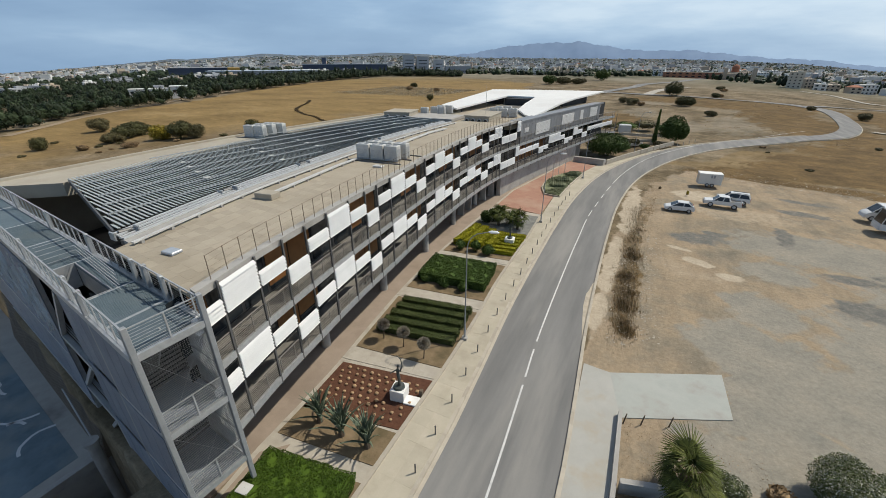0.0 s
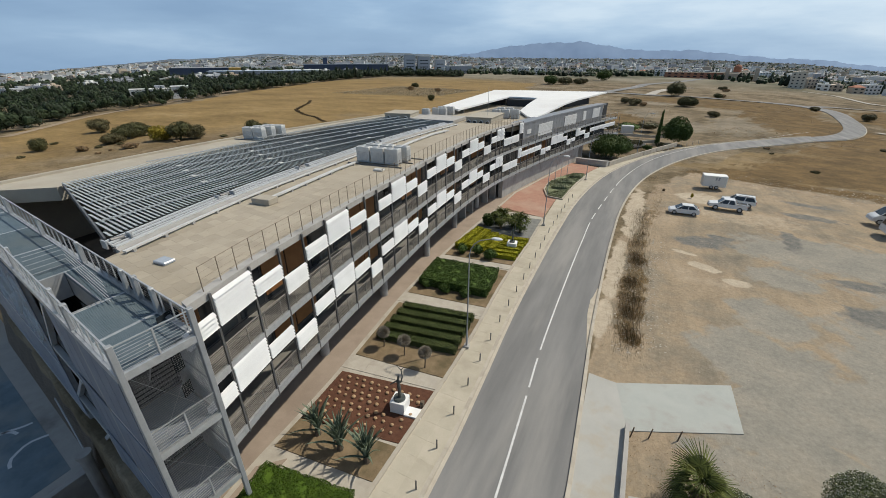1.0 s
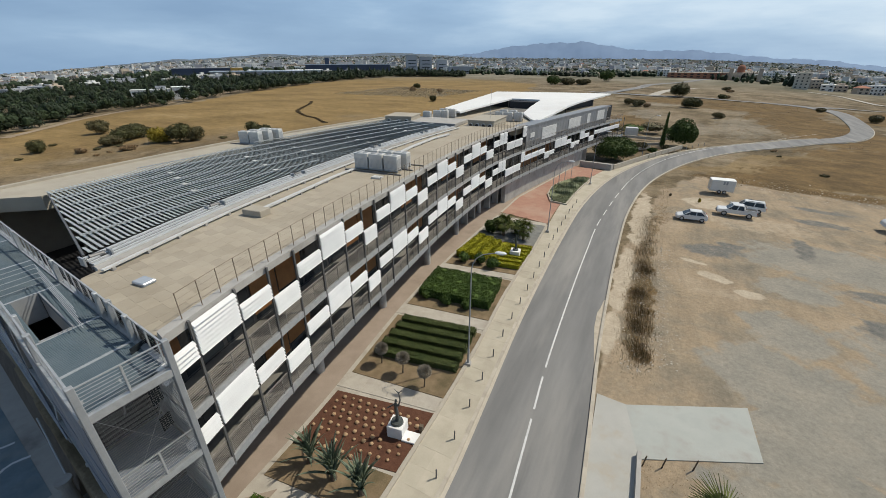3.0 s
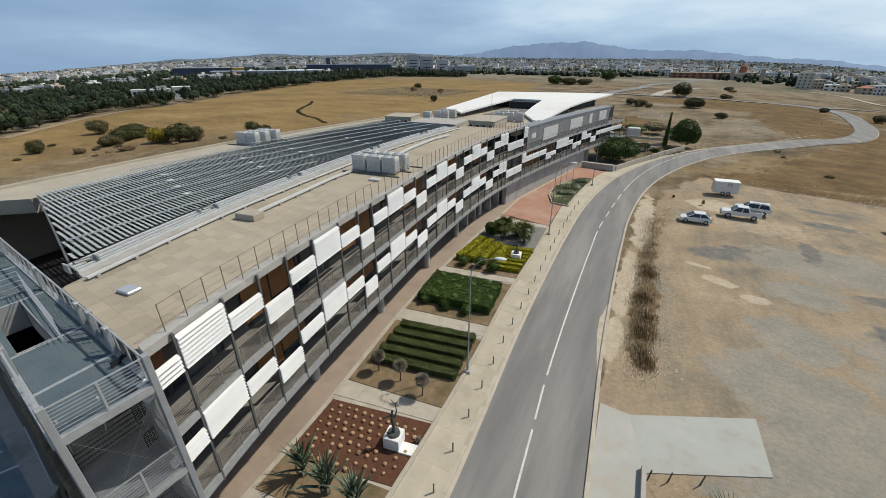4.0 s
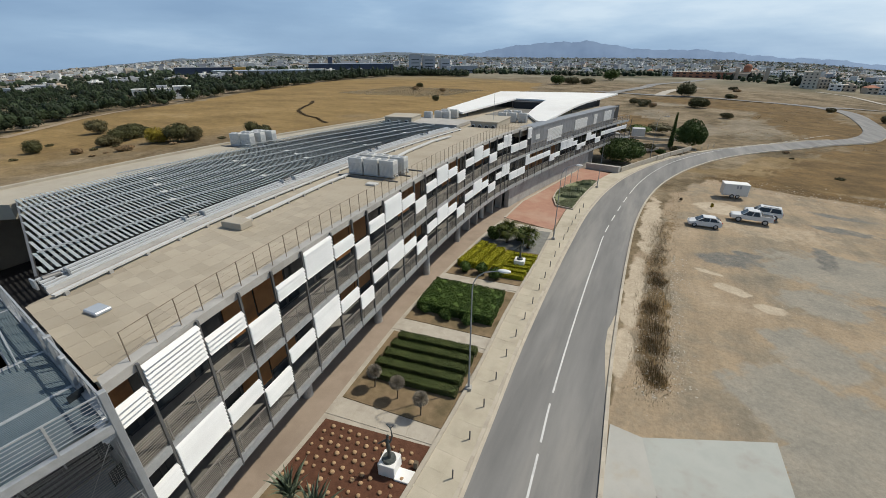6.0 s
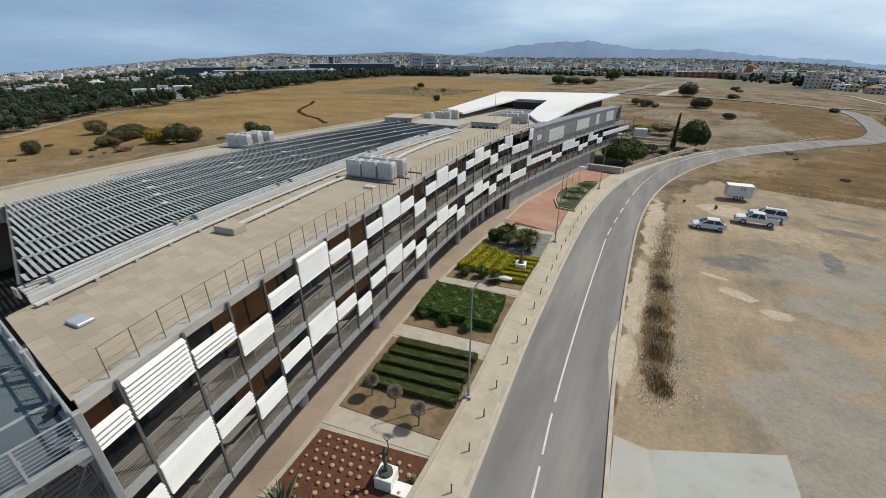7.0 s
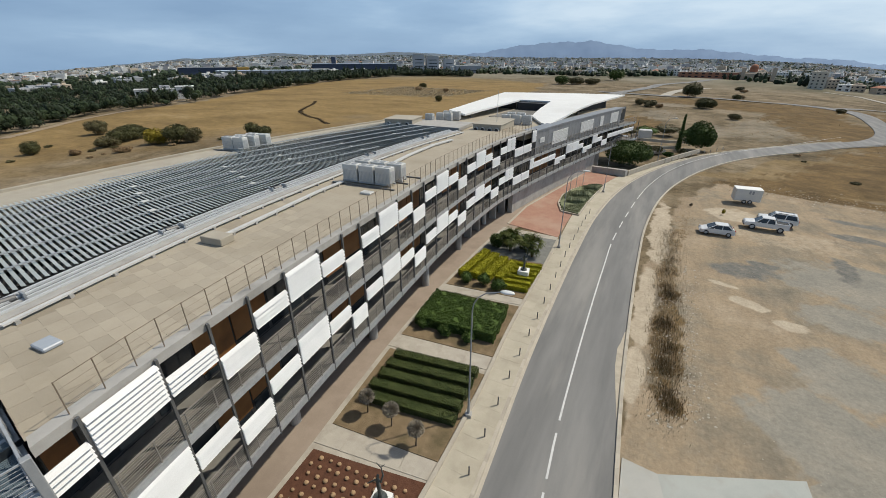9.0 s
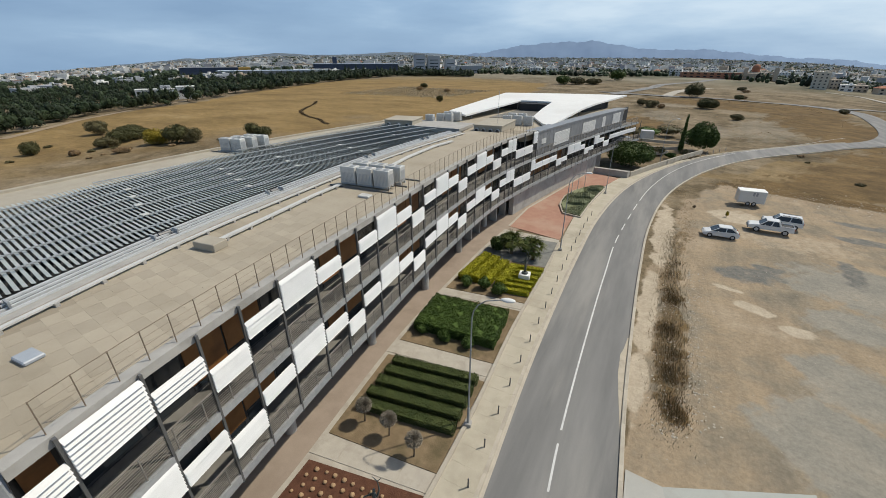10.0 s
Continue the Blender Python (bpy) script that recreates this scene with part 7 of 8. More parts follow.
# ---- plant on the roof ----
def fan_unit():
    """An outdoor air-conditioning unit, built once at the origin."""
    th = thing("air_conditioner", (0, 0, 0), "off-white rooftop air-conditioning unit on steel feet", "air conditioner", "air-conditioning units on the roof")
    bm = bmesh.new()
    box(bm, (0, 0, 0.76), (1.32, 0.8, 1.24), 0, 0.03)
    part("casing", bm, M["hvac"], th)
    bm = bmesh.new()
    for k in range(9):
        box(bm, (-0.50 + 0.125 * k, -0.405, 0.60), (0.05, 0.02, 0.72))
    part("grille", bm, M["galv"], th, "grey coil grille")
    bm = bmesh.new()
    box(bm, (0, -0.405, 1.17), (1.2, 0.02, 0.28), 0, 0.008)
    part("service_panel", bm, M["hvac"], th)
    for s_ in (1, -1):
        bm = bmesh.new()
        box(bm, (s_ * 0.665, 0, 0.66), (0.02, 0.6, 0.86))
        part("side_coil", bm, M["galv"], th)
    for x in (-0.31, 0.31):
        bm = bmesh.new()
        rod(bm, (x, 0, 1.375), (x, 0, 1.42), 0.28, 0.27, 20)
        ob = part("fan_shroud", bm, M["hvac"], th)
        bm = bmesh.new()
        rod(bm, (x, 0, 1.422), (x, 0, 1.428), 0.23, 0.23, 16)
        part("fan_guard", bm, M["steel"], ob)
    bm = bmesh.new()
    for y in (-0.32, 0.32):
        box(bm, (0, y, 0.07), (1.4, 0.1, 0.14))
    part("stand", bm, M["galv"], th)
    return th


UNIT = fan_unit()
placed = [(-25.0, 31.9, 10.72, 5), (-23.45, 32.05, 10.72, 5), (-21.9, 32.2, 10.72, 5), (-24.9, 33.4, 10.72, 5), (-23.35, 33.55, 10.72, 5), (-21.8, 33.7, 10.72, 5),
          (-44.2, 34.4, 10.97, 12), (-42.8, 34.7, 10.97, 12), (-44.0, 35.7, 10.97, 12), (-42.6, 36.0, 10.97, 12), (-43.7, 37.0, 10.97, 12), (-42.3, 37.3, 10.97, 12),
          (-25.2, 69.2, 10.62, 5), (-23.6, 69.5, 10.62, 5), (-22.0, 69.9, 10.62, 5), (-25.4, 72.2, 10.62, 5), (-23.8, 72.4, 10.62, 5),
          (-36.4, 64.4, 10.62, 5), (-35.4, 66.2, 10.62, 5), (-34.2, 66.6, 10.62, 5), (-35.6, 69.0, 10.62, 5), (-34.0, 69.2, 10.62, 5)]
for k, (x, y, z, a) in enumerate(placed):
    if y < 60 and x > -30:
        (x, y), z = roof_at(x, y), Z_ROOF + 0.12
    m_ = Matrix.Translation((x, y, z)) @ Matrix.Rotation(radians(a), 4, "Z")
    if k == 0:
        UNIT.matrix_basis = m_
    else:
        copy_thing(UNIT, m_)
for c, s_ in (((*roof_at(-23.4, 33.1), Z_ROOF + 0.06), (5.6, 4.2, 0.12)), ((-43.6, 36.0, 10.96), (4.4, 5.2, 0.04))):
    bm = bmesh.new()
    for e in (-0.45, 0.0, 0.45):
        beam(bm, (c[0] - s_[0] / 2, c[1] + e * s_[1] - 0.25, c[2]), (c[0] + s_[0] / 2, c[1] + e * s_[1] + 0.25, c[2]), 0.14, 0.11)
    single("unit_frame", bm, M["dark_steel"], "low dark steel support frame on the roof", "frame")


def plant_room(at, sx, sy, h, turn, fans, label):
    th = thing("plant_room", at, label, "plant room", "plant rooms on the roof")
    th.rotation_euler = (0, 0, radians(turn))
    bm = bmesh.new()
    box(bm, (0, 0, h / 2), (sx, sy, h), 0, 0.04)
    part("wall", bm, M["roof_light"], th)
    bm = bmesh.new()
    box(bm, (0, 0, h + 0.06), (sx + 0.2, sy + 0.2, 0.12), 0, 0.02)
    part("roof", bm, M["roof_light"], th)
    for k in range(fans):
        x = -sx / 2 + sx * (k + 0.5) / fans
        bm = bmesh.new()
        rod(bm, (x, -sy / 2 - 0.35, h * 0.45), (x, -sy / 2 + 0.05, h * 0.45), 0.3, 0.3, 16)
        ob = part("fan_drum", bm, M["galv"], th, "round steel fan housing")
        bm = bmesh.new()
        rod(bm, (x, -sy / 2 - 0.37, h * 0.45), (x, -sy / 2 - 0.352, h * 0.45), 0.24, 0.24, 14)
        part("fan_opening", bm, M["dark"], ob)
    return th


plant_room((-24.7, 62.9, 10.6), 4.0, 7.0, 1.1, 4, 4, "beige rooftop plant room with round fans")
plant_room((-38.6, 60.2, 10.6), 4.4, 4.6, 1.1, 12, 3, "beige rooftop plant room with round fans")
bm = bmesh.new()
rod(bm, (-24.0, 62.0, 11.7), (-24.0, 62.0, 16.0), 0.035, 0.02)
single("mast", bm, M["galv"], "thin antenna mast on the plant room", "mast")
bm = bmesh.new()
box(bm, (-33.2, 61.6, 10.85), (9.0, 6.0, 0.5), 4, 0.04)
single("roof_upstand", bm, M["concrete"], "grey raised roof deck between the plant rooms", "roof deck")
M["roof_blue_glass"] = mat("milky_rooflight", (0.36, 0.39, 0.43), (0.42, 0.45, 0.49), 2.0, 0.25, 0.0)
bm = bmesh.new()
box(bm, (-20.0, 9.72, Z_ROOF + 0.09), (0.8, 0.6, 0.16), 5, 0.04)
single("roof_hatch", bm, M["roof_blue_glass"], "small pale domed rooflight", "rooflight", "roof boxes")
bm = bmesh.new()
box(bm, (*roof_at(-23.75, 18.7), Z_ROOF + 0.22), (1.45, 0.9, 0.42), 8, 0.03)
single("duct_box", bm, M["roof_light"], "beige duct box on the roof", "duct", "roof boxes")
bm = bmesh.new()
box(bm, (*roof_at(-21.9, 29.8), Z_ROOF + 0.09), (0.9, 0.6, 0.16), 5, 0.03)
single("roof_hatch", bm, M["hvac"], "flat off-white roof cover", "roof cover", "roof boxes")


def tray(name, pts, z, w, h, label, feet=1.25):
    """A cable tray on short feet along the roof."""
    th = thing(name, (pts[0][0], pts[0][1], Z_ROOF), label, "cable tray", "cable trays on the roof")
    bm = bmesh.new()
    tube(bm, [(*p, z) for p in pts], w, h)
    world_part("tray", bm, M["hvac"], th)
    acc_ = 0.4
    for p, q in zip(pts, pts[1:]):
        p, q = Vector(p), Vector(q)
        L = (q - p).length
        while acc_ < L:
            c = p.lerp(q, acc_ / L)
            bm = bmesh.new()
            box(bm, (c.x, c.y, (Z_ROOF + z) / 2), (0.45, 0.16, z - Z_ROOF), 10)
            world_part("foot", bm, M["concrete"], th)
            acc_ += feet
        acc_ -= L


tray("cable_tray", [roof_at(PV_R(y) + 1.55, y) for y in np.linspace(9.6, 58, 24)], Z_ROOF + 0.16, 0.22, 0.08, "galvanised cable tray on concrete feet", 1.9)
tray("cable_tray", [roof_at(*p) for p in ((-23.9, 19.3), (-24.6, 24), (-25.2, 28), (-25.4, 31))], Z_ROOF + 0.18, 0.3, 0.1, "galvanised cable tray to the air-conditioning units", 1.7)
tray("cable_tray", [roof_at(*p) for p in ((-25.0, 36.0), (-26.0, 42), (-26.4, 48), (-26.0, 52))], Z_ROOF + 0.18, 0.4, 0.12, "galvanised cable tray behind the units", 2.0)
for y in (9.9, 17.6, 26.2, 39.0, 50.0):
    th = thing("roof_drive", (PV_R(y) + 0.55, y, 10.86), "grey louvre drive motor on a steel bracket", "motor", "louvre drives")
    bm = bmesh.new()
    rod(bm, (-0.25, -0.1, 0.22), (-0.25, 0.55, 0.22), 0.17, 0.15, 12)
    part("motor", bm, M["dark_steel"], th)
    for d in (-0.45, 0.75):
        bm = bmesh.new()
        box(bm, (-0.1, d, 0.2), (0.5, 0.08, 0.45))
        part("bracket", bm, M["galv"], th)
for y0 in (18.5, 25.5, 31.0, 38.5, 46.5):
    for j, c0 in enumerate((-29.9, -32.2, -34.4, -36.6)):
        y = y0 + 0.75 * j
        x = c0 + 0.003 * (y - 12) ** 2
        if x < PV_R(y) - 0.3:
            bm = bmesh.new()
            box(bm, (x, y, 11.47), (0.34, 0.42, 0.07), 8, 0.01)
            world_part("clip_plate", bm, M["hvac"], LOUVRE, "pale clip plate")

# concrete pavers on the near roof, each a piece; the rest joined
pav_bm = bmesh.new()
prism(pav_bm, [(-0.446, -0.297), (0.446, -0.297), (0.446, 0.297), (-0.446, 0.297)], 0, 0.010)
pav_me = finish("paver", pav_bm, M["roof"])
ROOF_OB = bpy.data.objects["roof_slab"]
rest_v, rest_f = [], []
for r_ in range(85):
    y = 8.15 + 0.6 * r_
    x_lo, x_hi = PV_R(max(y, 9.2)) + 1.95, FRONT(y) - 0.72
    cols = int((x_hi - x_lo) / 0.9)
    for c_ in range(cols):
        x = x_hi - 0.45 - 0.9 * c_
        yy = y + (-17.2 - x) * 0.115
        if x - 0.45 < PV_R(yy) + 1.95 or yy > 60:
            continue
        if y < 24:
            ob = new("paver", pav_me)
            ob.parent = ROOF_OB
            ob.location = (x, yy, Z_ROOF + 0.002)
            ob.rotation_euler = (0, 0, radians(-6))
        else:
            k = len(rest_v)
            for dx, dy in ((-0.446, -0.297), (0.446, -0.297), (0.446, 0.297), (-0.446, 0.297)):
                rest_v.append((x + dx, yy + dy - dx * 0.1, Z_ROOF + 0.012))
            rest_f.append((k, k + 1, k + 2, k + 3))
me = bpy.data.meshes.new("far_pavers")
me.from_pydata(rest_v, [], rest_f)
me.materials.append(M["roof"])
ob = tagged(new("far_pavers", me), kind="stuff")
ob.parent = ROOF_OB


# kerb stones and footway slabs, each a piece on its bed
def lay(name, mesh, parent, x, y, z, turn, sx=1.0, sy=1.0):
    ob = new(name, mesh)
    ob.parent = parent
    ob.matrix_basis = Matrix.Translation((x, y, z)) @ Matrix.Rotation(turn, 4, "Z") @ Matrix.Diagonal((sx, sy, 1, 1))
    return ob


stone_bm = bmesh.new()
box(stone_bm, (0, 0, -0.03), (1.0, 0.975, 0.08), 0, 0.008)
stone_me = finish("kerb_stone", stone_bm, M["kerb"])
slab_bm = bmesh.new()
prism(slab_bm, [(-0.5, -0.49), (0.5, -0.49), (0.5, 0.49), (-0.5, 0.49)], -0.02, 0.006)
slab_me = finish("paving_slab", slab_bm, M["paving"])
mid_y = [q.y for q in ROAD_MID]
mid_x = [q.x for q in ROAD_MID]
rng = random.Random(31)
for nm, off, top in (("kerb_1", -HALF - 0.338, 0.12), ("kerb_2", HALF + 0.12, 0.10)):
    bed_ = bpy.data.objects[nm]
    for k in range(66):
        y = 4.0 + k
        x, slope = float(np.interp(y, mid_y, mid_x)), float(np.interp(y + 1, mid_y, mid_x) - np.interp(y - 1, mid_y, mid_x)) / 2
        lay("kerb_stone", stone_me, bed_, x + off, y, top - 0.005 + rng.uniform(0, 0.006), -math.atan(slope) + rng.uniform(-0.006, 0.006), 0.205)
bed_ = bpy.data.objects["pavement"]
for k in range(48):
    y = 3.0 + 1.2 * k
    xr, xl = float(np.interp(y, mid_y, mid_x)) - HALF - 0.47, PAVE_IN(y) + 0.02
    for j in range(2):
        w = (xr - xl) / 2
        lay("paving_slab", slab_me, bed_, xl + w * (j + 0.5), y, 0.10, 0.0, w - 0.018, 1.2)


# ---- open land: bushes, tracks ----
def on_land(x, y, dz=0.0):
    return (x, y, float(land(x, y)) + dz)


for k, (x, y, r, h, m_, lb) in enumerate((
        (-163, 70, 3.4, 4.6, "scrub", "tall dry olive-grey bush in the straw field"), (-135, 60, 3.2, 3.0, "scrub", "dark olive bush in the straw field"), (-138, 64.5, 3.4, 4.0, "olive", "dark olive bush in the straw field"),
        (-141, 69.5, 4.4, 4.2, "olive", "broad dark olive bush in the straw field"), (-144, 46.8, 2.6, 3.6, "olive", "round dark bush in the straw field"), (-124, 67, 3.6, 4.2, "yellow", "yellow-flowering bush in the straw field"),
        (-118.5, 69.5, 4.0, 5.0, "olive", "dark green bush beside the flowering one"), (-115.5, 72, 3.2, 4.0, "scrub", "olive bush beside the flowering one"), (-106, 84, 2.6, 4.0, "olive", "dark bush behind the roof"), (-103.5, 85.5, 2.8, 3.0, "olive", "dark bush behind the roof"),
        (-131, 51, 1.6, 1.4, "dry", "low dry bush in the straw field"), (-121, 57, 2.2, 1.4, "dry", "low dry bush in the straw field"),
        (-160, 262, 3.0, 3.0, "dry", "brown bush on the far slope"), (-173, 290, 3.2, 3.6, "olive", "dark bush on the far slope"), (-137, 259, 2.4, 2.8, "dry", "brown bush on the far slope"), (-108, 197, 2.2, 3.2, "olive", "dark bush on the near slope"),
        (7.2, 303, 6.0, 9.0, "olive", "tall dark bush beside the far road"), (11.2, 240, 5.2, 5.0, "olive", "broad dark bush on the waste ground"), (-11.9, 232, 3.6, 3.4, "scrub", "brown-green bush on the waste ground"), (-17, 242, 2.8, 3.2, "scrub", "brown-green bush on the waste ground"),
        (-7.5, 229, 2.0, 2.0, "dry", "low dry bush on the waste ground"), (30, 307, 3.0, 3.0, "olive", "dark bush by the far road"), (47, 455, 4, 3, "scrub", "dark scrub on the far slope"), (44, 400, 3.5, 2.2, "dry", "brown scrub on the far slope"), (34, 318, 2.2, 2, "dry", "low dry scrub near the bend"),
        (66.8, 263, 2.6, 2.2, "scrub", "low dark scrub inside the bend"), (78.5, 236, 3.0, 3.4, "scrub", "dark scrub outside the bend"), (20, 201, 2.6, 2.4, "scrub", "low dry scrub on the waste ground"), (-92, 395, 8, 8, "tree", "dark trees at the field's far edge"), (-81, 404, 8, 6, "scrub", "scrub at the field's far edge"), (-70, 413, 8, 5, "scrub", "scrub at the field's far edge"), (-62, 520, 9, 12, "tree", "dark tree before the town"))):
    round_bush("bush", on_land(x, y, -0.1), r, h, M[m_], lb, 400 + k, 5200, max(0.075, r * 0.03), "bushes on the open land", "bush")


def land_ribbon(name, pts, w, material, label, dz=0.06, lift=0.25):
    p = smooth_path(pts, 6.0)
    bm = bmesh.new()
    l_, r_ = shifted(p, -w / 2), shifted(p, w / 2)
    vs = []
    for a, b in zip(l_, r_):
        vs.append([bm.verts.new((*q, float(land(*q)) + dz + lift * min(1, math.hypot(*q) / 250))) for q in (a, b)])
    for a, b in zip(vs, vs[1:]):
        bm.faces.new((a[0], a[1], b[1], b[0]))
    return single(name, bm, material, label, "road", kind="structure")


land_ribbon("far_road", [(50, 295), (37, 298), (16, 301), (-8, 300.6), (-30, 308), (-48, 316)], 6, M["asphalt"], "far grey road crossing the waste ground")
land_ribbon("far_road", [(-36, 300), (-34, 318), (-28, 345), (-20.5, 406), (-9.7, 496), (11, 567), (50, 690), (83, 790)], 8, M["asphalt"], "far grey road leading to the town")
land_ribbon("dirt_track", [(73, 290), (80, 299), (92, 303), (108, 304), (150, 300)], 5, M["asphalt"], "narrow branch road leading away from the bend")
land_ribbon("dirt_track", [(69, 197), (73, 193), (84, 188), (110, 180)], 2.2, M["path"], "pale dirt track leaving the bend")
land_ribbon("dirt_track", [(150, 360), (133, 400), (128, 450), (120, 520)], 4, M["path"], "pale dirt track before the town")
land_ribbon("dirt_track", [(-7, 302), (2, 370), (12, 420), (24, 455)], 6, M["path"], "pale dirt track over the waste ground")
land_ribbon("dirt_track", [(-188, 54), (-217, 90), (-239, 139), (-288, 237), (-318, 308)], 3.6, M["track_dust"], "pale track along the edge of the straw field", 0.0, 0.10)
GULLY = smooth_path([(-163, 166), (-152, 153), (-145, 141.5), (-136, 130), (-124, 122), (-116, 119), (-108, 113.5), (-103, 110.5)], 0.5)
scatter("field_gully", 420, 27, lambda r, n: np.array([GULLY[int(k)][:] for k in r.uniform(0, len(GULLY) - 1, n)]), M["dry_dark"], 0.10, "dark winding gully in the straw field", 0.05, 14, 0.38)
scatter("dry_grass", 150, 28, lambda r, n: np.column_stack([r.uniform(-30, 60, n), r.uniform(150, 300, n)]), M["dry"], 0.12, "sparse low scrub over the waste ground", 0.1, 10, 1.2)
rng = random.Random(61)
for k in range(34):
    if k < 20:
        x, y = rng.uniform(-160, -100), rng.uniform(36, 78)
    else:
        x, y = rng.uniform(16, 95), rng.uniform(97, 150)
    r = rng.uniform(0.5, 1.3)
    m_ = rng.choice(("dry", "scrub", "scrub"))
    round_bush("low_scrub", on_land(x, y, -0.08), r, r * 0.55, M[m_], "low dry scrub on the open land", 600 + k, 500, 0.075, "low scrub", "shrub")
scatter("dry_grass", 2600, 30, lambda r, n: np.column_stack([r.uniform(-190, -120, n), r.uniform(215, 290, n)]), M["pale_dry"], 0.2, "pale dry scrub on the far slope", 0.10, 4, 2.4)

# ---- woods on the valley side: uncountable trees ----
EDGE_AZ = [-4, 6, 12.7, 19, 26, 32, 37, 41.5, 46, 60]
EDGE_R = [545, 525, 455, 378, 292, 252, 243, 232, 200, 190]
BACK_R = [575, 590, 590, 600, 640, 700, 760, 800, 820, 820]


def woods(n, seed):
    rng = np.random.default_rng(seed)
    az = rng.uniform(-3, 52, n)
    f = rng.random(n) ** 1.15
    lo, hi = np.interp(az, EDGE_AZ, EDGE_R) + 6, np.interp(az, EDGE_AZ, BACK_R)
    r = lo + (hi - lo) * f
    clear = (np.abs(az - 33.6) < 3.4) & (r < 318) & (r > 278)
    az, r = az[~clear], r[~clear]
    a = np.radians(27.76 + az)
    return np.column_stack([-1.7 - r * np.sin(a), 3.7 + r * np.cos(a)]), r


pos_, rr = woods(2600, 3)
rng = np.random.default_rng(9)
P, cv, cf = [], [], []
ico = bmesh.new()
bmesh.ops.create_icosphere(ico, subdivisions=1, radius=1.0)
ico_v = np.array([v.co[:] for v in ico.verts])
ico_f = [[v.index for v in f.verts] for f in ico.faces]
ico.free()
for (x, y), r_ in zip(pos_, rr):
    big = float(wobble(x, y, 31.0, 3.0))
    if big < -0.62 and r_ > 262:
        continue            # glades with yards and parked cars
    h, w = rng.uniform(4.0, 8.5) + 2.0 * max(0.0, big), rng.uniform(2.0, 4.0)
    if rng.random() < 0.06:
        h, w = h * 1.5, w * 0.55
    z = float(land(x, y))
    for b in range(3):
        c = np.array([x + rng.normal() * w * 0.35, y + rng.normal() * w * 0.35, z + h * rng.uniform(0.4, 0.68)])
        d = rng.normal(size=(64, 3))
        d /= np.linalg.norm(d, axis=1)[:, None]
        P.append(c + d * np.array([w * 0.7, w * 0.7, h * 0.32]) * rng.uniform(0.75, 1.15, (64, 1)))
        k = len(cv)
        cv += (c + ico_v * np.array([w * 0.5, w * 0.5, h * 0.25]) * rng.uniform(0.8, 1.1, ico_v.shape)).tolist()
        cf += [[i + k for i in f] for f in ico_f]
tagged(new("woodland_leaves", leaf_mesh("woodland_leaves", np.concatenate(P), 0.25, M["woods"], 12)), "dense dark green woodland crowns beyond the field", "woods", kind="stuff")
me = bpy.data.meshes.new("woodland")
me.from_pydata(cv, [], cf)
me.materials.append(M["woods"])
tagged(new("woodland", me), "dense dark green woodland beyond the straw field", "woods", kind="stuff")

# ---- the town ----
M["wall_white"] = mat("white_house_wall", (0.70, 0.69, 0.66), (0.78, 0.77, 0.74), 0.05, 0.9, 0.0, vary=0.15)
M["wall_cream"] = mat("cream_house_wall", (0.48, 0.40, 0.31), (0.56, 0.47, 0.37), 0.05, 0.9, 0.0, vary=0.2)
M["wall_pale"] = mat("pale_beige_wall", (0.60, 0.54, 0.44), (0.66, 0.60, 0.50), 0.05, 0.9, 0.0)
M["wall_grey"] = mat("grey_block_wall", (0.36, 0.37, 0.39), (0.44, 0.45, 0.47), 0.05, 0.9, 0.0, vary=0.15)
M["wall_blue"] = mat("dark_blue_sheet", (0.035, 0.05, 0.09), (0.05, 0.07, 0.12), 0.05, 0.6, 0.0)
M["wall_yellow"] = mat("yellow_sheet", (0.45, 0.27, 0.05), (0.5, 0.31, 0.07), 0.05, 0.6, 0.0)
M["roof_blue"] = mat("pale_blue_roof", (0.36, 0.42, 0.49), (0.44, 0.50, 0.57), 0.05, 0.6, 0.0)


def house(sx, sy, floors, wall, pitched, seed, name="house", label="white flat-roofed house of the distant town", category="house", group="houses of the town"):
    """A small building: walls, roof, and each window a part."""
    th = thing(name, (0, 0, 0), label, category, group)
    h = 3.1 * floors
    bm = bmesh.new()
    box(bm, (0, 0, h / 2), (sx, sy, h))
    part("wall", bm, M[wall], th)
    bm = bmesh.new()
    if pitched:
        prism(bm, [(-sx / 2 - 0.4, -sy / 2 - 0.4), (sx / 2 + 0.4, -sy / 2 - 0.4), (sx / 2 + 0.4, sy / 2 + 0.4), (-sx / 2 - 0.4, sy / 2 + 0.4)], h, h + 0.2)
        v = [bm.verts.new(p) for p in ((-sx / 2 - 0.3, -sy / 2 - 0.3, h + 0.2), (sx / 2 + 0.3, -sy / 2 - 0.3, h + 0.2), (sx / 2 + 0.3, sy / 2 + 0.3, h + 0.2), (-sx / 2 - 0.3, sy / 2 + 0.3, h + 0.2), (-sx * 0.2, 0, h + 2.2), (sx * 0.2, 0, h + 2.2))]
        for f in ((0, 1, 5, 4), (1, 2, 5), (2, 3, 4, 5), (3, 0, 4)):
            bm.faces.new([v[i] for i in f])
    else:
        box(bm, (0, 0, h + 0.25), (sx + 0.3, sy + 0.3, 0.5))
        box(bm, (sx * 0.2, sy * 0.1, h + 1.3), (sx * 0.25, sy * 0.3, 1.8))
    part("roof", bm, M["red_tile"] if pitched else M[wall], th)
    for fl in range(floors):
        k = max(2, int(sx / 4))
        for j in range(k):
            bm = bmesh.new()
            box(bm, (-sx / 2 + sx * (j + 0.5) / k, -sy / 2 - 0.02, 3.1 * fl + 1.7), (sx / k * 0.45, 0.12, 1.4))
            part("window", bm, M["glass"], th)
    return th


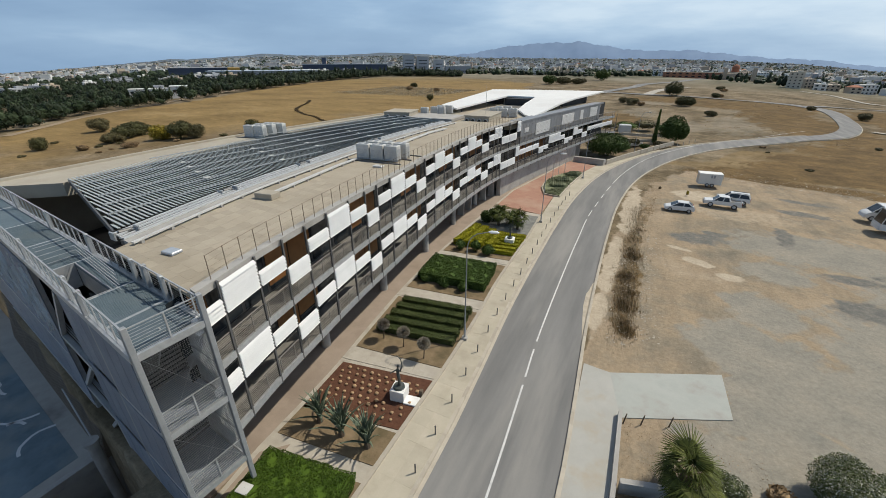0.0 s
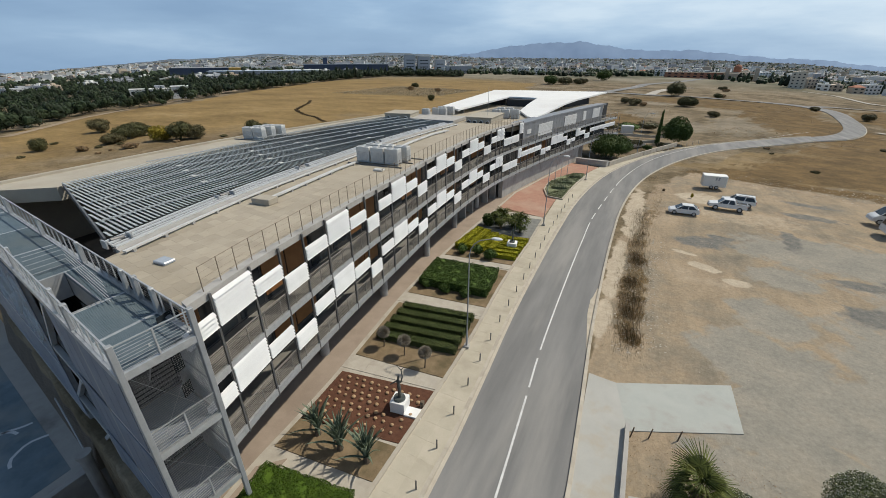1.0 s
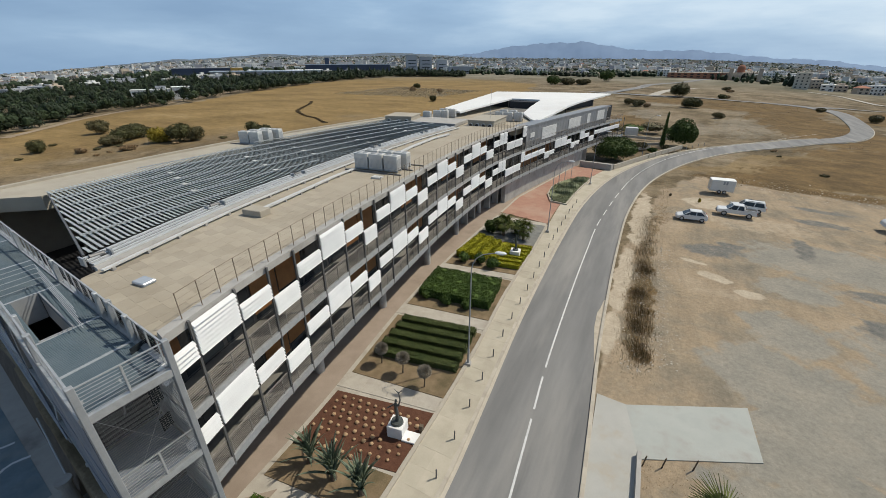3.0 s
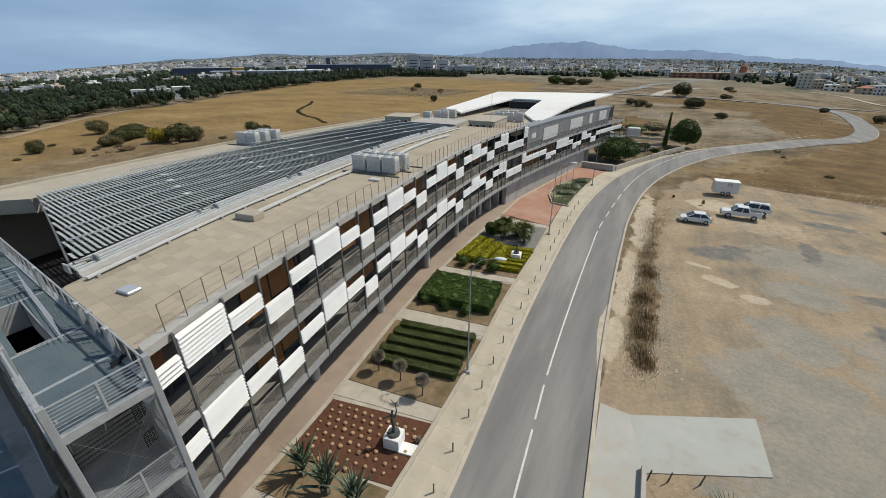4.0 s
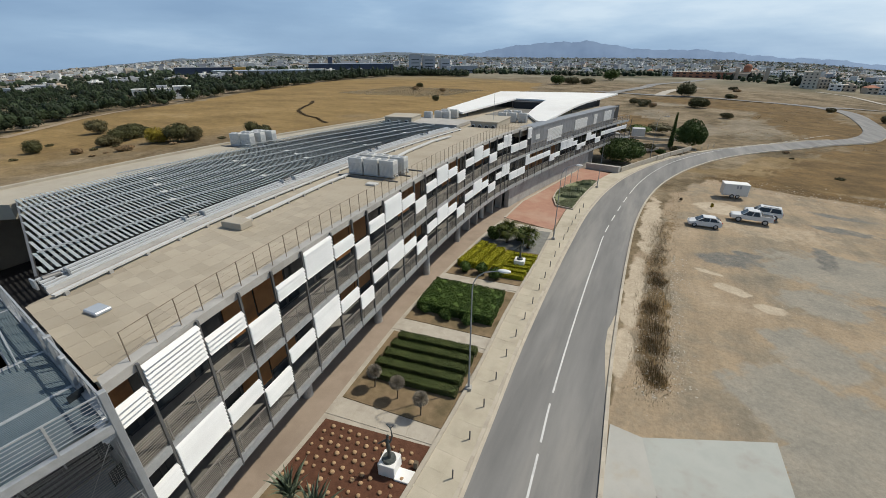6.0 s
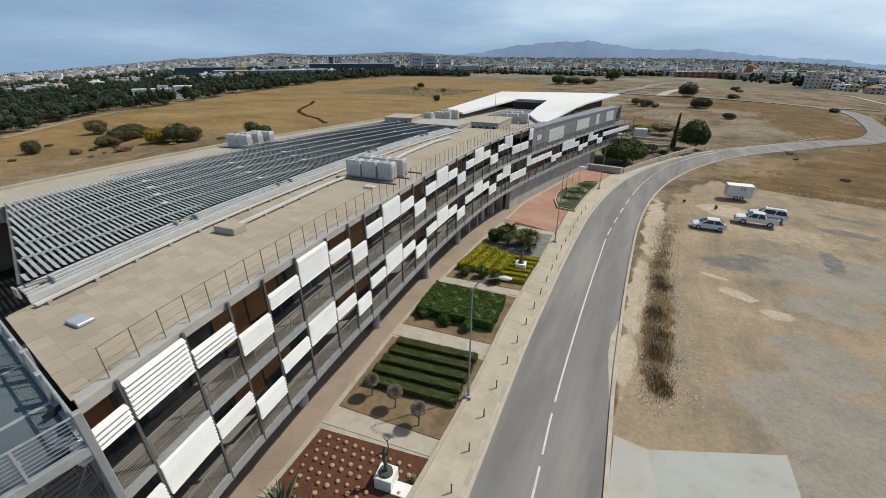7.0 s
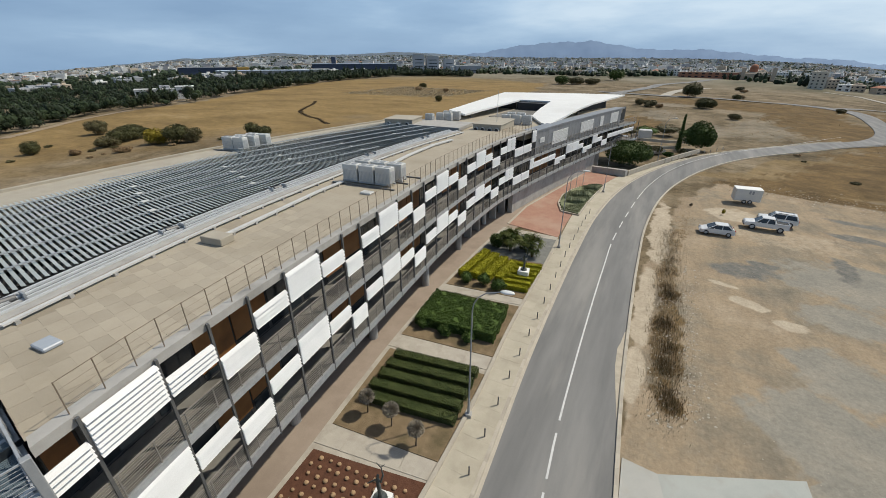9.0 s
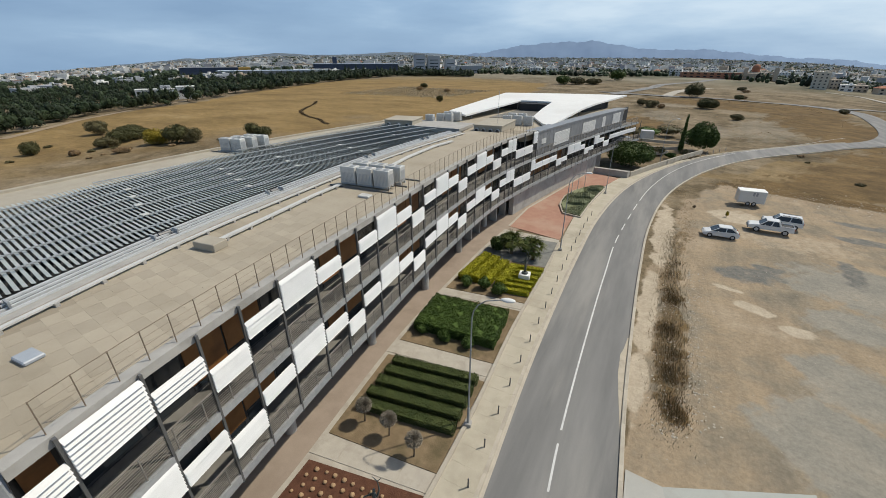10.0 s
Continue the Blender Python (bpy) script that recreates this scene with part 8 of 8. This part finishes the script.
PROTO = [house(11, 9, 2, "wall_white", False, 0), house(13, 10, 2, "wall_cream", False, 1, label="cream flat-roofed house of the distant town"), house(10, 10, 2, "wall_cream", True, 2, label="cream house with a terracotta roof"),
         house(16, 11, 3, "wall_white", False, 3, "apartment_block", "white apartment block of the distant town", "apartment block", "apartment blocks"), house(14, 12, 3, "wall_cream", False, 4, "apartment_block", "cream apartment block of the distant town", "apartment block", "apartment blocks"), house(22, 13, 2, "wall_grey", False, 5, "warehouse", "long grey warehouse of the distant town", "warehouse", "warehouses")]
TOWN_AZ = [-60, -46, -40, -34, -26, -20, -12, -4, 6, 13, 20, 26, 33, 38, 46, 60]
TOWN_R = [720, 710, 710, 740, 720, 660, 640, 680, 740, 760, 820, 900, 1000, 1080, 1120, 1150]
rng = np.random.default_rng(77)
count, used = 0, set()
while count < 290:
    az = rng.uniform(-48, 48)
    lo = np.interp(az, TOWN_AZ, TOWN_R)
    r_ = lo + 20 + rng.random() ** 1.2 * 800
    a = radians(27.76 + az)
    x, y = -1.7 - r_ * math.sin(a), 3.7 + r_ * math.cos(a)
    cell = (int(x / 19), int(y / 19))
    if cell in used:
        continue
    used.add(cell)
    k = int(rng.choice(6, p=[0.3, 0.22, 0.14, 0.14, 0.1, 0.1] if az < 5 else [0.3, 0.12, 0.04, 0.2, 0.1, 0.24]))
    m_ = Matrix.Translation(on_land(x, y, -0.3)) @ Matrix.Rotation(radians(27.76 + az + rng.uniform(-30, 30)), 4, "Z")
    if PROTO[k].get("placed"):
        copy_thing(PROTO[k], m_)
    else:
        PROTO[k].matrix_basis = m_
        PROTO[k]["placed"] = 1
    count += 1
for p_ in PROTO:
    for o_ in [p_] + [o for o in bpy.data.objects if o.name.split(".")[0] == p_.name.split(".")[0]]:
        if "placed" in o_:
            del o_["placed"]


# the far town: too many to count
def far_town(n, seed):
    rng = np.random.default_rng(seed)
    V, Fc, mats = [], [], []
    for k in range(n):
        az = rng.uniform(-50, 50)
        r_ = max(900, np.interp(az, TOWN_AZ, TOWN_R) + 60) + rng.random() ** 1.3 * 2500
        a = radians(27.76 + az)
        x, y = -1.7 - r_ * math.sin(a), 3.7 + r_ * math.cos(a)
        z = float(land(x, y)) - 1
        sx, sy, h = rng.uniform(7, 17), rng.uniform(7, 12), rng.choice([4, 6, 7, 9, 13], p=[0.25, 0.35, 0.25, 0.11, 0.04])
        c, s_ = math.cos(a + rng.uniform(-0.5, 0.5)), math.sin(a + rng.uniform(-0.5, 0.5))
        i = len(V)
        for zz in (z, z + h):
            for ex, ey in ((-1, -1), (1, -1), (1, 1), (-1, 1)):
                V.append((x + ex * sx / 2 * c - ey * sy / 2 * s_, y + ex * sx / 2 * s_ + ey * sy / 2 * c, zz))
        Fc += [(i + 4, i + 5, i + 6, i + 7), (i, i + 1, i + 5, i + 4), (i + 1, i + 2, i + 6, i + 5), (i + 2, i + 3, i + 7, i + 6), (i + 3, i, i + 4, i + 7)]
        m_ = int(rng.choice(4, p=[0.58, 0.22, 0.12, 0.08]))
        mats += [3 if (m_ == 3) else m_] + [min(m_, 2)] * 4
    me = bpy.data.meshes.new("far_town")
    me.from_pydata(V, [], Fc)
    for nm in ("wall_white", "wall_cream", "wall_grey", "red_tile"):
        me.materials.append(M[nm])
    me.polygons.foreach_set("material_index", mats)
    tagged(new("far_town", me), "pale far town spreading to the hills", "town", kind="stuff")


far_town(9500, 55)


def far_trees(n, seed):
    rng = np.random.default_rng(seed)
    cv, cf = [], []
    for k in range(n):
        az = rng.uniform(-50, 50) if k % 12 else rng.uniform(-48, -32)
        lo = np.interp(az, TOWN_AZ, TOWN_R) - (0 if k % 12 else 70)
        r_ = lo - (200 if az > 6 else 15) + rng.random() ** 1.25 * 2700
        a = radians(27.76 + az)
        x, y = -1.7 - r_ * math.sin(a), 3.7 + r_ * math.cos(a)
        w, h = rng.uniform(1.8, 4.2) * (1 + r_ / 2500), rng.uniform(3.5, 8.5)
        k0 = len(cv)
        if k % 12 == 0:
            h, w = h * 1.35, w * 0.8
        cv += (np.array([x, y, float(land(x, y)) + h * 0.42]) + ico_v * np.array([w, w, h * 0.55]) * rng.uniform(0.7, 1.2, ico_v.shape)).tolist()
        cf += [[i + k0 for i in f] for f in ico_f]
    me = bpy.data.meshes.new("town_trees")
    me.from_pydata(cv, [], cf)
    me.materials.append(M["woods"])
    tagged(new("town_trees", me), "dark trees between the houses of the town", "trees", kind="stuff")


far_trees(9500, 66)


def landmark(name, x, y, parts_, label, category, turn=None):
    """A building of the town that stands out: boxes (name, centre, size, material)."""
    th = thing(name, on_land(x, y, -0.4), label, category)
    th.rotation_euler = (0, 0, radians(27.76) + math.radians(turn if turn is not None else 0))
    for nm, c, s_, m_ in parts_:
        bm = bmesh.new()
        box(bm, c, s_)
        part(nm, bm, M[m_], th)
    return th


landmark("office_block", -264, 147, [("wall", (-3, 0, 3.2), (19, 8, 6.4), "wall_white"), ("wing", (12, 1, 3.7), (9, 8, 7.4), "wall_white"), ("roof", (-3, 0, 6.5), (19.6, 8.6, 0.3), "wall_white"), ("stair_head", (2, 1, 7.4), (5, 4, 1.6), "wall_grey"), ("wing_roof", (12, 1, 7.55), (9.6, 8.6, 0.3), "white_roof")] + [("window", (-11 + 2.3 * k, -4.03, 1.7 + 3.0 * f), (1.6, 0.1, 1.5), "glass") for k in range(7) for f in range(2)] + [("window", (9.5 + 2.6 * k, -3.03, 4.9), (1.8, 0.1, 1.5), "glass") for k in range(3)], "white modern office block among trees", "office building", 30)
landmark("warehouse", -505, 338, [("wall", (0, 0, 6), (62, 26, 12), "wall_blue"), ("annex", (38, 2, 6), (14, 22, 12), "wall_yellow"), ("roof", (0, 0, 12.2), (63, 27, 0.4), "wall_grey")], "long dark blue warehouse with a yellow annex", "warehouse", 28)
landmark("warehouse", -415, 345, [("wall", (0, 0, 4), (95, 30, 8), "wall_grey"), ("roof", (0, 0, 8.3), (97, 32, 0.6), "roof_blue")], "long shed with a pale blue roof", "warehouse", 22)
landmark("warehouse", -430, 432, [("wall", (0, 0, 3.5), (44, 26, 7), "wall_white"), ("roof", (0, 0, 7.5), (46, 28, 1.2), "white_roof")], "bright white-roofed hall before the town", "warehouse", 16)
landmark("warehouse", -425, 515, [("wall", (0, 0, 6.5), (120, 30, 13), "wall_blue"), ("roof", (0, 0, 13.3), (122, 32, 0.6), "roof_blue"), ("stack", (-30, 0, 11), (6, 10, 22), "wall_blue")], "long dark blue factory hall", "factory", 12)
for k, (x, y, s_, h) in enumerate(((-392, 640, 18, 27), (-372, 652, 20, 25), (-348, 665, 16, 21), (-300, 640, 40, 11))):
    landmark("grain_silo" if k < 3 else "warehouse", x, y, [("wall", (0, 0, h / 2), (s_, 16, h), "wall_grey"), ("roof", (0, 0, h + 0.4), (s_ + 0.6, 17, 0.8), "wall_white")] + [("window", (0, -8.05, 4 + 5 * f), (s_ * 0.7, 0.1, 1.2), "glass") for f in range(int(h / 6))], "tall pale block on the town's edge" if k < 3 else "white shed on the town's edge", "industrial building", 10)
landmark("apartment_tower", 124, 575, [("wall", (0, 0, 8), (13, 11, 16), "wall_pale"), ("roof", (0, 0, 16.2), (13.4, 11.4, 0.4), "wall_pale"), ("stair_head", (2, 1, 17.2), (4, 4, 1.6), "wall_pale")] + [("window", (-4 + 4 * k, -5.55, 2.2 + 3.0 * f), (1.4, 0.1, 1.2), "glass") for k in range(3) for f in range(5)], "beige apartment tower with square windows", "apartment block", -40)
landmark("long_block", 33, 705, [("wall", (0, 0, 4), (70, 14, 8), "red_tile"), ("roof", (0, 0, 8.2), (72, 15, 0.5), "wall_cream")] + [("window", (-30 + 8 * k, -7.05, 3 + 3.2 * f), (4, 0.1, 1.5), "glass") for k in range(8) for f in range(2)], "long reddish-brown low block", "apartment block", -22)
for k, (x, y) in enumerate(((150, 590), (162, 600), (176, 585), (190, 600), (141, 612), (205, 590), (170, 630))):
    ob = copy_thing(PROTO[k % 5], Matrix.Translation(on_land(x, y, -0.3)) @ Matrix.Rotation(radians(-15 + 13 * k), 4, "Z"))
rng = np.random.default_rng(12)
yard = 0
while yard < 26:
    az, r_ = rng.uniform(8, 47), rng.uniform(285, 720)
    if r_ < np.interp(az, EDGE_AZ, EDGE_R) + 40 or r_ > np.interp(az, EDGE_AZ, BACK_R) + 40:
        continue
    a = radians(27.76 + az)
    x, y = -1.7 - r_ * math.sin(a), 3.7 + r_ * math.cos(a)
    if float(wobble(x, y, 31.0, 3.0)) > -0.5 and r_ < 480:
        continue
    copy_thing(PROTO[(0, 1, 0, 5)[yard % 4]], Matrix.Translation(on_land(x, y, -0.3)) @ Matrix.Rotation(a + rng.uniform(-0.6, 0.6), 4, "Z"))
    yard += 1
# church with a red dome
CH = thing("church", on_land(86, 722, -0.3), "pink stone church with a red dome", "church")
CH.rotation_euler = (0, 0, radians(-5))
bm = bmesh.new()
box(bm, (0, 0, 4.5), (22, 26, 9), 0, 0.5)
box(bm, (0, 0, 5.5), (32, 12, 10), 0, 0.5)
part("nave", bm, M["wall_cream"], CH)
bm = bmesh.new()
rod(bm, (0, 0, 9.5), (0, 0, 15.5), 4.7, 4.7, 20)
part("drum", bm, M["red_tile"], CH)
bm = bmesh.new()
bmesh.ops.create_uvsphere(bm, u_segments=20, v_segments=10, radius=1, matrix=Matrix.LocRotScale(Vector((0, 0, 15.5)), None, Vector((4.9, 4.9, 4.6))))
part("dome", bm, M["red_tile"], CH, "red tiled dome", True)
for x in (-11, 22):
    bm = bmesh.new()
    box(bm, (x, -12, 8), (5, 5, 16), 0, 0.3)
    part("bell_tower", bm, M["wall_cream"], CH)

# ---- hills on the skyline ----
M["hills"] = bpy.data.materials.new("far_hills_haze_glow")
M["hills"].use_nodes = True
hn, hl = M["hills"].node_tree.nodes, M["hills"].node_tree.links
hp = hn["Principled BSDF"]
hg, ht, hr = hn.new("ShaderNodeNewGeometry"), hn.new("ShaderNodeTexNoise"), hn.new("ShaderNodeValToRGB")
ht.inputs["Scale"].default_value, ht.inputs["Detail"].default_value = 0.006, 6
# distance haze put into the colour; emission below adds its pale glow
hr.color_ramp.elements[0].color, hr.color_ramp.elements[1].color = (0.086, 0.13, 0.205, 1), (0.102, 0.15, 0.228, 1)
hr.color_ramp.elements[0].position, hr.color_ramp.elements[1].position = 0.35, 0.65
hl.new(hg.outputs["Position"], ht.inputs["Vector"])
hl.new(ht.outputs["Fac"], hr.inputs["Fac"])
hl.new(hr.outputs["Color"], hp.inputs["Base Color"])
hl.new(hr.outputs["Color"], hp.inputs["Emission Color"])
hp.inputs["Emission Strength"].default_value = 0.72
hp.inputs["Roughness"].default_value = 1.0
# blue-grey of the air between is painted into these hills
M["near_hills"] = mat("painted_haze_hills", (0.115, 0.15, 0.19), (0.145, 0.18, 0.22), 0.004, 1.0, 0.0, fine=0.02)


def skyline(name, keys, r, material, label, rough, seed):
    """A range of hills: crest heights in degrees by azimuth."""
    rng = np.random.default_rng(seed)
    az = np.linspace(keys[0][0], keys[-1][0], 260)
    el = np.interp(az, [k[0] for k in keys], [k[1] for k in keys])
    el = el + rough * (np.sin(az * 2.1 + seed) * 0.5 + np.sin(az * 5.3) * 0.3 + np.sin(az * 11.7 + 1) * 0.2)
    V = []
    for a_, e in zip(az, el):
        a = radians(27.76 + a_)
        for rr_, zz in ((r, 20 + r * math.tan(radians(e))), (r - 250, -80 - 0.004 * r), (r + 90, -160)):
            V.append((-1.7 - rr_ * math.sin(a), 3.7 + rr_ * math.cos(a), zz))
    Fc = []
    for i in range(len(az) - 1):
        Fc += [(3 * i + 1, 3 * i, 3 * i + 3, 3 * i + 4), (3 * i, 3 * i + 2, 3 * i + 5, 3 * i + 3)]
    me = bpy.data.meshes.new(name)
    me.from_pydata(V, [], Fc)
    me.polygons.foreach_set("use_smooth", [True] * len(me.polygons))
    me.materials.append(material)
    tagged(new(name, me), label, "hills", kind="structure")


skyline("mountains", [(-75, -1.5), (-60, -1.0), (-50, -0.9), (-45.3, -0.65), (-40.8, -0.05), (-38, 0.0), (-34.8, 0.33), (-29.5, 0.91), (-27, 0.85), (-23.7, 0.96), (-20.5, 1.46), (-17.4, 1.95), (-16, 1.75), (-14.2, 1.85), (-11, 1.6), (-8.3, 1.35), (-6.5, 1.0), (-4.8, 0.7), (-1, 0.3), (4, 0.0)], 4600, M["hills"], "mountain range on the skyline with painted blue haze and faint glow", 0.10, 2)
skyline("hill_range", [(-6, 0.0), (-2, 0.35), (3, 0.62), (6.8, 0.74), (9, 0.6), (13, 0.42), (17, 0.38), (19.5, 0.5), (21.1, 0.60), (23, 0.4), (27, 0.1), (29.5, -0.05), (30.7, 0.0), (33, -0.25), (38, -0.7), (42, -1.05), (46, -1.3), (60, -1.6), (75, -1.8)], 4400, M["near_hills"], "low hills behind the town, blue-grey with painted haze", 0.03, 5)
